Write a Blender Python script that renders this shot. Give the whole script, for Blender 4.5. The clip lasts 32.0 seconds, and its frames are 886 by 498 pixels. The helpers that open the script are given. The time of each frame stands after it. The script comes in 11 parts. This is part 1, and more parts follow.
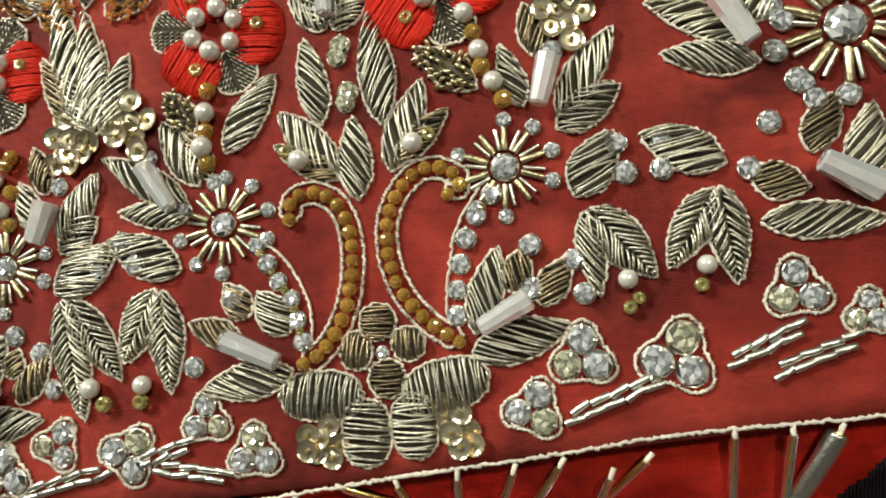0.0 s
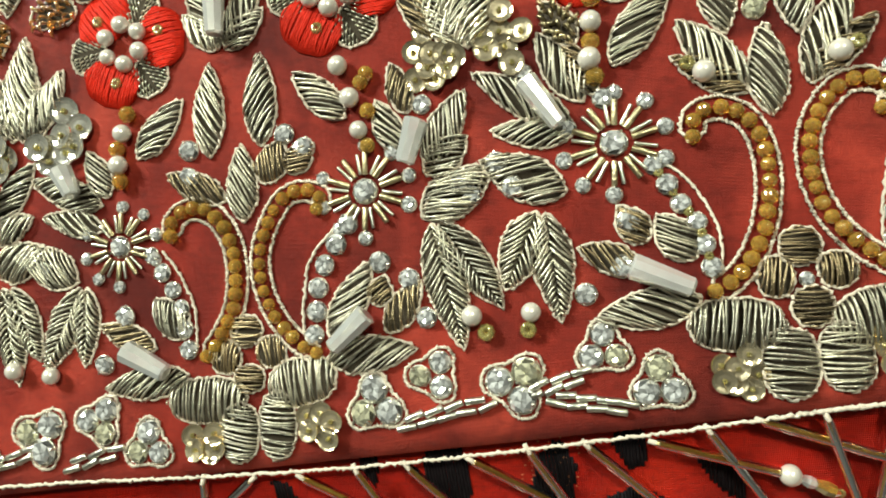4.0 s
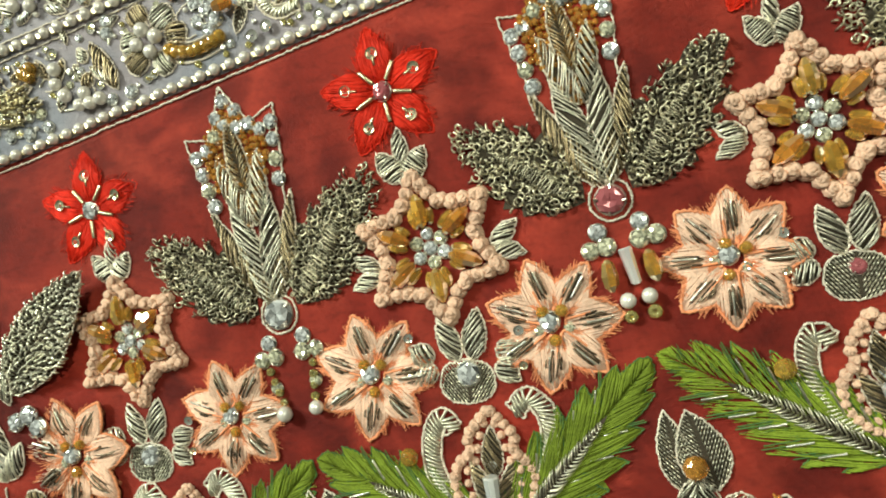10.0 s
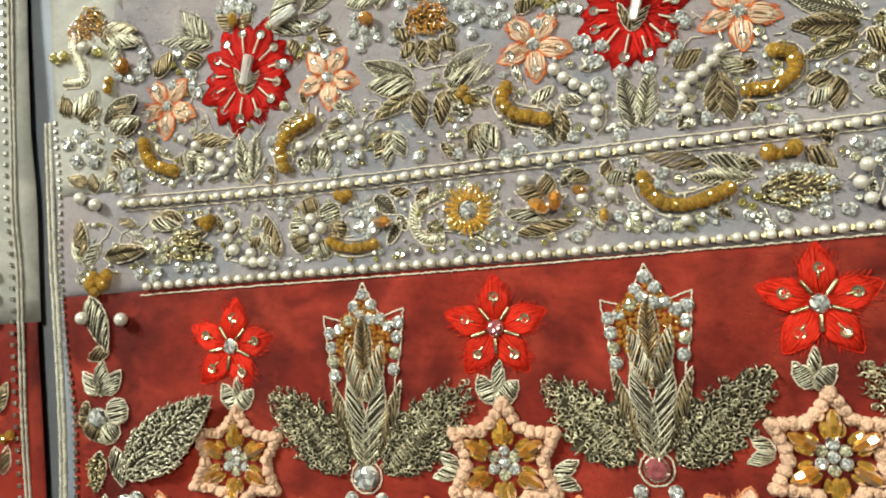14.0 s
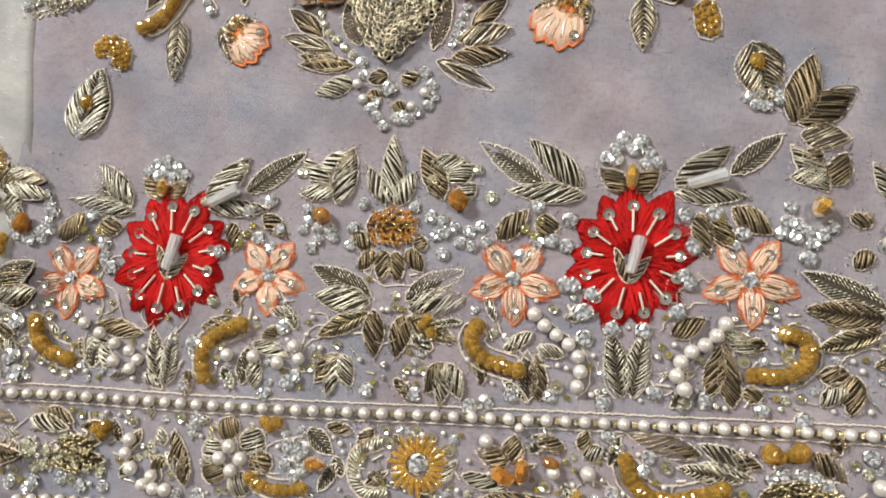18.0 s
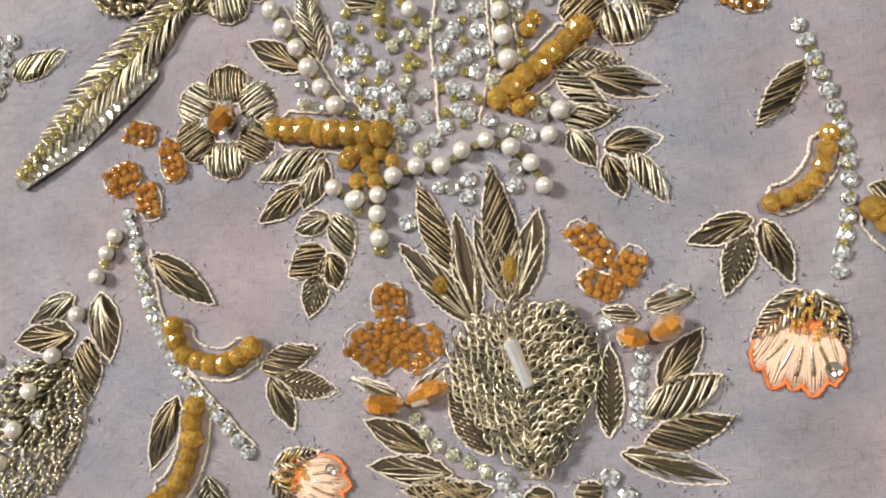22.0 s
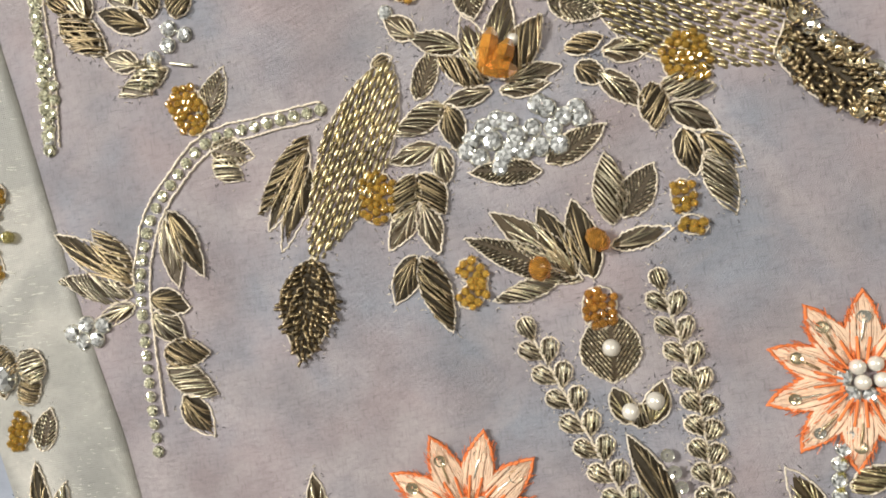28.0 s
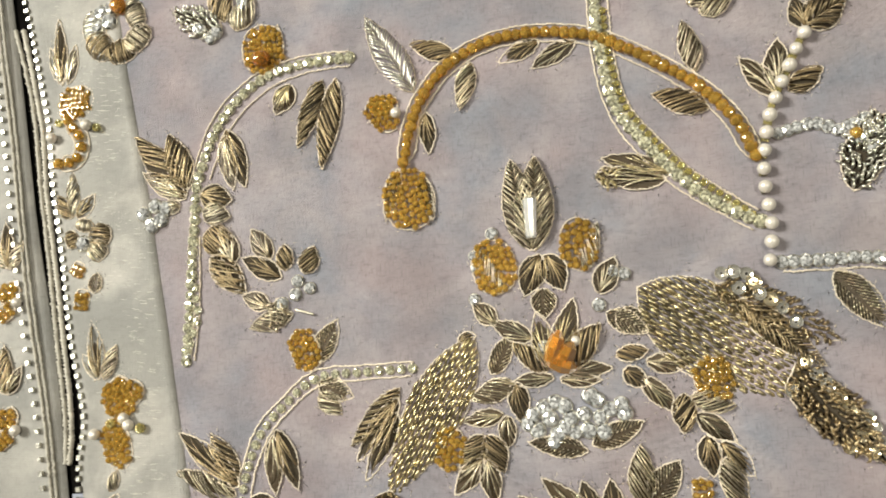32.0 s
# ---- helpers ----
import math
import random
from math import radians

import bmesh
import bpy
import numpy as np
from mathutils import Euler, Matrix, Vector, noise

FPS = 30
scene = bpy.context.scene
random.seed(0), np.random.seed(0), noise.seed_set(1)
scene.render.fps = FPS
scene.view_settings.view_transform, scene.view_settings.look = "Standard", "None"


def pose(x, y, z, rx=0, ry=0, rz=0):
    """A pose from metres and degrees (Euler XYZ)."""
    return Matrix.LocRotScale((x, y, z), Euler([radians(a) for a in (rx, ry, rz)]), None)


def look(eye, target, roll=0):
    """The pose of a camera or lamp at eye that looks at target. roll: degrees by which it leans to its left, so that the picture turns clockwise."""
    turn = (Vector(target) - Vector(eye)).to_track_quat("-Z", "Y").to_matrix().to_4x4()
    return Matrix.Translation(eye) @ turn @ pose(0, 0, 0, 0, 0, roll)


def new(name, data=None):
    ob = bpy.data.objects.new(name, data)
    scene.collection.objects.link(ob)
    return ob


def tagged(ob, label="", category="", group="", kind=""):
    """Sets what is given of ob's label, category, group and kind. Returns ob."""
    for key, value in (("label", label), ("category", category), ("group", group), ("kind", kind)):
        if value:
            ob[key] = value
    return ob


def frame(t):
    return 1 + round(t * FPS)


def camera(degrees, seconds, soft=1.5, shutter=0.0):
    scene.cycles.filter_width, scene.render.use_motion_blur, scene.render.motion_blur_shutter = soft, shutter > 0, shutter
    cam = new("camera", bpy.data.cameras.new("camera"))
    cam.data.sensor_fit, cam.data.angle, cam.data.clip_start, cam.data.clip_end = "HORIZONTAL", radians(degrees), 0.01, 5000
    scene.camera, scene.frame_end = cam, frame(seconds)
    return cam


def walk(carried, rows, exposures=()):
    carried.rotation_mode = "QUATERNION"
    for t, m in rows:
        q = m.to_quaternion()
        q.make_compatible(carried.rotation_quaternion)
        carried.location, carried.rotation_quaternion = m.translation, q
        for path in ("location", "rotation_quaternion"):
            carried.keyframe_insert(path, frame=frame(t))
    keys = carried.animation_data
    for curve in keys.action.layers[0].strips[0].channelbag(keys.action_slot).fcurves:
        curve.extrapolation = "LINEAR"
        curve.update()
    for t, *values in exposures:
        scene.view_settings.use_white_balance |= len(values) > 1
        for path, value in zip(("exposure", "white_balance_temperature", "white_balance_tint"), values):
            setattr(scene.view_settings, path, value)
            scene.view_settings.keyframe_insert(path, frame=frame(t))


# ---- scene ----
cam = camera(66.00, 32.0, soft=1.9)
walk(cam, [
    (0.0, pose(0.00000, -0.00001, 0.10346, 6.215, 8.605, 0.002)),
    (0.5, pose(-0.00766, -0.00683, 0.10109, 6.579, 9.044, 0.672)),
    (1.0, pose(-0.01599, -0.01697, 0.10052, 8.239, 10.324, 1.775)),
    (1.5, pose(-0.02092, -0.03026, 0.09956, 9.028, 11.467, 2.890)),
    (2.0, pose(-0.02555, -0.03769, 0.09834, 8.400, 11.327, 3.541)),
    (2.5, pose(-0.02879, -0.04165, 0.09564, 8.060, 11.133, 4.025)),
    (3.0, pose(-0.03796, -0.03578, 0.09548, 7.454, 11.272, 3.015)),
    (3.5, pose(-0.04932, -0.02616, 0.09958, 6.909, 11.398, 2.295)),
    (4.0, pose(-0.05800, -0.00593, 0.10543, 3.177, 10.636, 0.461)),
    (4.5, pose(-0.06931, 0.01437, 0.11294, 1.590, 10.901, -1.527)),
    (6.5, pose(-0.06634, 0.05323, 0.13186, -2.851, 13.330, -4.245)),
    (7.0, pose(-0.06949, 0.05942, 0.13482, -2.517, 12.942, -4.841)),
    (7.5, pose(-0.07023, 0.06669, 0.13586, -2.464, 13.291, -5.298)),
    (8.0, pose(-0.06994, 0.07556, 0.13681, -1.828, 13.062, -6.204)),
    (8.5, pose(-0.07138, 0.08915, 0.13894, -2.074, 13.521, -7.766)),
    (9.0, pose(-0.07859, 0.10651, 0.14207, -2.691, 14.072, -9.084)),
    (9.5, pose(-0.08789, 0.11655, 0.14372, -2.897, 14.224, -8.821)),
    (10.0, pose(-0.08766, 0.12405, 0.14502, -2.354, 13.983, -8.289)),
    (10.5, pose(-0.08086, 0.12708, 0.15808, -3.294, 13.857, -7.058)),
    (11.0, pose(-0.08138, 0.12589, 0.17288, -1.855, 14.472, -4.859)),
    (11.5, pose(-0.07452, 0.12961, 0.17514, -0.363, 14.054, -1.333)),
    (12.0, pose(-0.07927, 0.14110, 0.17692, -0.584, 13.797, 2.262)),
    (12.5, pose(-0.08490, 0.14759, 0.17895, 0.364, 13.598, 4.790)),
    (13.0, pose(-0.09137, 0.15036, 0.18471, 0.293, 14.109, 6.234)),
    (13.5, pose(-0.09841, 0.16076, 0.18820, 1.868, 14.578, 6.256)),
    (14.0, pose(-0.10239, 0.17269, 0.18680, 3.607, 13.982, 5.756)),
    (14.5, pose(-0.09115, 0.18294, 0.17876, 4.176, 13.127, 4.169)),
    (16.5, pose(-0.10599, 0.20263, 0.16570, 5.512, 9.858, 9.137)),
    (17.0, pose(-0.11025, 0.21137, 0.16683, 6.531, 9.034, 10.130)),
    (17.5, pose(-0.11409, 0.22230, 0.16457, 6.232, 9.173, 10.902)),
    (18.0, pose(-0.11931, 0.22908, 0.16356, 6.665, 8.809, 11.409)),
    (18.5, pose(-0.12525, 0.23710, 0.16388, 5.949, 9.483, 10.600)),
    (19.0, pose(-0.12768, 0.24062, 0.15791, 5.276, 9.328, 10.123)),
    (19.5, pose(-0.13428, 0.25700, 0.15447, 3.512, 10.229, 6.620)),
    (20.0, pose(-0.14436, 0.27283, 0.14849, 1.022, 11.177, 0.416)),
    (20.5, pose(-0.15059, 0.29074, 0.14170, 0.091, 11.368, -4.139)),
    (21.0, pose(-0.15787, 0.30896, 0.13189, 0.679, 11.114, -6.323)),
    (21.5, pose(-0.16155, 0.31738, 0.11874, 1.161, 10.465, -7.108)),
    (22.0, pose(-0.16425, 0.32076, 0.11331, 1.276, 10.007, -6.920)),
    (22.5, pose(-0.16662, 0.32364, 0.10988, 1.090, 9.900, -6.581)),
    (23.0, pose(-0.16963, 0.33112, 0.10828, 1.384, 9.740, -6.609)),
    (23.5, pose(-0.17415, 0.34460, 0.10889, 1.273, 10.083, -7.294)),
    (24.0, pose(-0.17831, 0.35770, 0.11017, 1.109, 9.998, -8.241)),
    (24.5, pose(-0.18573, 0.37030, 0.11131, 1.057, 9.559, -8.849)),
    (25.0, pose(-0.18902, 0.38007, 0.11074, 1.483, 9.691, -8.930)),
    (25.5, pose(-0.19071, 0.39620, 0.11187, 1.310, 9.558, -9.225)),
    (26.0, pose(-0.19064, 0.41440, 0.11508, 0.726, 10.106, -9.690)),
    (26.5, pose(-0.19208, 0.42749, 0.11960, 1.417, 10.192, -9.647)),
    (28.5, pose(-0.20754, 0.47145, 0.13015, -0.710, 9.876, -11.178)),
    (29.0, pose(-0.20736, 0.47792, 0.13210, -0.809, 10.092, -10.941)),
    (29.5, pose(-0.20329, 0.48138, 0.14104, -0.860, 10.491, -10.413)),
    (30.0, pose(-0.19798, 0.48469, 0.15510, -0.924, 10.588, -8.906)),
    (30.5, pose(-0.19067, 0.47450, 0.15984, -0.115, 9.248, -4.608)),
    (31.0, pose(-0.18946, 0.47942, 0.16270, 0.958, 10.449, -2.075)),
    (31.5, pose(-0.19609, 0.49334, 0.16506, 5.803, 10.948, -2.924)),
    (32.0, pose(-0.20633, 0.50379, 0.16399, 6.920, 11.204, -3.825)),
], exposures=[(0.0, 0.05, 6550, 0), (2.0, 0.22, 6650, -4), (4.0, 0.33, 6650, -8), (7.0, 0.26, 6500, -14), (9.0, 0.08, 6550, -12), (12.0, 0.03, 6650, -8), (14.0, 0.04, 6750, -4), (17.0, -0.10, 6500, 8), (20.0, -0.14, 6150, 12), (23.0, -0.03, 6600, 10), (26.0, -0.13, 6200, 12), (29.0, -0.2, 6800, 4), (32.0, -0.16, 6900, 4)])

# ---------- world, room light ----------
world = bpy.data.worlds.new("room_air")
scene.world = world
world.use_nodes = True
world.node_tree.nodes["Background"].inputs[0].default_value = (0.80, 0.86, 1.0, 1)
world.node_tree.nodes["Background"].inputs[1].default_value = 0.022


def area_lamp(name, eye, target, sx, sy, watts, colour):
    d = bpy.data.lights.new(name, "AREA")
    d.shape, d.size, d.size_y, d.energy, d.color = "RECTANGLE", sx, sy, watts, colour
    ob = new(name, d)
    ob.matrix_world = look(eye, target)
    return ob


# unseen sources, positions assumed: key from upper left, weaker lamp overhead
area_lamp("window_light", (-1.30, 0.95, 1.05), (-0.12, 0.25, 0.0), 0.42, 0.42, 41, (1.0, 0.99, 0.96))
area_lamp("ceiling_lamp_light", (0.35, 0.75, 1.55), (-0.12, 0.25, 0.0), 0.2, 0.2, 16, (1.0, 0.95, 0.85))

# ---------- materials ----------


def material(name, base, rough=0.5, metal=0.0, vary=0.12, grain=400.0, bump=0.15, island_tone=0.0, **more):
    """A surface whose colour varies from piece to piece and at two scales, with fine relief. grain: features per metre."""
    mat = bpy.data.materials.new(name)
    mat.use_nodes = True
    nt = mat.node_tree
    b = nt.nodes["Principled BSDF"]
    b.inputs["Roughness"].default_value = rough
    b.inputs["Metallic"].default_value = metal
    for key, value in more.items():
        b.inputs[key.replace("_", " ")].default_value = value
    geo = nt.nodes.new("ShaderNodeNewGeometry")
    n1 = nt.nodes.new("ShaderNodeTexNoise")
    n1.inputs["Scale"].default_value, n1.inputs["Detail"].default_value = grain, 3
    n2 = nt.nodes.new("ShaderNodeTexNoise")
    n2.inputs["Scale"].default_value, n2.inputs["Detail"].default_value = grain / 9, 2
    info = nt.nodes.new("ShaderNodeObjectInfo")
    for n in (n1, n2):
        nt.links.new(geo.outputs["Position"], n.inputs["Vector"])
    add = nt.nodes.new("ShaderNodeMath")
    add.operation = "ADD"
    nt.links.new(n1.outputs["Fac"], add.inputs[0])
    nt.links.new(n2.outputs["Fac"], add.inputs[1])
    add2 = nt.nodes.new("ShaderNodeMath")
    add2.operation = "MULTIPLY_ADD"
    nt.links.new(info.outputs["Random"], add2.inputs[0])
    add2.inputs[1].default_value = 0.5
    nt.links.new(add.outputs[0], add2.inputs[2])
    ramp = nt.nodes.new("ShaderNodeMapRange")
    ramp.inputs["From Min"].default_value, ramp.inputs["From Max"].default_value = 0.75, 1.75
    ramp.inputs["To Min"].default_value, ramp.inputs["To Max"].default_value = 1 - vary, 1 + vary
    nt.links.new(add2.outputs[0], ramp.inputs["Value"])
    mul = nt.nodes.new("ShaderNodeVectorMath")
    mul.operation = "SCALE"
    mul.inputs[0].default_value = base[:3]
    nt.links.new(ramp.outputs[0], mul.inputs["Scale"])
    nt.links.new(mul.outputs[0], b.inputs["Base Color"])
    # random tone per loose piece: wire strands, or facets as painted sparkle
    if island_tone:
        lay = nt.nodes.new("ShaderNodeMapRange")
        lay.inputs["To Min"].default_value, lay.inputs["To Max"].default_value = 1 - island_tone, 1 + island_tone * 0.35
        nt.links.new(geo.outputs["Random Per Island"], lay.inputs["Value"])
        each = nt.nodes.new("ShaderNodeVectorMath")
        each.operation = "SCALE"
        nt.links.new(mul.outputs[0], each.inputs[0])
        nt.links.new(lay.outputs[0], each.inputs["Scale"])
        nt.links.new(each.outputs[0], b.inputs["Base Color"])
    if bump:
        bp = nt.nodes.new("ShaderNodeBump")
        bp.inputs["Strength"].default_value, bp.inputs["Distance"].default_value = bump, 0.0002
        nt.links.new(n1.outputs["Fac"], bp.inputs["Height"])
        nt.links.new(bp.outputs[0], b.inputs["Normal"])
    return mat


def woven(name, base, other, rough, threads, relief, blotch=0.25, sheen=0.3, third=None, slubs=0.0):
    """Cloth: crossed threads at true size, soft stains, and slow changes of tone."""
    mat = bpy.data.materials.new(name)
    mat.use_nodes = True
    nt = mat.node_tree
    b = nt.nodes["Principled BSDF"]
    b.inputs["Roughness"].default_value = rough
    b.inputs["Sheen Weight"].default_value = sheen
    b.inputs["Specular IOR Level"].default_value = 0.2
    geo = nt.nodes.new("ShaderNodeNewGeometry")
    waves = []
    for axis in ("X", "Y"):
        w = nt.nodes.new("ShaderNodeTexWave")
        w.bands_direction = axis
        w.inputs["Scale"].default_value, w.inputs["Distortion"].default_value = threads, 1.2
        w.inputs["Detail"].default_value, w.inputs["Detail Scale"].default_value = 2, 0.6
        nt.links.new(geo.outputs["Position"], w.inputs["Vector"])
        waves.append(w)
    weave = nt.nodes.new("ShaderNodeMath")
    weave.operation = "MULTIPLY"
    nt.links.new(waves[0].outputs["Fac"], weave.inputs[0])
    nt.links.new(waves[1].outputs["Fac"], weave.inputs[1])
    big = nt.nodes.new("ShaderNodeTexNoise")
    big.inputs["Scale"].default_value, big.inputs["Detail"].default_value = 38, 4
    slub = nt.nodes.new("ShaderNodeTexNoise")
    slub.inputs["Scale"].default_value, slub.inputs["Detail"].default_value = 900, 3
    for n in (big, slub):
        nt.links.new(geo.outputs["Position"], n.inputs["Vector"])
    mix = nt.nodes.new("ShaderNodeMix")
    mix.data_type = "RGBA"
    mix.inputs["A"].default_value, mix.inputs["B"].default_value = (*base, 1), (*other, 1)
    step = nt.nodes.new("ShaderNodeMapRange")
    step.inputs["From Min"].default_value, step.inputs["From Max"].default_value = 0.38, 0.66
    nt.links.new(big.outputs["Fac"], step.inputs["Value"])
    nt.links.new(step.outputs[0], mix.inputs["Factor"])
    colour = mix.outputs["Result"]
    if third:
        wide = nt.nodes.new("ShaderNodeTexNoise")
        wide.inputs["Scale"].default_value, wide.inputs["Detail"].default_value, wide.inputs["Distortion"].default_value = 52, 3, 0.8
        shift = nt.nodes.new("ShaderNodeVectorMath")
        shift.inputs[1].default_value = (3.1, 7.7, 1.3)
        nt.links.new(geo.outputs["Position"], shift.inputs[0])
        nt.links.new(shift.outputs[0], wide.inputs["Vector"])
        sheer = nt.nodes.new("ShaderNodeMapRange")
        sheer.inputs["From Min"].default_value, sheer.inputs["From Max"].default_value = 0.46, 0.74
        nt.links.new(wide.outputs["Fac"], sheer.inputs["Value"])
        mix2 = nt.nodes.new("ShaderNodeMix")
        mix2.data_type = "RGBA"
        nt.links.new(colour, mix2.inputs["A"])
        mix2.inputs["B"].default_value = (*third, 1)
        nt.links.new(sheer.outputs[0], mix2.inputs["Factor"])
        colour = mix2.outputs["Result"]
    tone = nt.nodes.new("ShaderNodeMath")
    tone.operation = "MULTIPLY_ADD"
    nt.links.new(slub.outputs["Fac"], tone.inputs[0])
    tone.inputs[1].default_value, tone.inputs[2].default_value = blotch, 1 - blotch * 0.62
    tone2 = nt.nodes.new("ShaderNodeMath")
    tone2.operation = "MULTIPLY_ADD"
    nt.links.new(weave.outputs[0], tone2.inputs[0])
    tone2.inputs[1].default_value = blotch * 0.8
    nt.links.new(tone.outputs[0], tone2.inputs[2])
    squash = nt.nodes.new("ShaderNodeMapping")
    squash.inputs["Scale"].default_value = (260, 620, 1)
    squash.inputs["Rotation"].default_value = (0, 0, -0.16)
    nt.links.new(geo.outputs["Position"], squash.inputs["Vector"])
    streak = nt.nodes.new("ShaderNodeTexNoise")
    streak.inputs["Scale"].default_value, streak.inputs["Detail"].default_value, streak.inputs["Roughness"].default_value = 1.0, 5, 0.65
    nt.links.new(squash.outputs[0], streak.inputs["Vector"])
    worn = nt.nodes.new("ShaderNodeMapRange")
    worn.inputs["From Min"].default_value, worn.inputs["From Max"].default_value = 0.50, 0.72
    worn.inputs["To Min"].default_value, worn.inputs["To Max"].default_value = 1.05, 1.05 - blotch * 0.9
    nt.links.new(streak.outputs["Fac"], worn.inputs["Value"])
    patch = nt.nodes.new("ShaderNodeTexNoise")
    patch.inputs["Scale"].default_value, patch.inputs["Detail"].default_value = 60, 7
    nt.links.new(geo.outputs["Position"], patch.inputs["Vector"])
    patchy = nt.nodes.new("ShaderNodeMapRange")
    patchy.inputs["From Min"].default_value, patchy.inputs["From Max"].default_value = 0.35, 0.70
    patchy.inputs["To Min"].default_value, patchy.inputs["To Max"].default_value = 1 - blotch * 0.95, 1 + blotch * 0.6
    nt.links.new(patch.outputs["Fac"], patchy.inputs["Value"])
    both = nt.nodes.new("ShaderNodeMath")
    both.operation = "MULTIPLY"
    nt.links.new(worn.outputs[0], both.inputs[0])
    nt.links.new(patchy.outputs[0], both.inputs[1])
    tone3 = nt.nodes.new("ShaderNodeMath")
    tone3.operation = "MULTIPLY"
    nt.links.new(tone2.outputs[0], tone3.inputs[0])
    nt.links.new(both.outputs[0], tone3.inputs[1])
    mul = nt.nodes.new("ShaderNodeVectorMath")
    mul.operation = "SCALE"
    nt.links.new(colour, mul.inputs[0])
    scale = tone3.outputs[0]
    if slubs:
        for size, turn in (((420, 4200, 1), 0.14), ((3600, 380, 1), -0.12)):
            lay = nt.nodes.new("ShaderNodeMapping")
            lay.inputs["Scale"].default_value, lay.inputs["Rotation"].default_value = size, (0, 0, turn)
            nt.links.new(geo.outputs["Position"], lay.inputs["Vector"])
            line = nt.nodes.new("ShaderNodeTexNoise")
            line.inputs["Scale"].default_value, line.inputs["Detail"].default_value = 1.0, 3
            nt.links.new(lay.outputs[0], line.inputs["Vector"])
            dash = nt.nodes.new("ShaderNodeMapRange")
            dash.inputs["From Min"].default_value, dash.inputs["From Max"].default_value = 0.56, 0.70
            dash.inputs["To Min"].default_value, dash.inputs["To Max"].default_value = 1.03, 1.03 - slubs
            nt.links.new(line.outputs["Fac"], dash.inputs["Value"])
            both2 = nt.nodes.new("ShaderNodeMath")
            both2.operation = "MULTIPLY"
            nt.links.new(scale, both2.inputs[0])
            nt.links.new(dash.outputs[0], both2.inputs[1])
            scale = both2.outputs[0]
    nt.links.new(scale, mul.inputs["Scale"])
    nt.links.new(mul.outputs[0], b.inputs["Base Color"])
    hsum = nt.nodes.new("ShaderNodeMath")
    hsum.operation = "ADD"
    nt.links.new(weave.outputs[0], hsum.inputs[0])
    nt.links.new(slub.outputs["Fac"], hsum.inputs[1])
    bp = nt.nodes.new("ShaderNodeBump")
    bp.inputs["Strength"].default_value, bp.inputs["Distance"].default_value = relief, 0.0003
    nt.links.new(hsum.outputs[0], bp.inputs["Height"])
    nt.links.new(bp.outputs[0], b.inputs["Normal"])
    return mat


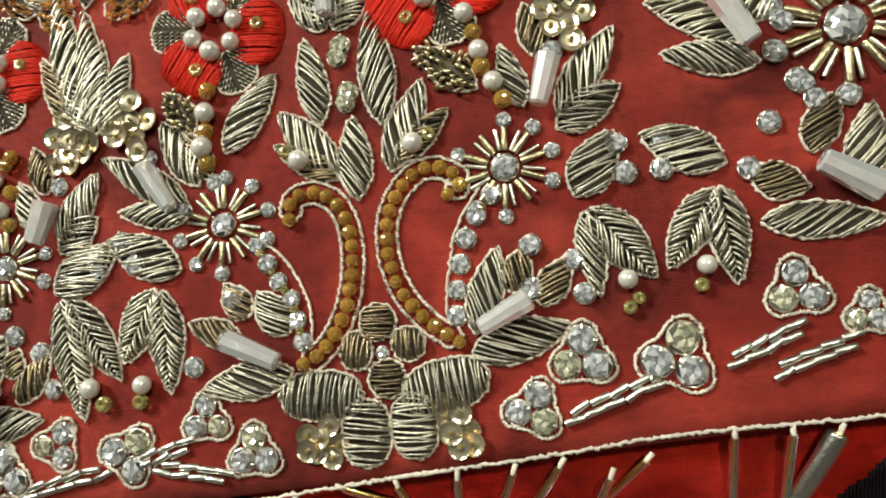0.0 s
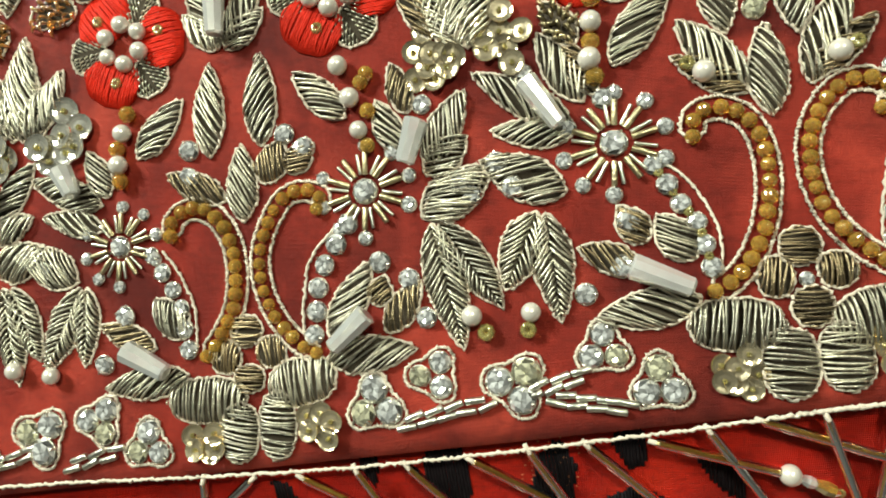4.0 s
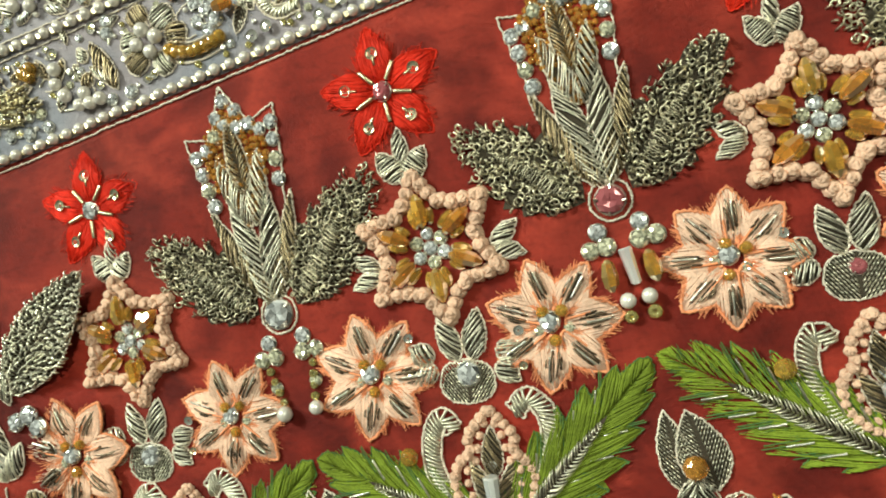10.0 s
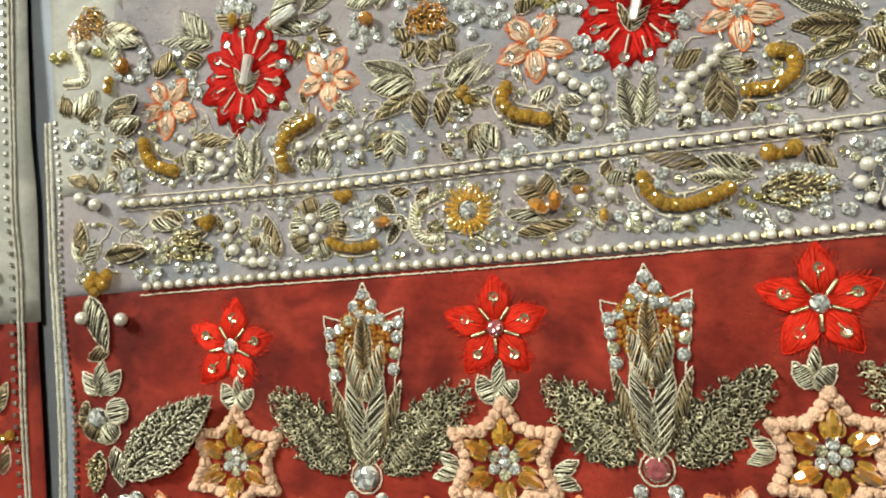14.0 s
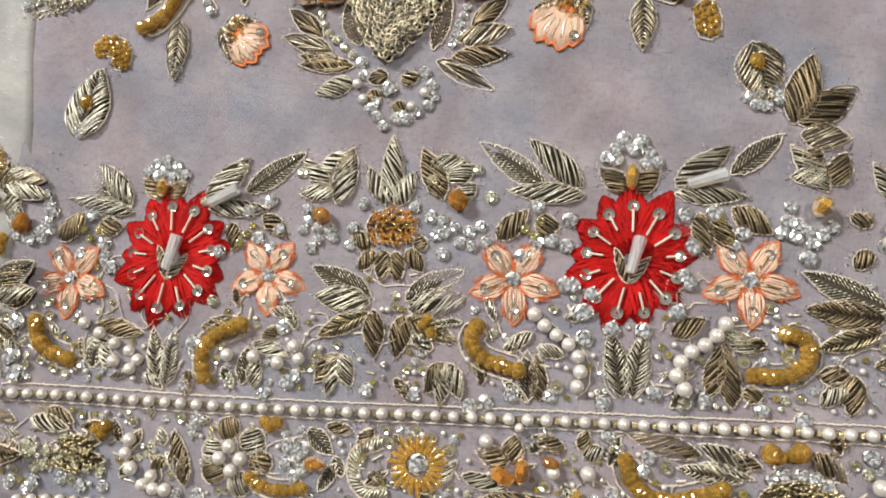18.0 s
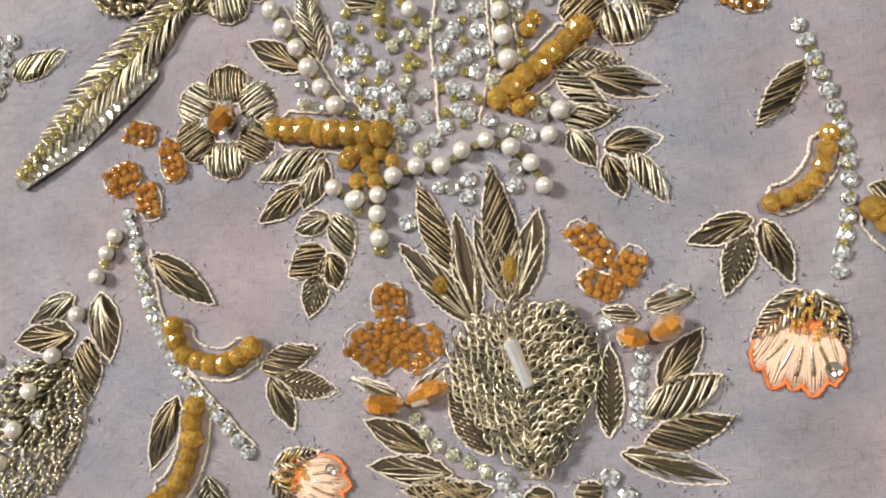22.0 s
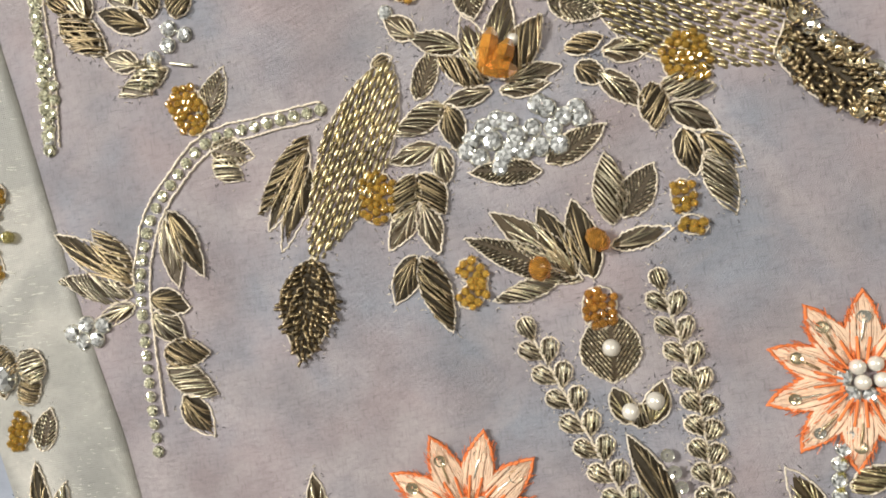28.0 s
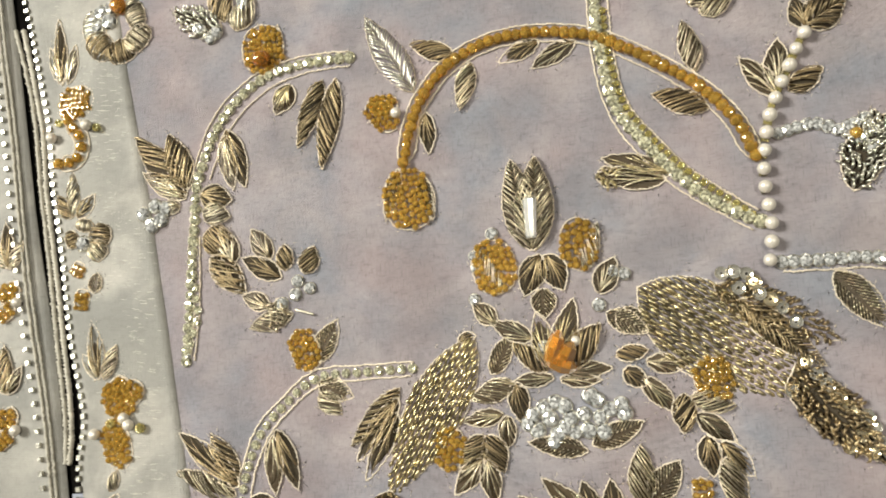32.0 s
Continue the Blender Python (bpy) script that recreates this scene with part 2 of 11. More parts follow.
MAT = {
    "wire": material("antique_gold_wire", (0.76, 0.71, 0.57), 0.40, 1.0, 0.30, 3000, 0.9, 0.42),
    "brass": material("old_brass_wire", (0.74, 0.65, 0.48), 0.32, 1.0, 0.38, 3000, 0.9, 0.60),
    # darker copy of the wire, also for leaves that reflect less light
    "dark": material("darkened_gold_wire", (0.46, 0.36, 0.22), 0.38, 1.0, 0.35, 3000, 0.9, 0.48),
    "tarnish": material("tarnished_gold_wire", (0.60, 0.54, 0.39), 0.38, 1.0, 0.32, 3000, 0.9, 0.48),
    "silver": material("silver_wire", (0.76, 0.73, 0.64), 0.32, 1.0, 0.2, 2200, 0.5),
    "gold": material("gold_wire", (0.68, 0.58, 0.36), 0.34, 1.0, 0.25, 2200, 0.7, 0.5),
    "cord": material("cream_silk_cord", (0.76, 0.66, 0.54), 0.8, 0, 0.32, 3500, 1.0, Specular_IOR_Level=0.2),
    "orange": material("orange_silk_thread", (0.74, 0.20, 0.065), 0.7, 0, 0.25, 2500, 0.6, Specular_IOR_Level=0.2),
    "red": material("scarlet_satin_thread", (0.64, 0.026, 0.012), 0.6, 0, 0.28, 1800, 0.6, Specular_IOR_Level=0.15),
    "crimson": material("crimson_satin_thread", (0.50, 0.010, 0.008), 0.65, 0, 0.35, 1800, 0.6, Specular_IOR_Level=0.15),
    "green": material("leaf_green_silk_thread", (0.205, 0.262, 0.03), 0.75, 0, 0.45, 1800, 0.6, Specular_IOR_Level=0.15),
    # pale colour of the sheen streaks painted on the facing
    "glint": material("ivory_satin_float", (0.62, 0.59, 0.52), 0.35, 0, 0.2, 1500, 0.2),
    "limegreen": material("light_green_silk_thread", (0.33, 0.38, 0.07), 0.7, 0, 0.3, 1800, 0.6, Specular_IOR_Level=0.2),
    "ivory": material("ivory_silk_thread", (0.86, 0.74, 0.60), 0.65, 0, 0.15, 1800, 0.5, Specular_IOR_Level=0.2),
    "darkgreen": material("dark_green_silk_thread", (0.07, 0.14, 0.03), 0.65, 0, 0.3, 1800, 0.6),
    "pale": material("pale_peach_silk_thread", (0.78, 0.55, 0.40), 0.7, 0, 0.2, 1800, 0.6, Specular_IOR_Level=0.2),
    "blush": material("blush_white_silk_thread", (0.82, 0.55, 0.41), 0.7, 0, 0.3, 1800, 0.6, Specular_IOR_Level=0.2),
    "apricot": material("apricot_silk_thread", (0.76, 0.29, 0.14), 0.7, 0, 0.30, 2500, 0.6, Specular_IOR_Level=0.2),
    "knotpeach": material("dusty_peach_knot_thread", (0.70, 0.45, 0.32), 0.75, 0, 0.25, 2600, 1.0, Specular_IOR_Level=0.2),
    "maroon": material("dark_crimson_thread", (0.20, 0.008, 0.008), 0.7, 0, 0.3, 1800, 0.6, Specular_IOR_Level=0.1),
    "umber": material("umber_wire", (0.22, 0.165, 0.11), 0.36, 1.0, 0.35, 3000, 0.8, 0.4),
    "piping": material("ivory_piping_cord", (0.50, 0.465, 0.40), 0.75, 0, 0.25, 2500, 0.9, Specular_IOR_Level=0.25),
    "pearl": material("pearl", (0.76, 0.70, 0.62), 0.30, 0.25, 0.10, 500, 0.05, Coat_Weight=1.0, Coat_Roughness=0.10),
    # strong facet tones paint the foil's inner reflections into the colour
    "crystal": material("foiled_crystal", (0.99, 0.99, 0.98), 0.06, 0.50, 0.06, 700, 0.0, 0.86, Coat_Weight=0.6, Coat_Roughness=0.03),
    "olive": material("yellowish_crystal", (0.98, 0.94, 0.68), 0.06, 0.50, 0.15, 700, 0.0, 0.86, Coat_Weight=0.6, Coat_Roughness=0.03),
    "garnet": material("garnet_stone", (0.36, 0.10, 0.11), 0.15, 0.2, 0.1, 700, 0.0, Coat_Weight=1.0),
    # facet tones paint glassy glints into amber and rust
    "amber": material("amber_glass_bead", (1.0, 0.60, 0.12), 0.07, 0.06, 0.3, 900, 0.0, 0.45, Transmission_Weight=0.70, IOR=1.55, Coat_Weight=0.5, Coat_Roughness=0.03),
    "rust": material("rust_orange_crystal", (1.0, 0.46, 0.09), 0.07, 0.08, 0.3, 900, 0.0, 0.45, Transmission_Weight=0.68, IOR=1.6, Coat_Weight=0.6, Coat_Roughness=0.03),
    "goldbead": material("gold_seed_bead", (0.74, 0.64, 0.24), 0.10, 0.10, 0.3, 700, 0.0, Transmission_Weight=0.75, Coat_Weight=0.6, Coat_Roughness=0.04),
    "sequin": material("gold_sequin", (0.80, 0.68, 0.46), 0.20, 0.85, 0.25, 300, 0.0),
    "clearsequin": material("pale_iridescent_sequin", (0.86, 0.82, 0.72), 0.12, 0.8, 0.1, 300, 0.0, Coat_Weight=1.0),
    "moon": material("frosted_moonstone_tube", (0.94, 0.94, 0.92), 0.14, 0.0, 0.08, 600, 0.08, Transmission_Weight=0.62, Coat_Weight=0.8, Coat_Roughness=0.12),
    "bugle": material("amber_tinted_bugle_glass", (0.98, 0.84, 0.52), 0.05, 0.0, 0.1, 500, 0.0, Transmission_Weight=1.0, IOR=1.5),
    "lining": material("bright_gold_bead_lining", (1.0, 0.70, 0.24), 0.28, 1.0, 0.2, 900, 0.2),
    "redcloth": woven("red_organza", (0.130, 0.012, 0.009), (0.31, 0.027, 0.016), 0.6, 1500, 0.7, 0.34, 0.0, (0.43, 0.050, 0.030), 0.12),
    "lilac": woven("lilac_grey_organza", (0.345, 0.288, 0.302), (0.262, 0.266, 0.306), 0.8, 1400, 0.6, 0.18, 0.0, (0.385, 0.340, 0.352), 0.24),
    "white": woven("ivory_facing_satin", (0.305, 0.292, 0.27), (0.255, 0.248, 0.234), 0.45, 700, 0.4, 0.14, 0.0, (0.42, 0.395, 0.365), 0.10),
    "liningcloth": woven("blue_grey_lining", (0.30, 0.31, 0.36), (0.26, 0.28, 0.34), 0.6, 700, 0.2, 0.1, 0.0),
    "silk": woven("scarlet_brocade", (0.58, 0.014, 0.006), (0.36, 0.009, 0.005), 0.5, 1100, 0.9, 0.40, 0.0, (0.56, 0.022, 0.008), 0.30),
    "black": woven("black_brocade_weft", (0.008, 0.006, 0.008), (0.016, 0.008, 0.010), 0.7, 900, 0.6, 0.4, 0.0),
    "darkthread": material("dark_thread", (0.05, 0.045, 0.06), 0.8, 0, 0.2, 900, 0.2),
    # two dark base colours that paint the shade between laid wires
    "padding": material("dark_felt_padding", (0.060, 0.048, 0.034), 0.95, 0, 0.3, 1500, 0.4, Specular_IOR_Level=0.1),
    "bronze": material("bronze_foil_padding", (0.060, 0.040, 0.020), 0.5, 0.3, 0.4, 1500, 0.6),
    "padcloth": material("dark_pad_cloth", (0.02, 0.018, 0.018), 0.9, 0, 0.3, 900, 0.4, Specular_IOR_Level=0.1),
    "table": material("dark_table_wood", (0.022, 0.017, 0.014), 0.5, 0, 0.3, 60, 0.2),
    "wall": material("grey_wall_paint", (0.18, 0.17, 0.16), 0.8, 0, 0.04, 40, 0.1),
}

# ---------- building blocks; lengths below are in millimetres ----------
MM = 0.001
CACHE = {}


def link(name, verts, faces, mat, smooth=True):
    me = bpy.data.meshes.new(name)
    me.from_pydata(verts, [], faces)
    if smooth:
        me.polygons.foreach_set("use_smooth", [True] * len(me.polygons))
    me.materials.append(MAT[mat])
    me.update()
    return me


def tube(verts, faces, path, radii, sides=6):
    """Add a tube with rounded ends along a path of points to the lists."""
    n0, n = len(verts), len(path)
    for i, p in enumerate(path):
        a, b = path[max(i - 1, 0)], path[min(i + 1, n - 1)]
        dx, dy, dz = b[0] - a[0], b[1] - a[1], b[2] - a[2]
        l = math.hypot(dx, dy) or 1e-9
        sx, sy = -dy / l, dx / l
        r = radii[i] if hasattr(radii, "__len__") else radii
        for k in range(sides):
            c, s = math.cos(2 * math.pi * k / sides), math.sin(2 * math.pi * k / sides)
            verts.append((p[0] + sx * r * c, p[1] + sy * r * c, p[2] + r * s))
    for i in range(n - 1):
        for k in range(sides):
            k2 = (k + 1) % sides
            a, b = n0 + i * sides, n0 + (i + 1) * sides
            faces.append((a + k, b + k, b + k2, a + k2))
    faces.append(tuple(n0 + k for k in range(sides)))
    faces.append(tuple(n0 + (n - 1) * sides + k for k in reversed(range(sides))))


def crossings(poly, cx, cy, dx, dy):
    """Where the line through (cx, cy) along (dx, dy) cuts the polygon: distances, sorted."""
    out = []
    m = len(poly)
    for i in range(m):
        (x0, y0), (x1, y1) = poly[i], poly[(i + 1) % m]
        s0 = (x0 - cx) * dy - (y0 - cy) * dx
        s1 = (x1 - cx) * dy - (y1 - cy) * dx
        if (s0 > 0) != (s1 > 0):
            f = s0 / (s0 - s1)
            x, y = x0 + f * (x1 - x0), y0 + f * (y1 - y0)
            out.append((x - cx) * dx + (y - cy) * dy)
    return sorted(out)


def outline(shape, L, W):
    """The edge of a motif that runs from (0, 0) to (L, 0) and is W wide."""
    pts = []
    n = 14
    if shape == "serrated":
        for k in range(7):
            for f, g in ((0.0, 0.66), (0.55, 0.90), (0.97, 1.06)):
                u = min(1.0, (k + f) / 7)
                pts.append((min(L, u * L + f * L * 0.03), math.sin(math.pi * u ** 0.8) ** 0.72 * g * W / 2))
        pts[-1] = (L * 0.985, W * 0.02)
        n = -1
    for i in range(n + 1):
        u = i / n
        if shape == "leaf":
            h = math.sin(math.pi * u ** 0.85) ** 0.82 * (1 - 0.12 * u)
        elif shape == "round":
            h = math.sqrt(max(0, 1 - (2 * u - 1) ** 2)) ** 0.8
        elif shape == "petal":
            h = 0.42 * (1 - u) + math.sin(math.pi * min(1, u * 1.02) ** 1.6) ** 0.6 * 0.8 if u < 1 else 0
            h = min(h, 1.0)
        elif shape == "drop":
            h = math.sin(math.pi * u ** 1.5) ** 0.75
        elif shape == "spear":
            h = math.sin(math.pi * min(1, 0.12 + 0.88 * u)) ** 0.9 * (1.05 - 0.2 * u)
        elif shape == "fan":
            h = 0.25 + 0.75 * min(1, u * 1.5) if u < 0.86 else math.sqrt(max(0, 1 - ((u - 0.86) / 0.14) ** 2))
        elif shape == "tongue":
            h = 0.40 + 0.60 * min(1, u / 0.58) if u < 0.62 else max(0.0, (1 - u) / 0.38) ** 0.72
        elif shape == "heart":
            h = min(1.0, (u * 1.75) ** 0.7) if u < 0.68 else math.sqrt(max(0.0, 1 - ((u - 0.68) / 0.32) ** 2))
        else:
            h = 0.5
        pts.append((u * L, h * W / 2))
    low = [(x, -y) for x, y in reversed(pts[1:-1])]
    return pts + low


def fill_mesh(shape, L, W, style, mat, seed=0):
    """Laid wires or threads that fill a motif's shape. Styles: slant, vee, along, across, fan, weave, chips, loops, satin."""
    rnd = random.Random(f"{shape}{L}{W}{style}{seed}")
    poly = outline(shape, L, W)
    V, F = [], []
    r = 0.255
    high = min(1.3, 0.45 + W * 0.10)

    def strand(x0, y0, x1, y1, rad, lift=1.0, segs=5, rise=None):
        rise = high if rise is None else rise
        path, radii = [], []
        bend = rnd.uniform(-0.06, 0.06)
        twist = segs == 5
        if twist:
            long = math.hypot(x1 - x0, y1 - y0)
            segs = max(4, min(9, int(long / 0.55)))
            out0, out1 = rnd.uniform(-0.03, 0.30) / long, rnd.uniform(-0.03, 0.30) / long
            x0, y0, x1, y1 = x0 - (x1 - x0) * out0, y0 - (y1 - y0) * out0, x1 + (x1 - x0) * out1, y1 + (y1 - y0) * out1
        for i in range(segs + 1):
            s = i / segs
            q = 1 - (2 * s - 1) ** 2
            x, y = x0 + (x1 - x0) * s, y0 + (y1 - y0) * s
            x, y = x - (y1 - y0) * bend * q, y + (x1 - x0) * bend * q
            path.append((x, y, 0.12 + rad * 0.6 + rise * lift * math.sqrt(max(q, 0)) * rnd.uniform(0.95, 1.05)))
            radii.append(rad * (0.55 + 0.45 * min(1, 4 * q)) * ((1.10 if i % 2 else 0.86) if twist else 1.0))
        tube(V, F, path, radii, 5 if twist else 4)

    def rake(angle, gap, rad, keep=None, clip=None, segs=5, rise=None):
        dx, dy = math.cos(angle), math.sin(angle)
        nx, ny = -dy, dx
        reach = L + W
        k = -reach
        while k < reach:
            cx, cy = L / 2 + nx * k, ny * k
            t = crossings(poly, cx, cy, dx, dy)
            for a, b in zip(t[::2], t[1::2]):
                x0, y0, x1, y1 = cx + dx * a, cy + dy * a, cx + dx * b, cy + dy * b
                if clip:
                    q = clip(x0, y0, x1, y1)
                    if q is None:
                        continue
                    x0, y0, x1, y1 = q
                if math.hypot(x1 - x0, y1 - y0) > 0.7:
                    if segs == 5:
                        lean = rnd.uniform(-0.10, 0.10)
                        mx, my, ex, ey = (x0 + x1) / 2, (y0 + y1) / 2, (x1 - x0) / 2, (y1 - y0) / 2
                        x0, y0, x1, y1 = mx - ex + ey * lean, my - ey - ex * lean, mx + ex - ey * lean, my + ey + ex * lean
                    wild = 1.0 if segs == 5 else 0.12
                    strand(x0, y0, x1, y1, rad * (1 + wild * rnd.uniform(-0.16, 0.15)), 1 + wild * rnd.uniform(-0.18, 0.14), segs, rise)
            k += gap * (rnd.uniform(0.86, 1.14) if segs == 5 else rnd.uniform(0.94, 1.06))

    def half(sign):
        def cut(x0, y0, x1, y1):
            if y0 * sign < 0 and y1 * sign < 0:
                return None
            if y0 * sign >= 0 and y1 * sign >= 0:
                return x0, y0, x1, y1
            f = y0 / (y0 - y1)
            mx = x0 + f * (x1 - x0)
            return (x0, y0, mx, 0) if y0 * sign > 0 else (mx, 0, x1, y1)
        return cut

    if style == "slant":
        rake(radians(32 if seed % 2 else -32), 0.60, r * 0.76)
    elif style == "vee":
        rake(radians(38), 0.60, r * 0.75, clip=half(1))
        rake(radians(-38), 0.60, r * 0.75, clip=half(-1))
    elif style == "across":
        rake(radians(84), 0.56, r * 0.74)
    elif style == "along":
        rake(radians(3), 0.55, r * 0.72)
    elif style == "fan":
        n = max(3, int(W / 0.72))
        for i in range(n):
            a = (2 * (i + 0.5) / n - 1) * math.atan2(W, L) * 0.92 + rnd.uniform(-0.05, 0.05)
            t = crossings(poly, L * 0.03, 0, math.cos(a), math.sin(a))
            if t and t[-1] > 0.8:
                far = t[-1] * rnd.uniform(0.86, 0.99)
                strand(L * 0.03 + 0.3 * math.cos(a), 0.3 * math.sin(a), L * 0.03 + far * math.cos(a), far * math.sin(a), r * rnd.uniform(0.56, 0.78))
    elif style == "sparse":
        rake(radians(4), 1.0, r * 0.95)
    elif style == "satin":
        rake(radians(2), 0.17, 0.14, segs=4, rise=min(0.7, high))
    elif style == "satinvee":
        rake(radians(24), 0.27, 0.19, clip=half(1), segs=4, rise=min(0.8, high))
        rake(radians(-24), 0.27, 0.19, clip=half(-1), segs=4, rise=min(0.8, high))
    elif style == "knit":
        for sg in (1, -1):
            dx, dy = math.cos(radians(35 * sg)), math.sin(radians(35 * sg))
            k = -L
            while k < L + W:
                t = crossings(poly, k, 0, dx, dy)
                if len(t) >= 2:
                    a = max(0.0, t[0])
                    while a < t[-1] - 0.3:
                        b = min(a + 1.25, t[-1])
                        if sg > 0 or a > 0.2:
                            strand(k + dx * a, dy * a, k + dx * b, dy * b, r * 0.7, 1, 3, 0.35)
                        a = b - 0.05
                k += 1.05
    elif style == "beads":
        step = 1.62
        y, line = -W / 2 + 0.8, 0
        while y < W / 2 - 0.3:
            t = crossings(poly, 0, y, 1, 0)
            if len(t) >= 2:
                x = t[0] + (0.85 if line % 2 else 0.4)
                while x < t[-1] - 0.4:
                    bx, by, rr = x + rnd.uniform(-0.3, 0.3), y + rnd.uniform(-0.28, 0.28), rnd.uniform(0.74, 0.98)
                    n0 = len(V)
                    for zz, q in ((0.02, 0.55), (0.35, 0.95), (0.75, 1.0), (1.15, 0.78), (1.38, 0.40)):
                        for k in range(8):
                            a = k * math.pi / 4
                            V.append((bx + rr * q * math.cos(a), by + rr * q * math.sin(a), zz * rr + rnd.uniform(0, 0.06)))
                    for i in range(4):
                        for k in range(8):
                            F.append((n0 + i * 8 + k, n0 + i * 8 + (k + 1) % 8, n0 + i * 8 + 8 + (k + 1) % 8, n0 + i * 8 + 8 + k))
                    F.append(tuple(n0 + 32 + k for k in range(8)))
                    x += step
            y += step * 0.88
            line += 1
        cut_apart(V, F)
        return link("fill", V, F, mat, False)
    elif style in ("chips", "weave", "loops"):
        step = {"chips": 1.25, "weave": 1.05, "loops": 1.5}[style]
        y = -W / 2 + step / 2
        row = 0
        while y < W / 2:
            t = crossings(poly, 0, y, 1, 0)
            for a, b in zip(t[::2], t[1::2]):
                x = a + (step * 0.4 if row % 2 else 0.1)
                while x < b - 0.5:
                    if style == "weave":
                        strand(x, y, min(x + 2.9, b), y + rnd.uniform(-0.22, 0.22), rnd.uniform(0.34, 0.46), 1, 4, rnd.uniform(0.3, 0.6))
                        x += rnd.uniform(2.4, 2.9)
                    elif style == "chips":
                        ang = rnd.uniform(-0.9, 0.9) + (0.6 if y > 0 else -0.6)
                        strand(x, y, x + 1.7 * math.cos(ang), y + 1.7 * math.sin(ang), 0.36, 1, 4, rnd.uniform(0.5, 1.2))
                        x += 1.05
                    elif seed != 9 and rnd.random() < 0.55:
                        ang, long = rnd.uniform(-1.1, 1.1) + (0.5 if y > 0 else -0.5), rnd.uniform(1.3, 2.2)
                        strand(x, y, x + long * math.cos(ang), y + long * math.sin(ang), rnd.uniform(0.22, 0.30), 1, 4, rnd.uniform(0.5, 1.4))
                        x += 0.8
                    else:
                        rr, up = rnd.uniform(0.45, 0.80), rnd.uniform(0.4, 1.3)
                        lean, jx, jy = rnd.uniform(0, 6.28), rnd.uniform(-0.3, 0.3), rnd.uniform(-0.45, 0.45)
                        if seed == 9:
                            rr, up, lean, jx, jy = rnd.uniform(1.05, 1.35), 1.3, rnd.uniform(0.2, 1.4) if y > 0 else rnd.uniform(4.8, 6.0), rnd.uniform(-0.3, 0.3), rnd.uniform(-0.25, 0.25)
                        path = []
                        for i in range(9):
                            g = lean + i / 8 * 5.6
                            path.append((x + rr + jx + rr * 1.2 * math.cos(g), y + jy + rr * math.sin(g), 0.35 + up * (0.5 + 0.5 * math.sin(g - lean)) + (1.6 if seed == 9 else 0.5) * max(0, 1 - (2 * y / W) ** 2)))
                        tube(V, F, path, 0.25, 5)
                        x += 1.2
            y += step * 0.86
            row += 1
    me = link("fill", V, F, mat)
    # wires get a dark base as painted shade; satin keeps its own colour
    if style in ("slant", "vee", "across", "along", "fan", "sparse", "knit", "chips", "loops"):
        me = backed(me, poly, V, F, mat, "bronze" if mat in ("brass", "gold", "sequin") else "padding", 0.5)
    elif style in ("satin", "satinvee"):
        me = backed(me, poly, V, F, mat, mat, min(0.7, high) * 0.85)
    return me


def backed(me, poly, V, F, mat, base, swell):
    """The same wires over a base that fills the shape; dark bases paint gap shade."""
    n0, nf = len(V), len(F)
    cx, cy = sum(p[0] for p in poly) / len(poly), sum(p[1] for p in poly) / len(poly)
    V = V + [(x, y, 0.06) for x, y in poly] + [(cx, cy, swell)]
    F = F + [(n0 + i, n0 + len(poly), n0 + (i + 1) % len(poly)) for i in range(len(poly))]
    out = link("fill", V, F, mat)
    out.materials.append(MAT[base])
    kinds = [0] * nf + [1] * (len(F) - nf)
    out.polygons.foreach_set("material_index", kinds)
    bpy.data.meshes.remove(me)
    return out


def cord_mesh(poly, rad, mat, closed=True, pitch=1.05, z=0.24, lift=None):
    """A couched twisted cord along a line of points: a swelling for each stitch."""
    pts = list(poly) + ([poly[0]] if closed else [])
    dense = []
    for (x0, y0), (x1, y1) in zip(pts, pts[1:]):
        n = max(1, int(math.hypot(x1 - x0, y1 - y0) / (pitch / 2) + 0.5))
        dense += [(x0 + (x1 - x0) * i / n, y0 + (y1 - y0) * i / n) for i in range(n)]
    dense.append(pts[-1])
    V, F = [], []
    rnd = random.Random(len(dense) * 7 + int(rad * 100))
    path = [(x + rnd.uniform(-0.17, 0.17), y + rnd.uniform(-0.17, 0.17), z + (0.08 if i % 2 else 0) + (lift(x, y) if lift else 0)) for i, (x, y) in enumerate(dense)]
    tube(V, F, path, [rad * (rnd.uniform(0.95, 1.25) if i % 2 else rnd.uniform(0.50, 0.75)) for i in range(len(path))], 5)
    return link("outline", V, F, mat)


def edge_x(y):
    """The garment's front edge."""
    return float(np.interp(y, [-60, 53, 116, 164, 210, 478, 490, 513, 553, 601, 660], [-238, -256.5, -266, -278, -286.5, -339.5, -338, -342.5, -348, -355.5, -364]))


def edge_lift(x, y):
    """How far the front edge stands up from the table where it curls, in millimetres."""
    if not 30 < y < 320 or x > -190:
        return 0.0
    f = min(1.0, max(0.0, (x - edge_x(y) - 14) / 34))
    g = min(1.0, (y - 30) / 50) * min(1.0, (320 - y) / 100)
    return 3.9 * g * (1 - f * f * (3 - 2 * f))


def at_height(x, y):
    """The height of the softly rumpled cloth, in millimetres."""
    if y < 30 + 0.15 * x:
        return 0.0
    return rumple(x, y) + edge_lift(x, y)


def rumple(x, y):
    calm = min(1.0, (y - 30 - 0.15 * x) / 60)
    return calm * (0.75 * noise.noise(Vector((x / 26, y / 75, 0.3))) + 0.42 * noise.noise(Vector((x / 11, y / 34, 4.1))))


MESHES = {}


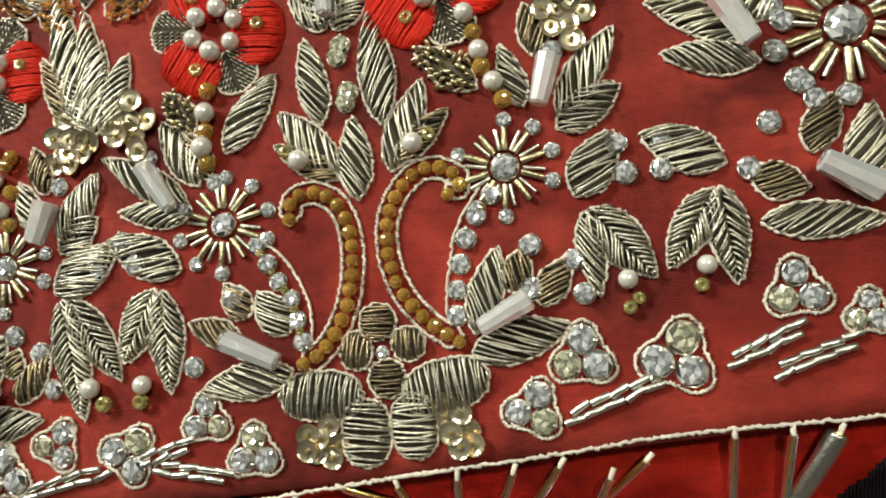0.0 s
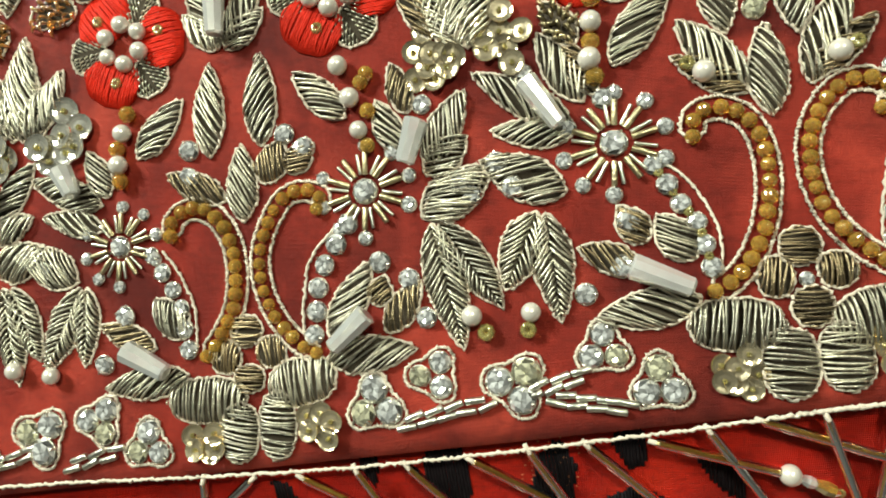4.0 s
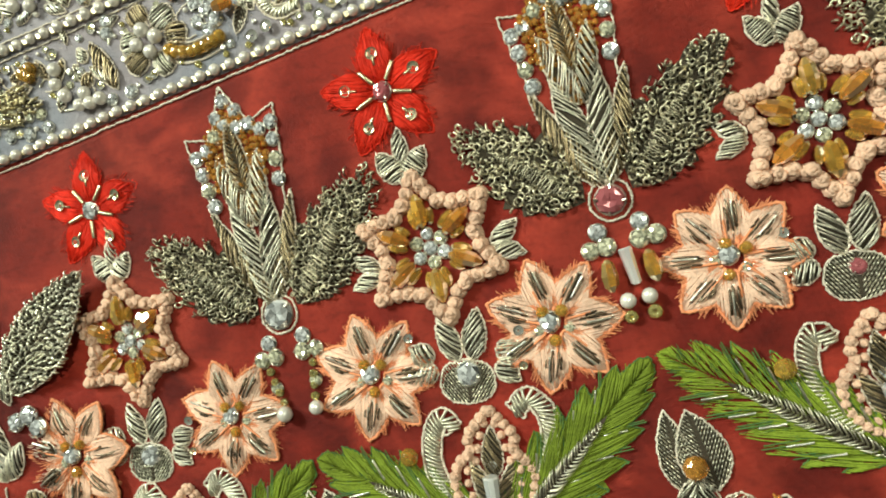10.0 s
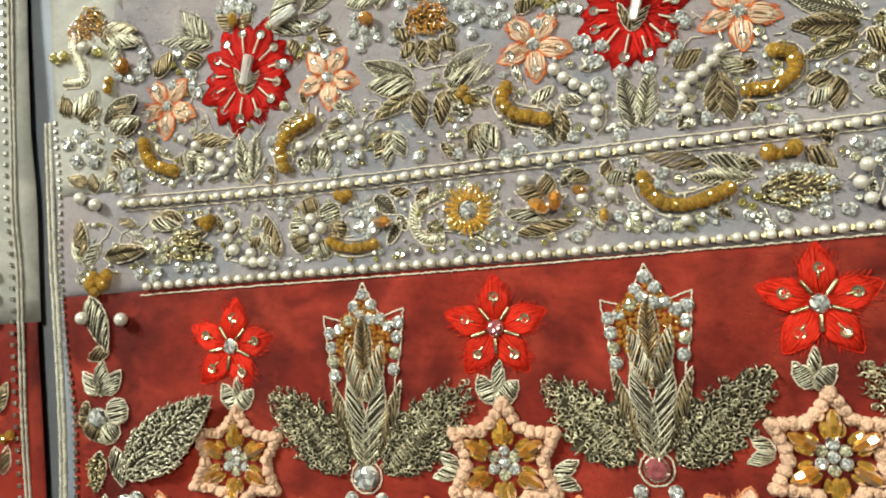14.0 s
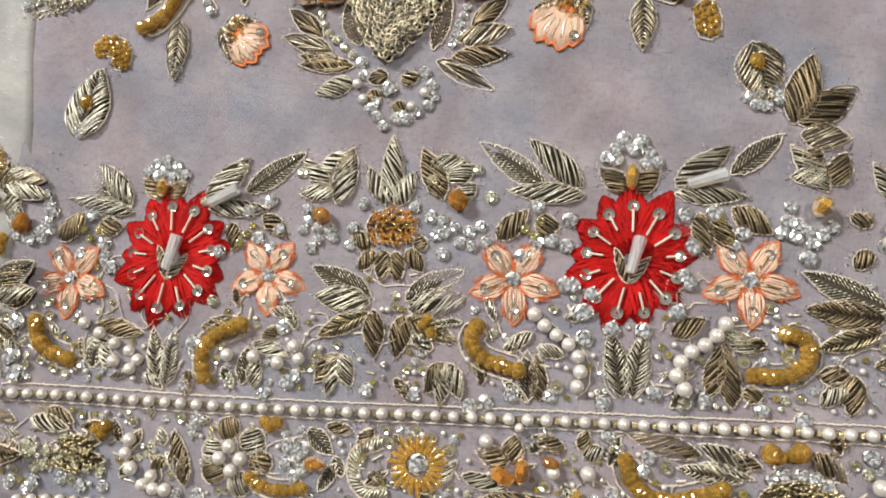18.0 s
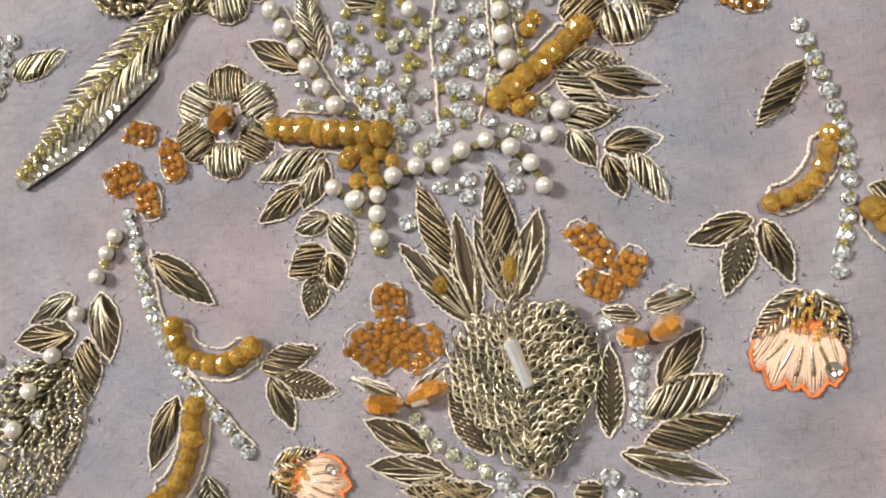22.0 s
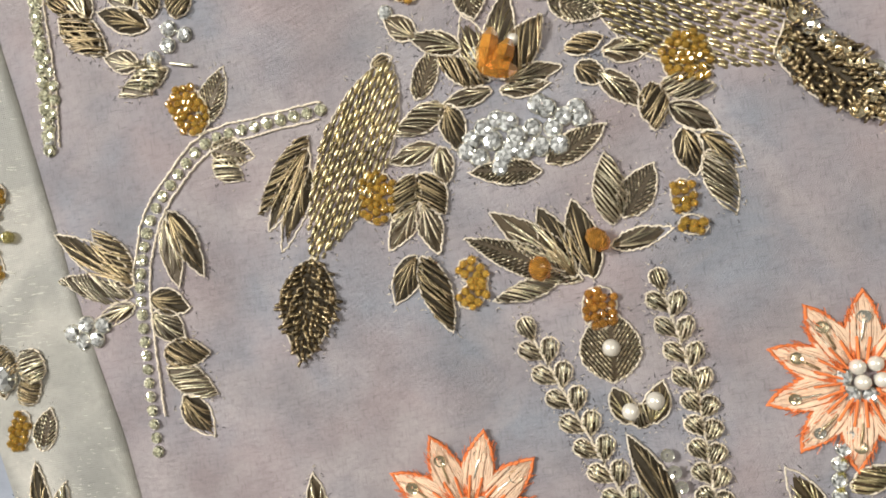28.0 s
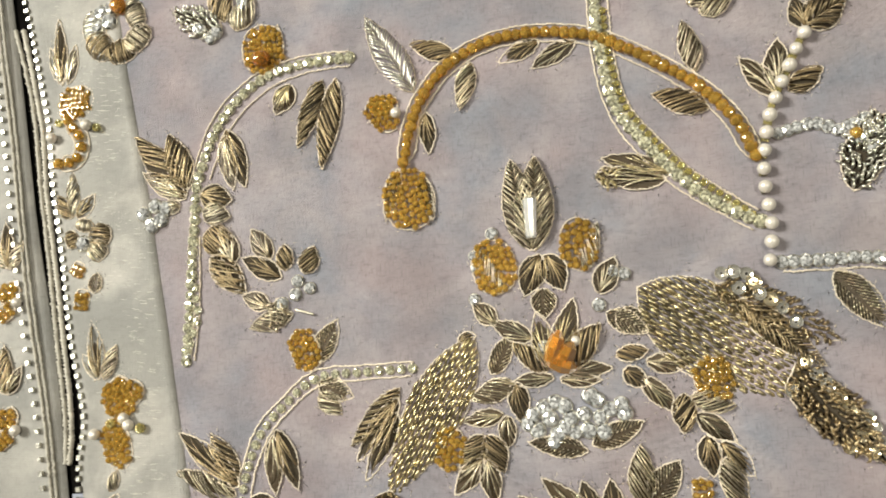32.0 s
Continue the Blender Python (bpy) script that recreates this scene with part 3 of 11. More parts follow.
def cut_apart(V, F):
    """Gives every facet corners of its own, so that each takes its own painted sparkle tone."""
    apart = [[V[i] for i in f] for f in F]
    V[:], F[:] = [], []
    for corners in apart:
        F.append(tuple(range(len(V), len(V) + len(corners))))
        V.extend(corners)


def mesh_of(kind):
    """Meshes of the small sewn-on pieces, one millimetre across or long."""
    if kind in MESHES:
        return MESHES[kind]
    V, F = [], []

    def lathe(profile, sides, close=True):
        n0 = len(V)
        for rr, zz in profile:
            for k in range(sides):
                a = 2 * math.pi * k / sides
                V.append((rr * math.cos(a), rr * math.sin(a), zz))
        for i in range(len(profile) - 1):
            for k in range(sides):
                k2 = (k + 1) % sides
                F.append((n0 + i * sides + k, n0 + i * sides + k2, n0 + (i + 1) * sides + k2, n0 + (i + 1) * sides + k))
        if close:
            F.append(tuple(n0 + (len(profile) - 1) * sides + k for k in range(sides)))

    smooth = True
    shape = kind.split(":")[0]
    mat = kind.split(":")[1]
    if shape == "ball":
        lathe([(0.5 * math.sin(a), 0.46 - 0.46 * math.cos(a)) for a in [0.08, 0.45, 0.85, 1.25, 1.57, 1.9, 2.3, 2.7, 3.06]], 16)
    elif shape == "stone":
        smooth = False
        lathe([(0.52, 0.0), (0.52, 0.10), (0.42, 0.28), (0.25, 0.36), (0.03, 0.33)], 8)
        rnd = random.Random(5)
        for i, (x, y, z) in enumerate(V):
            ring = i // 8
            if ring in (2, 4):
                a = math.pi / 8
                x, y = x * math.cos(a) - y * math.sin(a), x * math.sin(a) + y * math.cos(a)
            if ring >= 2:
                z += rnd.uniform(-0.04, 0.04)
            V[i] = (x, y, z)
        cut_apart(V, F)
        body = len(F)
        lathe([(0.47, 0.0), (0.54, 0.02), (0.545, 0.11), (0.52, 0.13), (0.48, 0.11)], 12, False)
        for k in range(4):
            a = math.pi / 4 + k * math.pi / 2
            tube(V, F, [(0.56 * math.cos(a), 0.56 * math.sin(a), 0.1), (0.52 * math.cos(a), 0.52 * math.sin(a), 0.27), (0.40 * math.cos(a), 0.40 * math.sin(a), 0.30)], 0.045, 5)
    elif shape == "sequin":
        smooth = False
        lathe([(0.10, 0.03), (0.28, 0.02), (0.42, 0.07), (0.50, 0.13), (0.50, 0.16), (0.42, 0.10), (0.28, 0.05), (0.10, 0.06)], 14, False)
        F.extend([(7 * 14 + k, 7 * 14 + (k + 1) % 14, (k + 1) % 14, k) for k in range(14)])
    elif shape == "bead":
        lathe([(0.14, 0.10), (0.34, 0.0), (0.50, 0.18), (0.50, 0.46), (0.36, 0.62), (0.14, 0.56), (0.12, 0.40)], 9)
    elif shape == "round":
        lathe([(0.20, 0.02), (0.42, 0.10), (0.52, 0.30), (0.50, 0.46), (0.38, 0.64), (0.20, 0.74), (0.05, 0.76)], 12)
    elif shape == "facet":
        smooth = False
        lathe([(0.22, 0.0), (0.47, 0.20), (0.52, 0.38), (0.42, 0.60), (0.24, 0.72), (0.06, 0.75)], 8)
        V[:] = [(x * math.cos(0.39) - y * math.sin(0.39), x * math.sin(0.39) + y * math.cos(0.39), z) if (i // 8) % 2 else (x, y, z) for i, (x, y, z) in enumerate(V)]
        cut_apart(V, F)
    elif shape == "knot":
        for rr, zz, tk, tip in ((0.33, 0.16, 0.17, 0.0), (0.27, 0.36, 0.15, 0.10), (0.17, 0.52, 0.13, -0.08)):
            path = [(rr * math.cos(a) * (1 + tip), rr * math.sin(a), zz + tip * math.cos(a) + 0.05 * math.sin(3 * a)) for a in [i * 2 * math.pi / 11 + zz * 9 for i in range(12)]]
            tube(V, F, path, [tk * (1.12 if i % 2 else 0.85) for i in range(12)], 6)
        tube(V, F, [(-0.24, 0.06, 0.46), (0, 0.02, 0.60), (0.22, -0.08, 0.48)], 0.12, 5)
    elif shape == "rod":
        tube(V, F, [(0, 0, 0.5), (0.02, 0, 0.5), (0.5, 0, 0.5), (0.98, 0, 0.5), (1, 0, 0.5)], [0.34, 0.5, 0.5, 0.5, 0.34], 10)
    elif shape == "hex":
        smooth = False
        tube(V, F, [(0, 0, 0.5), (0.04, 0, 0.5), (0.5, 0, 0.5), (0.96, 0, 0.5), (1, 0, 0.5)], [0.28, 0.38, 0.44, 0.50, 0.40], 9)
    elif shape == "tear":
        smooth = False
        tube(V, F, [(0, 0, 0.5), (0.12, 0, 0.5), (0.5, 0, 0.52), (0.8, 0, 0.5), (1, 0, 0.5)], [0.1, 0.34, 0.5, 0.42, 0.12], 7)
        cut_apart(V, F)
    elif shape == "arc":
        tube(V, F, [(0, 0, 0.1), (0.15, 0, 0.55), (0.5, 0, 0.75), (0.85, 0, 0.55), (1, 0, 0.1)], 0.42, 6)
    elif shape == "block":
        smooth = False
        V.extend([(x * s, y * s, z) for z, s in ((0, 0.9), (0.15, 1), (0.5, 1), (0.62, 0.8)) for x, y in ((-0.5, -0.5), (0.5, -0.5), (0.5, 0.5), (-0.5, 0.5))])
        for i in range(3):
            for k in range(4):
                F.append((i * 4 + k, i * 4 + (k + 1) % 4, i * 4 + 4 + (k + 1) % 4, i * 4 + 4 + k))
        F.append((12, 13, 14, 15))
    MESHES[kind] = link(shape, V, F, mat, smooth)
    if shape == "stone":
        MESHES[kind].materials.append(MAT["silver"])
        MESHES[kind].polygons.foreach_set("material_index", [0] * body + [1] * (len(F) - body))
    return MESHES[kind]


PLACED, EDGES, STITCHES = [], [], {}


def motif(name, label, category, x, y, group=""):
    """A sewn motif: an Empty on the cloth at (x, y), to which its parts belong."""
    ob = new(name)
    ob.empty_display_size = 0.002
    ob.location = (x * MM, y * MM, at_height(x, y) * MM)
    return tagged(ob, label, category, group)


def put(name, me, m, x, y, turn=0.0, sx=1.0, sy=None, sz=None, up=0.0, lean=0.0):
    """One part of motif m at (x, y), turned by degrees and sized in millimetres."""
    ob = new(name, me)
    ob.parent = m
    sy = sx if sy is None else sy
    sz = sy if sz is None else sz
    PLACED.append((x, y, sy * 0.5 if sx <= 3 * sy else sy * 0.4))
    base = Vector(((x + 0.85 * edge_lift(x, y)) * MM, y * MM, (at_height(x, y) + up) * MM)) - m.location
    ob.matrix_basis = Matrix.LocRotScale(base, Euler((0, radians(lean), radians(turn))), Vector((sx, sy, sz)) * MM)
    return ob


def shaped(m, name, shape, x0, y0, x1, y1, w, style, mat, cord="cord", seed=0, up=0.0, rad=0.27):
    """A filled shape from (x0, y0) to (x1, y1), w wide, with a couched cord round it."""
    L = math.hypot(x1 - x0, y1 - y0)
    a = math.degrees(math.atan2(y1 - y0, x1 - x0))
    cord = None if cord == "none" else cord
    mat = "brass" if mat == "wire" and y0 > 283 else mat
    kl, kw = max(1.5, round(L)), max(1.0, round(w * 2) / 2)
    key = (shape, kl, kw, style, mat, seed)
    if key not in CACHE:
        CACHE[key] = fill_mesh(shape, kl, kw, style, mat, seed)
    ob = put(name, CACHE[key], m, x0, y0, a, L / kl, w / kw, 1.0, up)
    for f in (0.2, 0.45, 0.7, 0.95):
        PLACED.append((x0 + (x1 - x0) * f, y0 + (y1 - y0) * f, w * 0.42))
    if cord == "cord" and y0 > 185:
        for f, g in ((0.15, 0.8), (0.4, 1), (0.65, 0.9), (0.9, 0.5)):
            for s in (-1, 1):
                o = s * w * 0.52 * g
                EDGES.append((x0 + (x1 - x0) * f - o * (y1 - y0) / L, y0 + (y1 - y0) * f + o * (x1 - x0) / L, a + 90 * s))
        EDGES.append((x1, y1, a))
    if style in ("beads", "weave", "loops", "chips") or name == "vane":
        ob["kind"] = "stuff"
    if cord:
        rad = min(rad, 0.21) if cord == "cord" and y0 > 185 else rad
        key = ("cord", shape, kl, kw, cord, rad)
        if key not in CACHE:
            CACHE[key] = cord_mesh(outline(shape, kl, kw), rad, cord)
        o = new("outline", CACHE[key])
        o.parent = ob
    return ob


def overlay(x0, y0, x1, y1, w, n, spread, mats, top=0.75, edge="", rim=0):
    """Loose hand stitches over a satin shape, kept by colour until all are sewn at the end."""
    rnd = random.Random(f"{x0}{y0}{n}")
    L, a = math.hypot(x1 - x0, y1 - y0), math.atan2(y1 - y0, x1 - x0)
    for i in range(n + rim):
        f, g = rnd.uniform(0.04, 0.95 - 2.0 / L), rnd.uniform(-0.85, 0.85)
        if i >= n:
            g = rnd.choice((-1, 1)) * rnd.uniform(0.70, 0.92)
        half = w / 2 * math.sin(math.pi * f ** 0.85) ** 0.8
        x = x0 + L * f * math.cos(a) - g * half * math.sin(a)
        y = y0 + L * f * math.sin(a) + g * half * math.cos(a)
        b = a + radians(spread * (1 if g > 0 else -1) * rnd.uniform(0.6, 1.3))
        STITCHES.setdefault(edge if edge and abs(g) > 0.55 else rnd.choice(mats), []).append((x + 0.85 * edge_lift(x, y), y, at_height(x, y) + top * (1 - 0.6 * g * g) + 0.2, b, rnd.uniform(1.0, 2.2) * min(1, w / 8), 0.075))


SEED = [0]


def leaf(m, x0, y0, x1, y1, w, style="slant", mat="wire", shape="leaf", cord="cord"):
    SEED[0] += 1
    if y0 < 150:
        x1, y1, w = x1 + (x1 - x0) * 0.04, y1 + (y1 - y0) * 0.04, w * 1.12
    if y0 > 188:
        x1, y1, w = x1 + (x1 - x0) * 0.08, y1 + (y1 - y0) * 0.08, w * 1.15
    if y0 > 283 and shape == "leaf" and style == "slant" and SEED[0] % 5 < 3 and w < 7.5:
        style = "fan"
    return shaped(m, "leaf" if shape in ("leaf", "spear") else "petal", shape, x0, y0, x1, y1, w, style, mat, cord, SEED[0] % 2)


def dots(m, kind, d, *xy):
    """Pearls, stones, sequins, beads or knots of d millimetres at the places given."""
    shape, mat = kind.split(":")
    d = d * {"ball": 0.90, "stone": 0.95}.get(shape, 1.0)
    for x, y in zip(xy[::2], xy[1::2]):
        turn = random.uniform(0, 360)
        lean = random.uniform(-14, 14) if shape in ("sequin", "stone") else 0
        name = {"ball": "pearl" if mat == "pearl" else "bead", "facet": "bead", "round": "bead", "block": "spacer_bead"}.get(shape, shape)
        ob = put(name, mesh_of(kind), m, x, y, turn, d * random.uniform(0.94, 1.06), up=0.85 if shape == "sequin" else 0.0, lean=lean)


def along(points, n):
    """n places spread evenly along a smooth line through the points, with its direction in degrees."""
    pts = [Vector(p) for p in zip(points[::2], points[1::2])]
    fine = []
    ext = [2 * pts[0] - pts[1], *pts, 2 * pts[-1] - pts[-2]]
    for i in range(1, len(ext) - 2):
        p0, p1, p2, p3 = ext[i - 1 : i + 3]
        for k in range(12):
            t = k / 12
            fine.append(0.5 * (2 * p1 + (p2 - p0) * t + (2 * p0 - 5 * p1 + 4 * p2 - p3) * t * t + (3 * p1 - p0 - 3 * p2 + p3) * t ** 3))
    fine.append(pts[-1])
    s = [0.0]
    for a, b in zip(fine, fine[1:]):
        s.append(s[-1] + (b - a).length)
    out = []
    for i in range(n):
        want = s[-1] * (i / (n - 1) if n > 1 else 0.5)
        j = max(k for k in range(len(s)) if s[k] <= want + 1e-9)
        j = min(j, len(fine) - 2)
        f = (want - s[j]) / ((s[j + 1] - s[j]) or 1)
        p, d = fine[j].lerp(fine[j + 1], f), fine[j + 1] - fine[j]
        out.append((p.x, p.y, math.degrees(math.atan2(d.y, d.x))))
    return out


def row(m, kind, d, n, *points, long=None):
    """n pieces threaded along a line."""
    shape, mat = kind.split(":")
    name = {"ball": "pearl" if mat == "pearl" else "bead", "facet": "bead", "round": "bead", "block": "spacer_bead", "rod": "bugle_bead", "arc": "wire_stitch"}.get(shape, shape)
    for x, y, a in along(points, n):
        if shape in ("round", "facet"):
            put(name, mesh_of(kind), m, x, y, random.uniform(0, 360), d * random.uniform(0.98, 1.14), lean=random.uniform(-12, 12))
        elif shape in ("bead", "block"):
            put(name, mesh_of(kind), m, x, y, a + random.uniform(-8, 8), d, d * random.uniform(0.9, 1.1), d)
        elif shape in ("rod", "arc"):
            put(name, mesh_of(kind), m, x, y, a, long or d, d, d)
        else:
            dots(m, kind, d, x, y)


def cord(m, rad, *points, mat="cord", name="outline"):
    """A couched cord along a line."""
    pts = [(x - m.location.x / MM, y - m.location.y / MM) for x, y, a in along(points, max(8, len(points) * 4))]
    ox, oy = m.location.x / MM, m.location.y / MM
    me = cord_mesh([(x + 0.85 * edge_lift(x + ox, y + oy), y) for x, y in pts], rad, mat, False, lift=lambda x, y: at_height(x + ox - 0.7 * edge_lift(x + ox, y + oy), y + oy) - m.location.z / MM)
    ob = new(name, me)
    ob.parent = m
    ob.scale = (MM, MM, MM)
    return ob


def rod(m, x0, y0, x1, y1, d, kind="rod:silver", name="wire_stitch", up=0.0, lean=0.0):
    """One straight tube, wire stitch or long crystal from end to end."""
    return put(name, mesh_of(kind), m, x0, y0, math.degrees(math.atan2(y1 - y0, x1 - x0)), math.hypot(x1 - x0, y1 - y0), d, d, up, lean)


# ---------- the garment, the cloth beneath it, the table and the room ----------
SILK_Z = -13.0


def hem_y(x):
    return -24.2 + 0.152 * (x + 31.4)


def seam_y(x):
    return 157.4 + 0.166 * (x + 254.4)


def facing_x(y):
    return float(np.interp(y, [150, 251, 270, 317, 360, 400, 435, 470, 515, 540, 586, 640], [-245, -265.4, -271.4, -282, -290.5, -297.4, -301.5, -308, -314, -317.5, -325.3, -333]))


def sheet(name, mat, low, high, left, right, nx, ny, parent, thick=0.4, z=lambda x, y: at_height(x, y)):
    """A piece of cloth between two lines, with a turned edge of its own thickness."""
    V, F = [], []
    for j in range(ny + 1):
        for i in range(nx + 1):
            u, v = i / nx, j / ny
            yg = low(-120) + (high(-120) - low(-120)) * v
            x = left(yg)
            for _ in range(3):
                x = left(low(x) + (high(x) - low(x)) * v)
            end = right(low(x) + (high(x) - low(x)) * v) if callable(right) else right
            x = x + (end - x) * u
            y = low(x) + (high(x) - low(x)) * v
            V.append(((x + (0.85 * edge_lift(x, y) if (u < 0.9 or parent and parent.name == "other_front") and parent and parent.name in ("garment", "other_front") and name != "lining" else 0.0)) * MM, y * MM, z(x, y) * MM))
    w = nx + 1
    for j in range(ny):
        for i in range(nx):
            F.append((j * w + i, j * w + i + 1, (j + 1) * w + i + 1, (j + 1) * w + i))
    rim = list(range(w)) + [j * w + nx for j in range(1, ny + 1)] + [ny * w + i for i in range(nx - 1, -1, -1)] + [j * w for j in range(ny - 1, 0, -1)]
    n0 = len(V)
    V += [(V[k][0], V[k][1], V[k][2] - thick * MM) for k in rim]
    for i, k in enumerate(rim):
        k2, i2 = rim[(i + 1) % len(rim)], (i + 1) % len(rim)
        F.append((k2, k, n0 + i, n0 + i2))
    ob = new(name, link(name, V, F, mat))
    ob.parent = parent
    return ob


garment = tagged(new("garment"), "embroidered red and lilac organza garment front laid flat", "garment")
sheet("red_panel", "redcloth", hem_y, seam_y, edge_x, 140, 130, 70, garment)
sheet("lilac_panel", "lilac", seam_y, lambda x: seam_y(x) + 520, edge_x, 140, 150, 180, garment)
sheet("facing", "white", lambda x: 190 + 0.166 * (x + 254.4), lambda x: 655 + 0.166 * (x + 254.4), edge_x, facing_x, 10, 90, garment, 0.3, lambda x, y: at_height(x, y) + 0.15)



def slit_x(y):
    """The other front's edge, across a narrow gap."""
    return float(np.interp(y, [-60, 50, 83, 119, 157, 179, 214, 249, 330, 440, 487, 527, 562, 591, 660], [-252, -270, -276.5, -284, -290.7, -296.3, -302.8, -308.6, -323, -341.5, -346.5, -353.5, -358, -362, -372]))


def lining_x(y):
    return float(np.interp(y, [-60, 50, 120, 150, 179, 214, 249, 330, 440, 487, 660], [-249, -267.5, -281, -287.3, -294, -299.6, -305, -320, -339.5, -343.5, -362]))


sheet("lining", "liningcloth", lambda x: -38 + 0.1 * (x + 254), lambda x: 470.0, lining_x, lambda y: edge_x(y) + 1.5, 4, 60, garment, 0.3, lambda x, y: -1.0)
other = tagged(new("other_front"), "second garment front with embroidered edge across a narrow gap", "garment")
sheet("red_panel", "redcloth", lambda x: -75 + 0.166 * (x + 254), lambda x: 150 + 0.166 * (x + 254), lambda y: -420, slit_x, 20, 30, other, 0.4, lambda x, y: edge_lift(x, y) - 0.2)
sheet("cream_panel", "white", lambda x: 150 + 0.166 * (x + 254), lambda x: 690 + 0.166 * (x + 254), lambda y: -460, slit_x, 20, 60, other, 0.4, lambda x, y: edge_lift(x, y) - 0.2)
for off in (1.0, 2.6):
    pts = []
    for yy in range(-40, 640, 20):
        pts += [slit_x(yy) - off, float(yy)]
    cord(other, 0.55, *pts, mat="piping", name="piping")
pts = []
for yy in range(-40, 640, 20):
    pts += [slit_x(yy) - 5.0, float(yy)]
row(other, "block:silver", 1.3, 180, *pts)

silk = tagged(new("brocade_cloth"), "scarlet brocade cloth with black woven motifs under the garment", "cloth")


def silk_height(x, y):
    below = hem_y(x) - y
    fall = min(1.0, max(0.0, (below + 2) / 33))
    folds = 0.9 * noise.noise(Vector((x / 17, y / 70, 2.2))) + 0.35 * noise.noise(Vector((x / 6, y / 40, 5.0)))
    return -2.8 + (SILK_Z + 2.8) * fall * fall * (3 - 2 * fall) + fall * (folds - 0.6)


sheet("weave", "silk", lambda x: -190 + 0.1 * x, lambda x: 30.0, lambda y: -420, 260, 220, 90, silk, 0.5, silk_height)


def slab(name, x0, y0, z0, x1, y1, z1, mat, bevel=0.0):
    bm = bmesh.new()
    bmesh.ops.create_cube(bm, size=1)
    for v in bm.verts:
        v.co = Vector(((x0 + x1) / 2 + v.co.x * (x1 - x0), (y0 + y1) / 2 + v.co.y * (y1 - y0), (z0 + z1) / 2 + v.co.z * (z1 - z0)))
    if bevel:
        bmesh.ops.bevel(bm, geom=bm.edges[:], offset=bevel, segments=2, affect="EDGES")
    me = bpy.data.meshes.new(name)
    bm.to_mesh(me)
    bm.free()
    me.materials.append(MAT[mat])
    return new(name, me)


table = tagged(new("table"), "dark wooden work table under the cloth", "table")
top = slab("tabletop", -0.80, -0.45, -0.0465, 0.60, 0.95, -0.0152, "table", 0.004)
top.parent = table
for sx in (-0.75, 0.55):
    for sy in (-0.40, 0.90):
        leg = slab("leg", sx - 0.03, sy - 0.03, -0.76, sx + 0.03, sy + 0.03, -0.0465, "table", 0.003)
        leg.parent = table
# added support, otherwise unseen; near-black to keep the front gap dark
pad = sheet("dark_pad", "padcloth", lambda x: hem_y(x) + 14, lambda x: 690 + 0.1 * x, lambda y: -470, 150, 6, 6, None, 11.4, lambda x, y: -3.6)
tagged(pad, "added near-black pad propping the garment, unseen but for the gap", "cloth pad")
# unseen room shell, added; its grey shapes what the metal reflects
tagged(slab("floor", -2.0, -1.6, -0.80, 1.9, 2.2, -0.76, "table"), kind="structure")
tagged(slab("ceiling", -2.0, -1.6, 1.74, 1.9, 2.2, 1.80, "wall"), kind="structure")
tagged(slab("wall_west", -2.06, -1.6, -0.80, -2.0, 2.2, 1.8, "wall"), kind="structure")
tagged(slab("wall_east", 1.9, -1.6, -0.80, 1.96, 2.2, 1.8, "wall"), kind="structure")
tagged(slab("wall_south", -2.06, -1.66, -0.80, 1.96, -1.6, 1.8, "wall"), kind="structure")
tagged(slab("wall_north", -2.06, 2.2, -0.80, 1.96, 2.26, 1.8, "wall"), kind="structure")


def woven_figure(*xy):
    """A black figure of the brocade: floats of weft laid side by side within an outline."""
    poly = list(zip(xy[::2], xy[1::2]))
    rnd = random.Random(len(poly) + int(xy[0]))
    V, F = [], []
    dx, dy = math.cos(radians(97)), math.sin(radians(97))
    k = -60.0
    cx, cy = sum(p[0] for p in poly) / len(poly), sum(p[1] for p in poly) / len(poly)
    while k < 60:
        t = crossings(poly, cx + dy * k, cy - dx * k, dx, dy)
        for a, b in zip(t[::2], t[1::2]):
            a, b = a + rnd.uniform(-0.45, 0.3), b + rnd.uniform(-0.3, 0.45)
            n = max(2, int((b - a) / 1.6))
            path = []
            for i in range(n + 1):
                q = a + (b - a) * i / n
                x, y = cx + dy * k + dx * q, cy - dx * k + dy * q
                path.append((x * MM, y * MM, (silk_height(x, y) + 0.02) * MM))
            tube(V, F, path, 0.27 * MM, 4)
        k += rnd.uniform(0.46, 0.56)
    ob = new("woven_figure", link("woven_figure", V, F, "black"))
    ob.parent = silk
    ob["kind"] = "stuff"
    return ob


# ---------- whole flowers and fittings ----------


def polar(x, y, r, a):
    return x + r * math.cos(radians(a)), y + r * math.sin(radians(a))


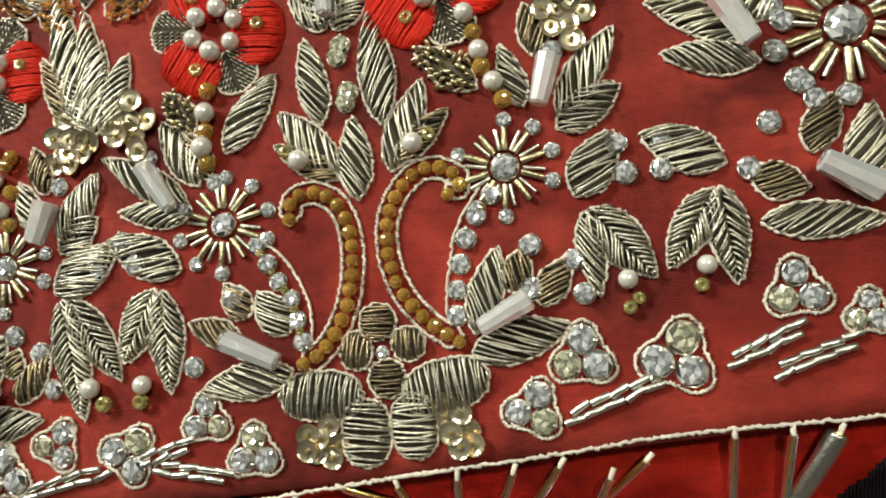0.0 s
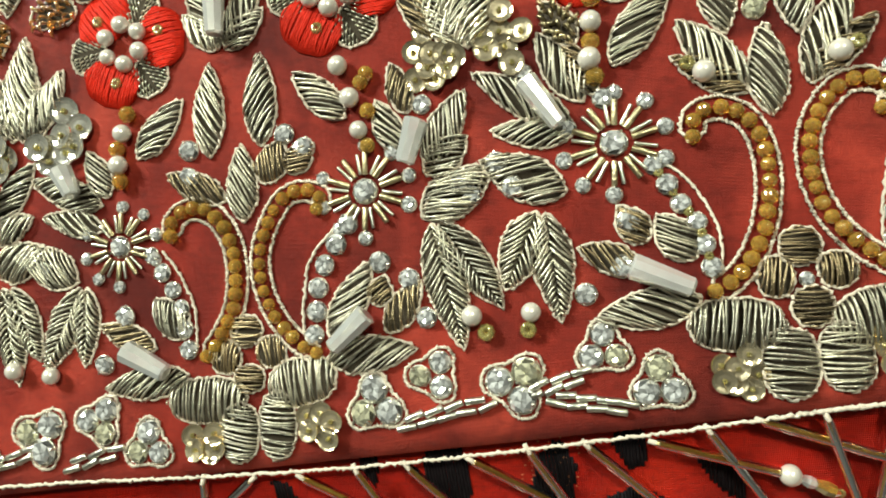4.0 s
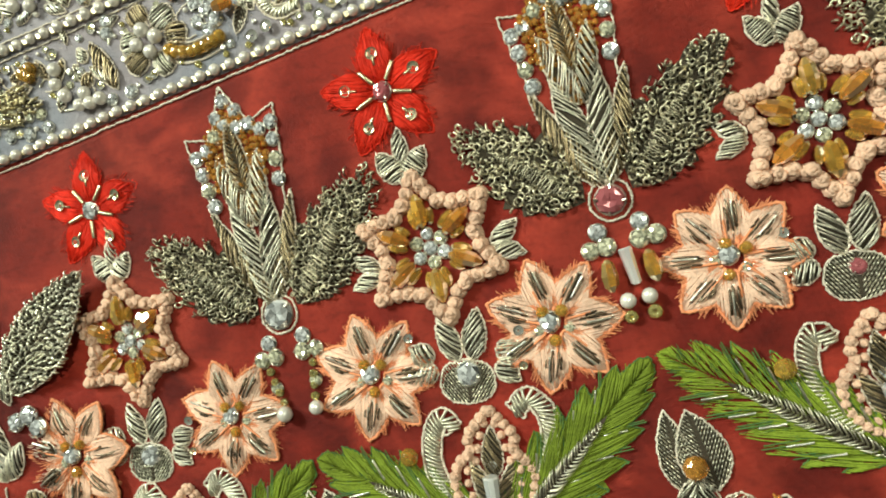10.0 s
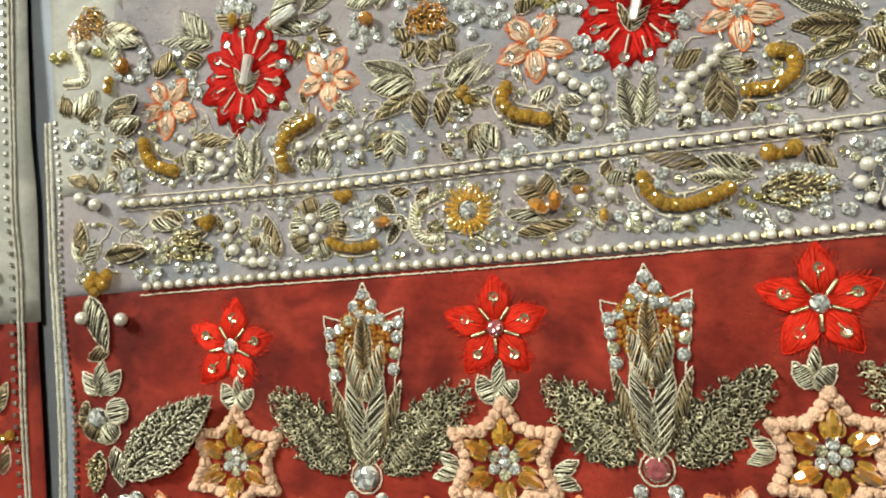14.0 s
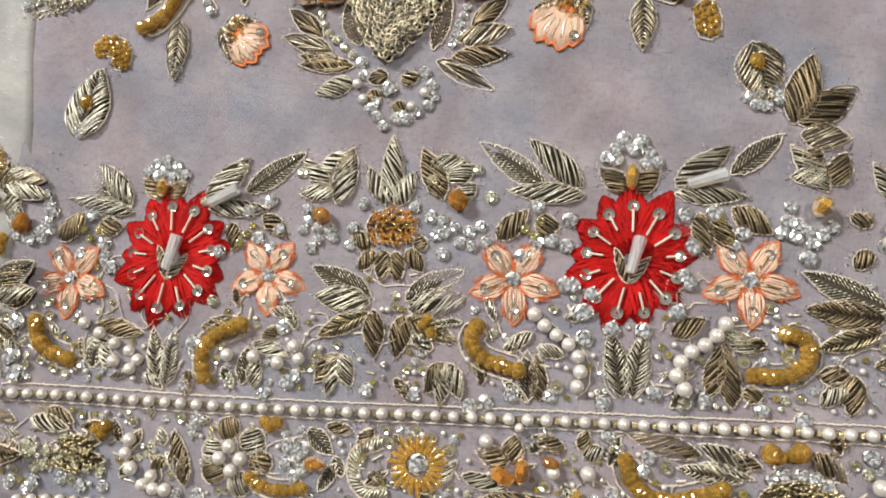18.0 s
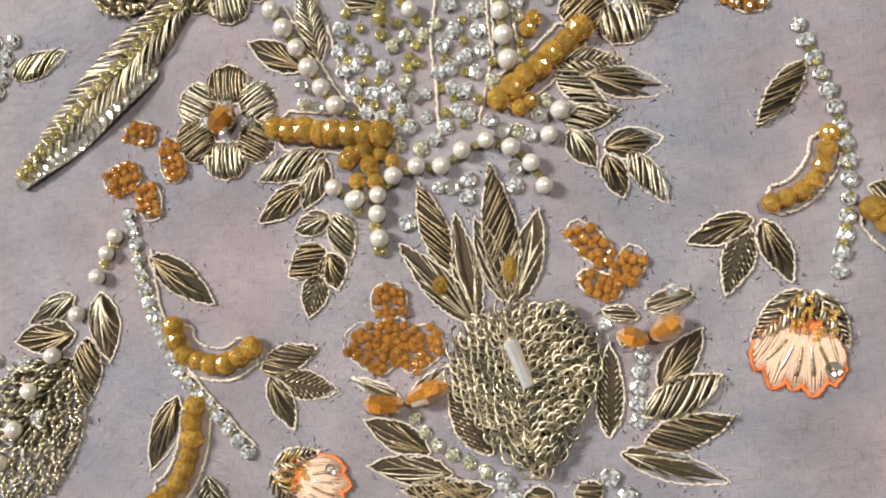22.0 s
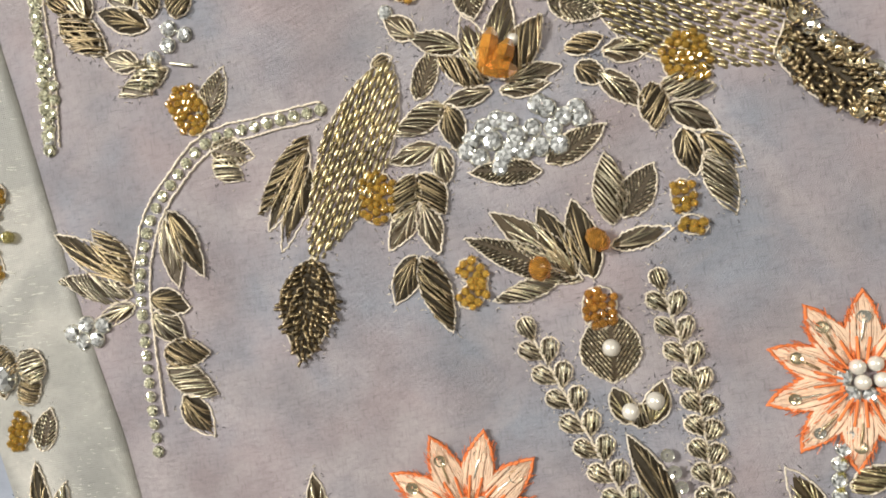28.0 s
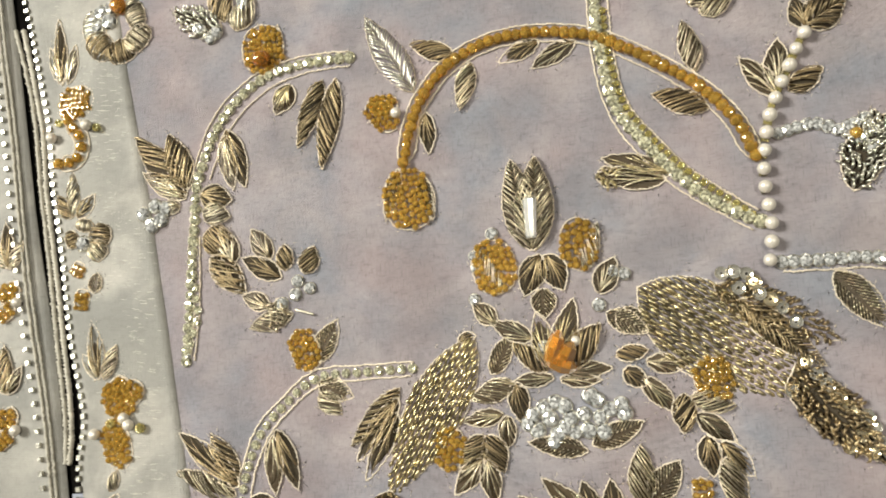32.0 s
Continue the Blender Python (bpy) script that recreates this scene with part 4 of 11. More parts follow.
def satin_flower(x, y, R, turn, squash=1.0):
    """Three scarlet satin petals between three ridged gold ones, with a ring of pearls."""
    m = motif("pearl_flower", "scarlet satin and ridged gold flower with ring of pearls", "flower", x, y, "pearl flowers along the red panel")
    R *= 0.92
    for k in range(6):
        a = turn + 60 * k
        x0, y0 = polar(x, y, R * 0.20, a)
        if k % 2 == 0:
            x1, y1 = polar(x, y, R * 1.02, a)
            shaped(m, "petal", "round", x0, y0, x1, y1, R * 0.98, "satin", "red", None)
        else:
            x0, y0 = polar(x, y, R * 0.34, a)
            x1, y1 = polar(x, y, R * 0.98, a)
            shaped(m, "petal", "round", x0, y0, x1, y1, R * 0.66, "knit", "wire", "cord")
    for k in range(6):
        dots(m, "ball:pearl", R * 0.30, *polar(x, y, R * 0.32, turn + 60 * k + 28))
        if k % 2 == 0:
            dots(m, "bead:goldbead", R * 0.2, *polar(x, y, R * 0.62, turn + 60 * k + 10))
    return m


def star_flower(x, y, R, turn, stone="crystal"):
    """Five pointed scarlet petals, gold stitches between them, a sequin on each."""
    m = motif("star_flower", f"scarlet five-petal satin star with {'garnet' if stone == 'garnet' else 'clear'} stone", "flower", x, y, "red star flowers")
    for k in range(5):
        a = turn + 72 * k
        x0, y0 = polar(x, y, R * 0.12, a)
        x1, y1 = polar(x, y, R, a)
        shaped(m, "petal", "leaf", x0, y0, x1, y1, R * 0.56, "satin", "red", "red", rad=0.2)
        overlay(x0, y0, x1, y1, R * 0.70, 60, 24, ("red", "crimson", "red"), 0.55, "red", 16)
        dots(m, "sequin:sequin", R * 0.19, *polar(x, y, R * 0.58, a))
        rod(m, *polar(x, y, R * 0.55, a), *polar(x, y, R * 0.40, a), R * 0.05, "arc:gold", up=0.5)
        b = a + 36
        rod(m, *polar(x, y, R * 0.18, b), *polar(x, y, R * 0.46, b), R * 0.07, "rod:gold", up=0.3)
    dots(m, "stone:" + stone, R * 0.30, x, y)
    return m


def peach_flower(x, y, R, turn, n=7, stone="crystal"):
    """Pointed peach silk petals, each with a dark gold blade inside, and a heap of crystals."""
    m = motif("peach_flower", "peach silk flower with dark gold petal veins and crystals", "flower", x, y, "peach flowers on the red panel")
    R *= 0.95
    for k in range(n):
        a = turn + 360 / n * k
        x0, y0 = polar(x, y, R * 0.16, a)
        x1, y1 = polar(x, y, R, a)
        wide = R * (0.54, 0.60, 0.51, 0.57)[k % 4]
        shaped(m, "petal", "leaf", x0, y0, x1, y1, wide, "satin", "blush", "apricot", rad=0.42)
        overlay(x0, y0, x1, y1, wide * 1.1, 64, 16, ("blush", "apricot", "blush", "ivory"), edge="apricot", rim=46)
        bend = (-5, 4, 0, 6, -3)[k % 5]
        xa, ya = polar(x, y, R * 0.35, a + bend)
        xb, yb = polar(x, y, R * 0.84, a)
        shaped(m, "vein", "leaf", xa, ya, xb, yb, R * 0.24, "sparse", "umber", "silver", k % 2, up=0.5, rad=0.13)
        rod(m, *polar(x, y, R * 0.46, a - 5), *polar(x, y, R * 0.80, a - 2), 0.5, "rod:silver", "wire_stitch", up=1.15)
        rod(m, *polar(x, y, R * 0.20, a + 14), *polar(x, y, R * 0.55, a + 9), 0.5, "rod:apricot", "thread", up=0.7)
    for k in range(5):
        dots(m, "stone:olive" if k % 2 else "facet:amber", R * 0.18, *polar(x, y, R * 0.23, turn + 72 * k + 20))
    dots(m, "stone:" + stone, R * 0.32, *polar(x, y, R * 0.08, turn + 40))
    return m


def knot_star(x, y, R, turn, stone="crystal"):
    """A six-pointed star edged with peach knots, amber beads within, crystals at its heart."""
    m = motif("knot_star", "peach knotted six-point star with amber and crystal beads", "flower", x, y, "knotted stars on the red panel")
    for k in range(6):
        a = turn + 60 * k
        for s in (-1, 1):
            x0, y0 = polar(x, y, R * 0.98, a)
            x1, y1 = polar(x, y, R * 0.60, a + 30 * s)
            n = 4 if s < 0 else 3
            for i in range(n):
                f = i / 3.5 + (0.14 if s > 0 else 0)
                dots(m, "knot:knotpeach", R * 0.235, x0 + (x1 - x0) * f, y0 + (y1 - y0) * f)
        dots(m, "knot:knotpeach", R * 0.21, *polar(x, y, R * 0.66, a + 30))
        xa, ya = polar(x, y, R * 0.28, a)
        xb, yb = polar(x, y, R * 0.74, a)
        rod(m, xa, ya, xb, yb, R * 0.22, "tear:rust" if k % 3 else "tear:amber", "amber_bead", up=0.15)
        rod(m, *polar(x, y, R * 0.30, a + 20), *polar(x, y, R * 0.58, a + 13), R * 0.15, "tear:amber", "amber_bead")
        rod(m, *polar(x, y, R * 0.32, a - 19), *polar(x, y, R * 0.55, a - 14), R * 0.13, "tear:amber", "amber_bead")
        dots(m, "stone:olive" if k % 2 else "stone:" + stone, R * 0.19, *polar(x, y, R * 0.20, a))
    dots(m, "stone:" + stone, R * 0.20, x, y)
    return m


def peony(x, y, R, turn, n=13):
    """A large crimson flower: pointed satin petals, wires tipped with sequins, a glass tube and gold blades in its heart."""
    m = motif("crimson_flower", "large crimson satin flower with sequin-tipped gold wires", "flower", x, y, "crimson flowers in the lilac border")
    for k in range(n):
        a = turn + 360 / n * k
        s = 1.0 + 0.10 * math.cos(radians(2 * (a - 90)))
        x0, y0 = polar(x, y, R * 0.10, a)
        x1, y1 = polar(x, y, R * s, a)
        x1, y1 = polar(x, y, R * s * (1.06, 0.98, 1.02, 0.94)[k % 4], a + (2, -3, 0, 3, -2)[k % 5])
        # maroon cord and edge stitches paint the shade between petals
        shaped(m, "petal", "tongue", x0, y0, x1, y1, R * 0.47, "satin", "crimson", "maroon", rad=0.16)
        overlay(x0, y0, x1, y1, R * 0.46, 46, 12, ("crimson", "maroon", "red"), 0.7, edge="maroon")
        xt, yt = polar(x, y, R * 1.03 * s, a)
        rod(m, *polar(x, y, R * (0.40, 0.46, 0.36)[k % 3], a), *polar(x, y, R * 0.66 * s, a), 0.55, "rod:cord", up=1.25)
        dots(m, "sequin:clearsequin", R * 0.17, *polar(x, y, R * 0.70 * s, a))
    shaped(m, "blade", "leaf", x, y - R * 0.34, x - R * 0.26, y + R * 0.14, R * 0.15, "slant", "dark", "cord", up=0.6, rad=0.2)
    shaped(m, "blade", "leaf", x, y - R * 0.34, x + R * 0.24, y + R * 0.10, R * 0.15, "slant", "wire", "cord", up=0.6, rad=0.2)
    rod(m, x, y - R * 0.20, x + R * 0.06, y + R * 0.34, R * 0.19, "hex:moon", "glass_tube", up=0.8)
    return m


def sunflower(x, y, R, turn, n=10):
    """Orange-edged pale petals, each with a gold loop, round a heap of pearls and crystals."""
    m = motif("orange_flower", "pale peach flower edged in orange with pearl centre", "flower", x, y, "orange flowers on lilac")
    for k in range(n):
        a = turn + 360 / n * k
        x0, y0 = polar(x, y, R * 0.18, a)
        x1, y1 = polar(x, y, R, a)
        shaped(m, "petal", "leaf", x0, y0, x1, y1, R * 0.37, "satin", "pale", "orange", rad=0.38)
        overlay(x0, y0, x1, y1, R * 0.42, 46, 14, ("pale", "orange", "ivory", "ivory"), edge="orange", rim=24)
        for s in (-1, 1):
            rod(m, *polar(x, y, R * 0.20, a + s * 11), *polar(x, y, R * 0.5, a + s * 8), 0.5, "rod:orange", "thread", up=0.75)
        rod(m, *polar(x, y, R * 0.44, a + 3), *polar(x, y, R * 0.70, a), 0.55, "arc:dark" if k % 3 else "arc:silver", up=0.7)
        dots(m, "sequin:sequin" if k % 4 else "sequin:clearsequin", R * 0.14, *polar(x, y, R * 0.72, a))
    for k, (r, a) in enumerate(((0, 0), (0.16, 20), (0.17, 80), (0.16, 150), (0.17, 215), (0.18, 280), (0.22, 330))):
        dots(m, "ball:pearl" if k in (0, 1, 5, 6) else "stone:crystal", R * 0.20, *polar(x, y, R * r * 1.1, turn + a))
    return m


def peach_star(x, y, R, turn):
    """Five peach petals with a clear stone."""
    m = motif("peach_star", "peach five-petal silk star with clear centre stone", "flower", x, y, "peach stars in the lilac border")
    for k in range(5):
        a = turn + 72 * k
        x0, y0 = polar(x, y, R * 0.1, a)
        x1, y1 = polar(x, y, R, a)
        shaped(m, "petal", "leaf", x0, y0, x1, y1, R * 0.54, "satin", "pale", "orange", rad=0.26)
        overlay(x0, y0, x1, y1, R * 0.6, 40, 16, ("pale", "orange", "ivory", "ivory"), edge="orange", rim=30)
        rod(m, *polar(x, y, R * 0.32, a), *polar(x, y, R * 0.62, a), 0.6, "arc:silver" if k % 2 else "arc:dark", up=0.8)
        dots(m, "sequin:clearsequin", R * 0.22, *polar(x, y, R * 0.64, a))
    dots(m, "stone:crystal", R * 0.34, x, y)
    return m


def rosette(x, y, R, turn, n=6, heart="rust"):
    """A ridged metal-wire rosette with an amber stone and crystals."""
    m = motif("wire_rosette", "dark gold wire rosette with amber stone", "flower", x, y, "wire rosettes on lilac")
    for k in range(n):
        a = turn + 360 / n * k
        x0, y0 = polar(x, y, R * 0.30, a)
        x1, y1 = polar(x, y, R, a)
        shaped(m, "petal", "round", x0, y0, x1, y1, R * 0.74, "along", "dark" if k % 2 else "wire", "cord", k % 2)
    rod(m, *polar(x, y, R * 0.27, turn + 200), *polar(x, y, R * 0.29, turn + 20), R * 0.44, "tear:" + heart, "amber_stone", up=0.3)
    for k in range(4):
        dots(m, "stone:crystal", R * 0.28, *polar(x, y, R * 0.40, turn + 90 * k + 60))
    return m


def crystal_daisy(x, y, R, turn, n=10, stone=0.42):
    """A large stone with radiating gold tubes that end in small crystals."""
    m = motif("crystal_daisy", "large clear stone with gold ray beads and crystals", "flower", x, y, "crystal daisies by the hem")
    for k in range(n):
        a = turn + 360 / n * k
        rod(m, *polar(x, y, R * 0.30, a), *polar(x, y, R * 0.72, a), R * 0.11, "rod:gold", "ray_bead", up=0.1)
        rod(m, *polar(x, y, R * 0.32, a + 16), *polar(x, y, R * 0.70, a + 13), R * 0.07, "rod:silver", "wire_stitch", up=0.1)
        if k % 5 != 3:
            dots(m, "stone:crystal", R * 0.28, *polar(x, y, R * 0.86, a))
    dots(m, "stone:crystal", R * stone * 1.15, x, y)
    return m


def three_stones(x, y, R, turn):
    """Three foiled stones in a trefoil of cream cord."""
    m = motif("stone_trefoil", "three yellowish crystals ringed with cream cord", "trefoil", x, y, "stone trefoils along the hem")
    pts = []
    for k in range(19):
        a = turn + 20 * k
        rr = R * (0.88 + 0.20 * math.cos(radians(3 * (a - turn))))
        pts += polar(x, y, rr, a)
    cord(m, 0.3, *pts)
    for k in range(3):
        px, py = polar(x, y, R * 0.50, turn + 120 * k)
        dots(m, ("stone:olive", "stone:crystal", "stone:crystal")[(k + int(x)) % 3], R * 0.86, px, py)
    return m


def green_leaf(m, x0, y0, x1, y1, w, side=1):
    """A serrated leaf of green silk with a knitted gold rib and silver stitches."""
    shaped(m, "leaf", "serrated", x0, y0, x1, y1, w, "satinvee", "green", "darkgreen", rad=0.2)
    overlay(x0, y0, x1, y1, w * 0.94, 460, 32, ("green", "darkgreen", "green", "limegreen"), 0.7)
    L = math.hypot(x1 - x0, y1 - y0)
    ux, uy = (x1 - x0) / L, (y1 - y0) / L
    shaped(m, "rib", "leaf", x0 + ux * L * 0.04, y0 + uy * L * 0.04, x0 + ux * L * 0.70, y0 + uy * L * 0.70, w * 0.23, "vee", "wire", None, up=0.75)
    for i in range(5):
        for s in (-1, 1):
            f = 0.14 + 0.12 * i + (0.05 if s > 0 else 0)
            off = w * 0.10 * s * (1 + 0.3 * (i % 2)) * (1 - 0.08 * i)
            xa, ya = x0 + ux * L * f - uy * off * 1.6, y0 + uy * L * f + ux * off * 1.6
            ln = w * 0.27
            dx, dy = ux * 0.80 - uy * 0.6 * s, uy * 0.80 + ux * 0.6 * s
            rod(m, xa, ya, xa + dx * ln, ya + dy * ln, 0.55, "rod:silver", "silver_stitch", up=0.8)
            for q in (0.35, 0.75):
                xb, yb = xa + ux * L * 0.05 - uy * off * q, ya + uy * L * 0.05 + ux * off * q
                rod(m, xb, yb, xb + dx * ln * 1.3, yb + dy * ln * 1.3, 0.3, "rod:darkgreen", "thread", up=0.72)


def fringe(x0, y0, x1, y1, x2, y2, d=1.6, kind="rod:bugle"):
    """A hanging strand at the hem: a long glass bugle from the hem down to a pearl, a clear drop and an amber drop."""
    m = motif("fringe_strand", "gold glass bugle strand with pearl and amber drop", "bead fringe", x0, y0, "bead fringe along the hem")
    L = math.hypot(x1 - x0, y1 - y0)
    ux, uy = (x1 - x0) / L, (y1 - y0) / L
    low = max(silk_height(x1, y1) + 1.5, -11.4)
    a = math.degrees(math.atan2(uy, ux))
    slope = math.degrees(math.atan2(-low, L - 1.5))
    put("bugle_bead", mesh_of(kind), m, x0, y0, a, math.hypot(L - 1.5, low), d, d, -d * 0.5, slope)
    put("gold_lining", mesh_of("rod:lining"), m, x0, y0, a, math.hypot(L - 1.5, low), d * 0.7, d * 0.7, -d * 0.35, slope)
    rod(m, x0 - ux * 0.9, y0 - uy * 0.9, x0 + ux * 0.9, y0 + uy * 0.9, 0.8, "rod:cord", "thread", -0.3)
    put("pearl", mesh_of("ball:pearl"), m, x1, y1, 0, 3.3, up=low - 1.5)
    a2 = math.degrees(math.atan2(y2 - y1, x2 - x1))
    low2 = silk_height((x1 + x2) / 2, (y1 + y2) / 2) + 0.2
    put("drop_bead", mesh_of("tear:moon"), m, *polar(x1, y1, 1.4, a2), a2, 2.9, 1.9, 1.9, low2 + 0.5)
    put("amber_drop", mesh_of("tear:amber"), m, *polar(x1, y1, 3.4, a2), a2, 4.2, 2.2, 2.2, low2)
    put("end_bead", mesh_of("bead:goldbead"), m, *polar(x1, y1, 7.8, a2), a2, 1.4, up=low2)
    return m


def curl(m, d, n, *points, kind="facet:amber"):
    """A hook of beads between two couched cords."""
    rough = along(points, 12)
    n = max(n, int(sum(math.hypot(q[0] - p[0], q[1] - p[1]) for p, q in zip(rough, rough[1:])) / (d * 0.97)))
    row(m, kind, d, n, *points)
    line = along(points, max(9, len(points) * 2))
    for s in (-1, 1):
        side = []
        for i, (x, y, a) in enumerate(line):
            off = d * 0.80 * (0.5 if i in (0, len(line) - 1) else 1)
            side += [x - s * off * math.sin(radians(a)), y + s * off * math.cos(radians(a))]
        cord(m, 0.28, *side)


def coil(m, w, n, *points, mat="wire"):
    """A curled rope of wire stitches laid across a line."""
    rough = along(points, 12)
    n = max(6, int(sum(math.hypot(q[0] - p[0], q[1] - p[1]) for p, q in zip(rough, rough[1:])) / 0.85))
    line = along(points, n)
    for i, (x, y, a) in enumerate(line):
        ww = w * (0.72 if i in (0, n - 1) else 1)
        b = a + 62
        x0, y0 = x - ww / 2 * math.cos(radians(b)), y - ww / 2 * math.sin(radians(b))
        put("wire_stitch", mesh_of("arc:" + mat), m, x0, y0, b, ww, 0.9, 1.1)
    side = []
    for i, (x, y, a) in enumerate(line):
        side += [x - w * 0.52 * math.sin(radians(a)), y + w * 0.52 * math.cos(radians(a))]
    for i, (x, y, a) in reversed(list(enumerate(line))):
        side += [x + w * 0.52 * math.sin(radians(a)), y - w * 0.52 * math.cos(radians(a))]
    cord(m, 0.28, *side)


def bars(x0, y0, x1, y1, n=8):
    """Short silver bugles laid in steps."""
    m = motif("bugle_steps", "short silver bugles laid in slanting steps", "bead trim", x0, y0, "silver bugle steps along the hem")
    for i in range(n):
        f = i / (n - 1)
        x, y = x0 + (x1 - x0) * f, y0 + (y1 - y0) * f
        a = math.atan2(y1 - y0, x1 - x0) + random.uniform(-0.12, 0.25)
        o = 0.7 if i % 2 else -0.7
        x, y = x - o * math.sin(a), y + o * math.cos(a)
        rod(m, x - 1.5 * math.cos(a), y - 1.5 * math.sin(a), x + 1.6 * math.cos(a), y + 1.6 * math.sin(a), 1.1, "rod:silver", "bugle")


def local(x, y, size, turn):
    """Places from a motif's own plan, which is 100 units high with its foot at (0, 0)."""
    c, s = math.cos(radians(turn - 90)), math.sin(radians(turn - 90))
    k = size / 100

    def to(*uv):
        out = []
        for u, v in zip(uv[::2], uv[1::2]):
            out += [x + k * (u * c - v * s), y + k * (u * s + v * c)]
        return out
    to.k = k
    return to


def lotus(x, y, size, turn, squeeze=1.0):
    """A lotus of peach knots with dark blades, a glass tube and two curled wire horns."""
    m = motif("lotus_bud", "peach knotted lotus with frosted tube and curled wire horns", "lotus motif", x, y, "lotus buds among green leaves")
    p = local(x, y, size, turn)
    k = p.k
    for s in (-1, 1):
        side = (4, 1, 20, 6, 31, 18, 36, 34, 34, 48, 26, 58, 19, 62, 21, 76, 12, 88, 2, 99)
        for x1, y1, a in along(side, 17):
            dots(m, "knot:knotpeach", 11 * k, *p(x1 * s, y1))
        for x1, y1, a in along((10, 5, 26, 22, 29, 44, 18, 56, 13, 74, 6, 88), 9):
            dots(m, "knot:knotpeach", 8.4 * k, *p(x1 * s * 0.84, y1))
        leaf(m, *p(3 * s, 10), *p(20 * s, 55), 15 * k, "slant", "dark")
    leaf(m, *p(0, 38), *p(0, 84), 18 * k, "slant", "dark")
    rod(m, *p(0, 8), *p(-2, 44), 15 * k, "hex:moon", "glass_tube", up=0.9)
    dots(m, "stone:crystal", 9 * k, *p(-1, 50))
    coil(m, 17 * k, 13, *p(-30, 8, -46, 28, -55, 55, -52, 82, -42, 95, -33, 84))
    coil(m, 17 * k, 13, *p(34, 34, 46, 50, 54, 74, 50, 98, 36, 110, 24, 98))
    for u, v, w in ((-14, -44, 18), (32, -30, 18), (6, -34, 14)):
        leaf(m, *p(0, -2), *p(u, v), w * k, "slant", "wire")
    return m


def bud3(x, y, size, turn):
    """Three wire leaves round an amber stone."""
    m = motif("leaf_bud", "three wire leaves around an amber stone", "leaf motif", x, y, "leaf buds among green leaves")
    p = local(x, y, size, turn)
    k = p.k
    leaf(m, *p(-8, 42), *p(-18, 100), 22 * k, "knit", "wire")
    leaf(m, *p(14, 44), *p(-2, 100), 34 * k, "knit", "wire")
    leaf(m, *p(0, 54), *p(2, 0), 30 * k, "vee", "wire")
    dots(m, "facet:rust", 17 * k, *p(0, 62))
    return m


def tulip(x, y, size, turn, top=True):
    """A fan of wire leaves round a frosted tube."""
    m = motif("leaf_tulip", "fan of gold wire leaves around a frosted tube", "leaf motif", x, y, "leaf fans with tubes")
    p = local(x, y, size, turn)
    k = p.k
    for s in (-1, 1):
        leaf(m, *p(2 * s, 4), *p(34 * s, 64), 24 * k, "slant", "wire")
        leaf(m, *p(3 * s, 0), *p(36 * s, 32), 22 * k, "slant", "wire")
    if top:
        leaf(m, *p(-2, 52), *p(-6, 102), 24 * k, "slant", "dark")
        leaf(m, *p(8, 50), *p(14, 96), 20 * k, "slant", "wire")
    rod(m, *p(0, 8), *p(-2, 52), 20 * k, "hex:moon", "glass_tube", up=0.9)
    dots(m, "bead:goldbead", 9 * k, *p(-3, 57))
    return m


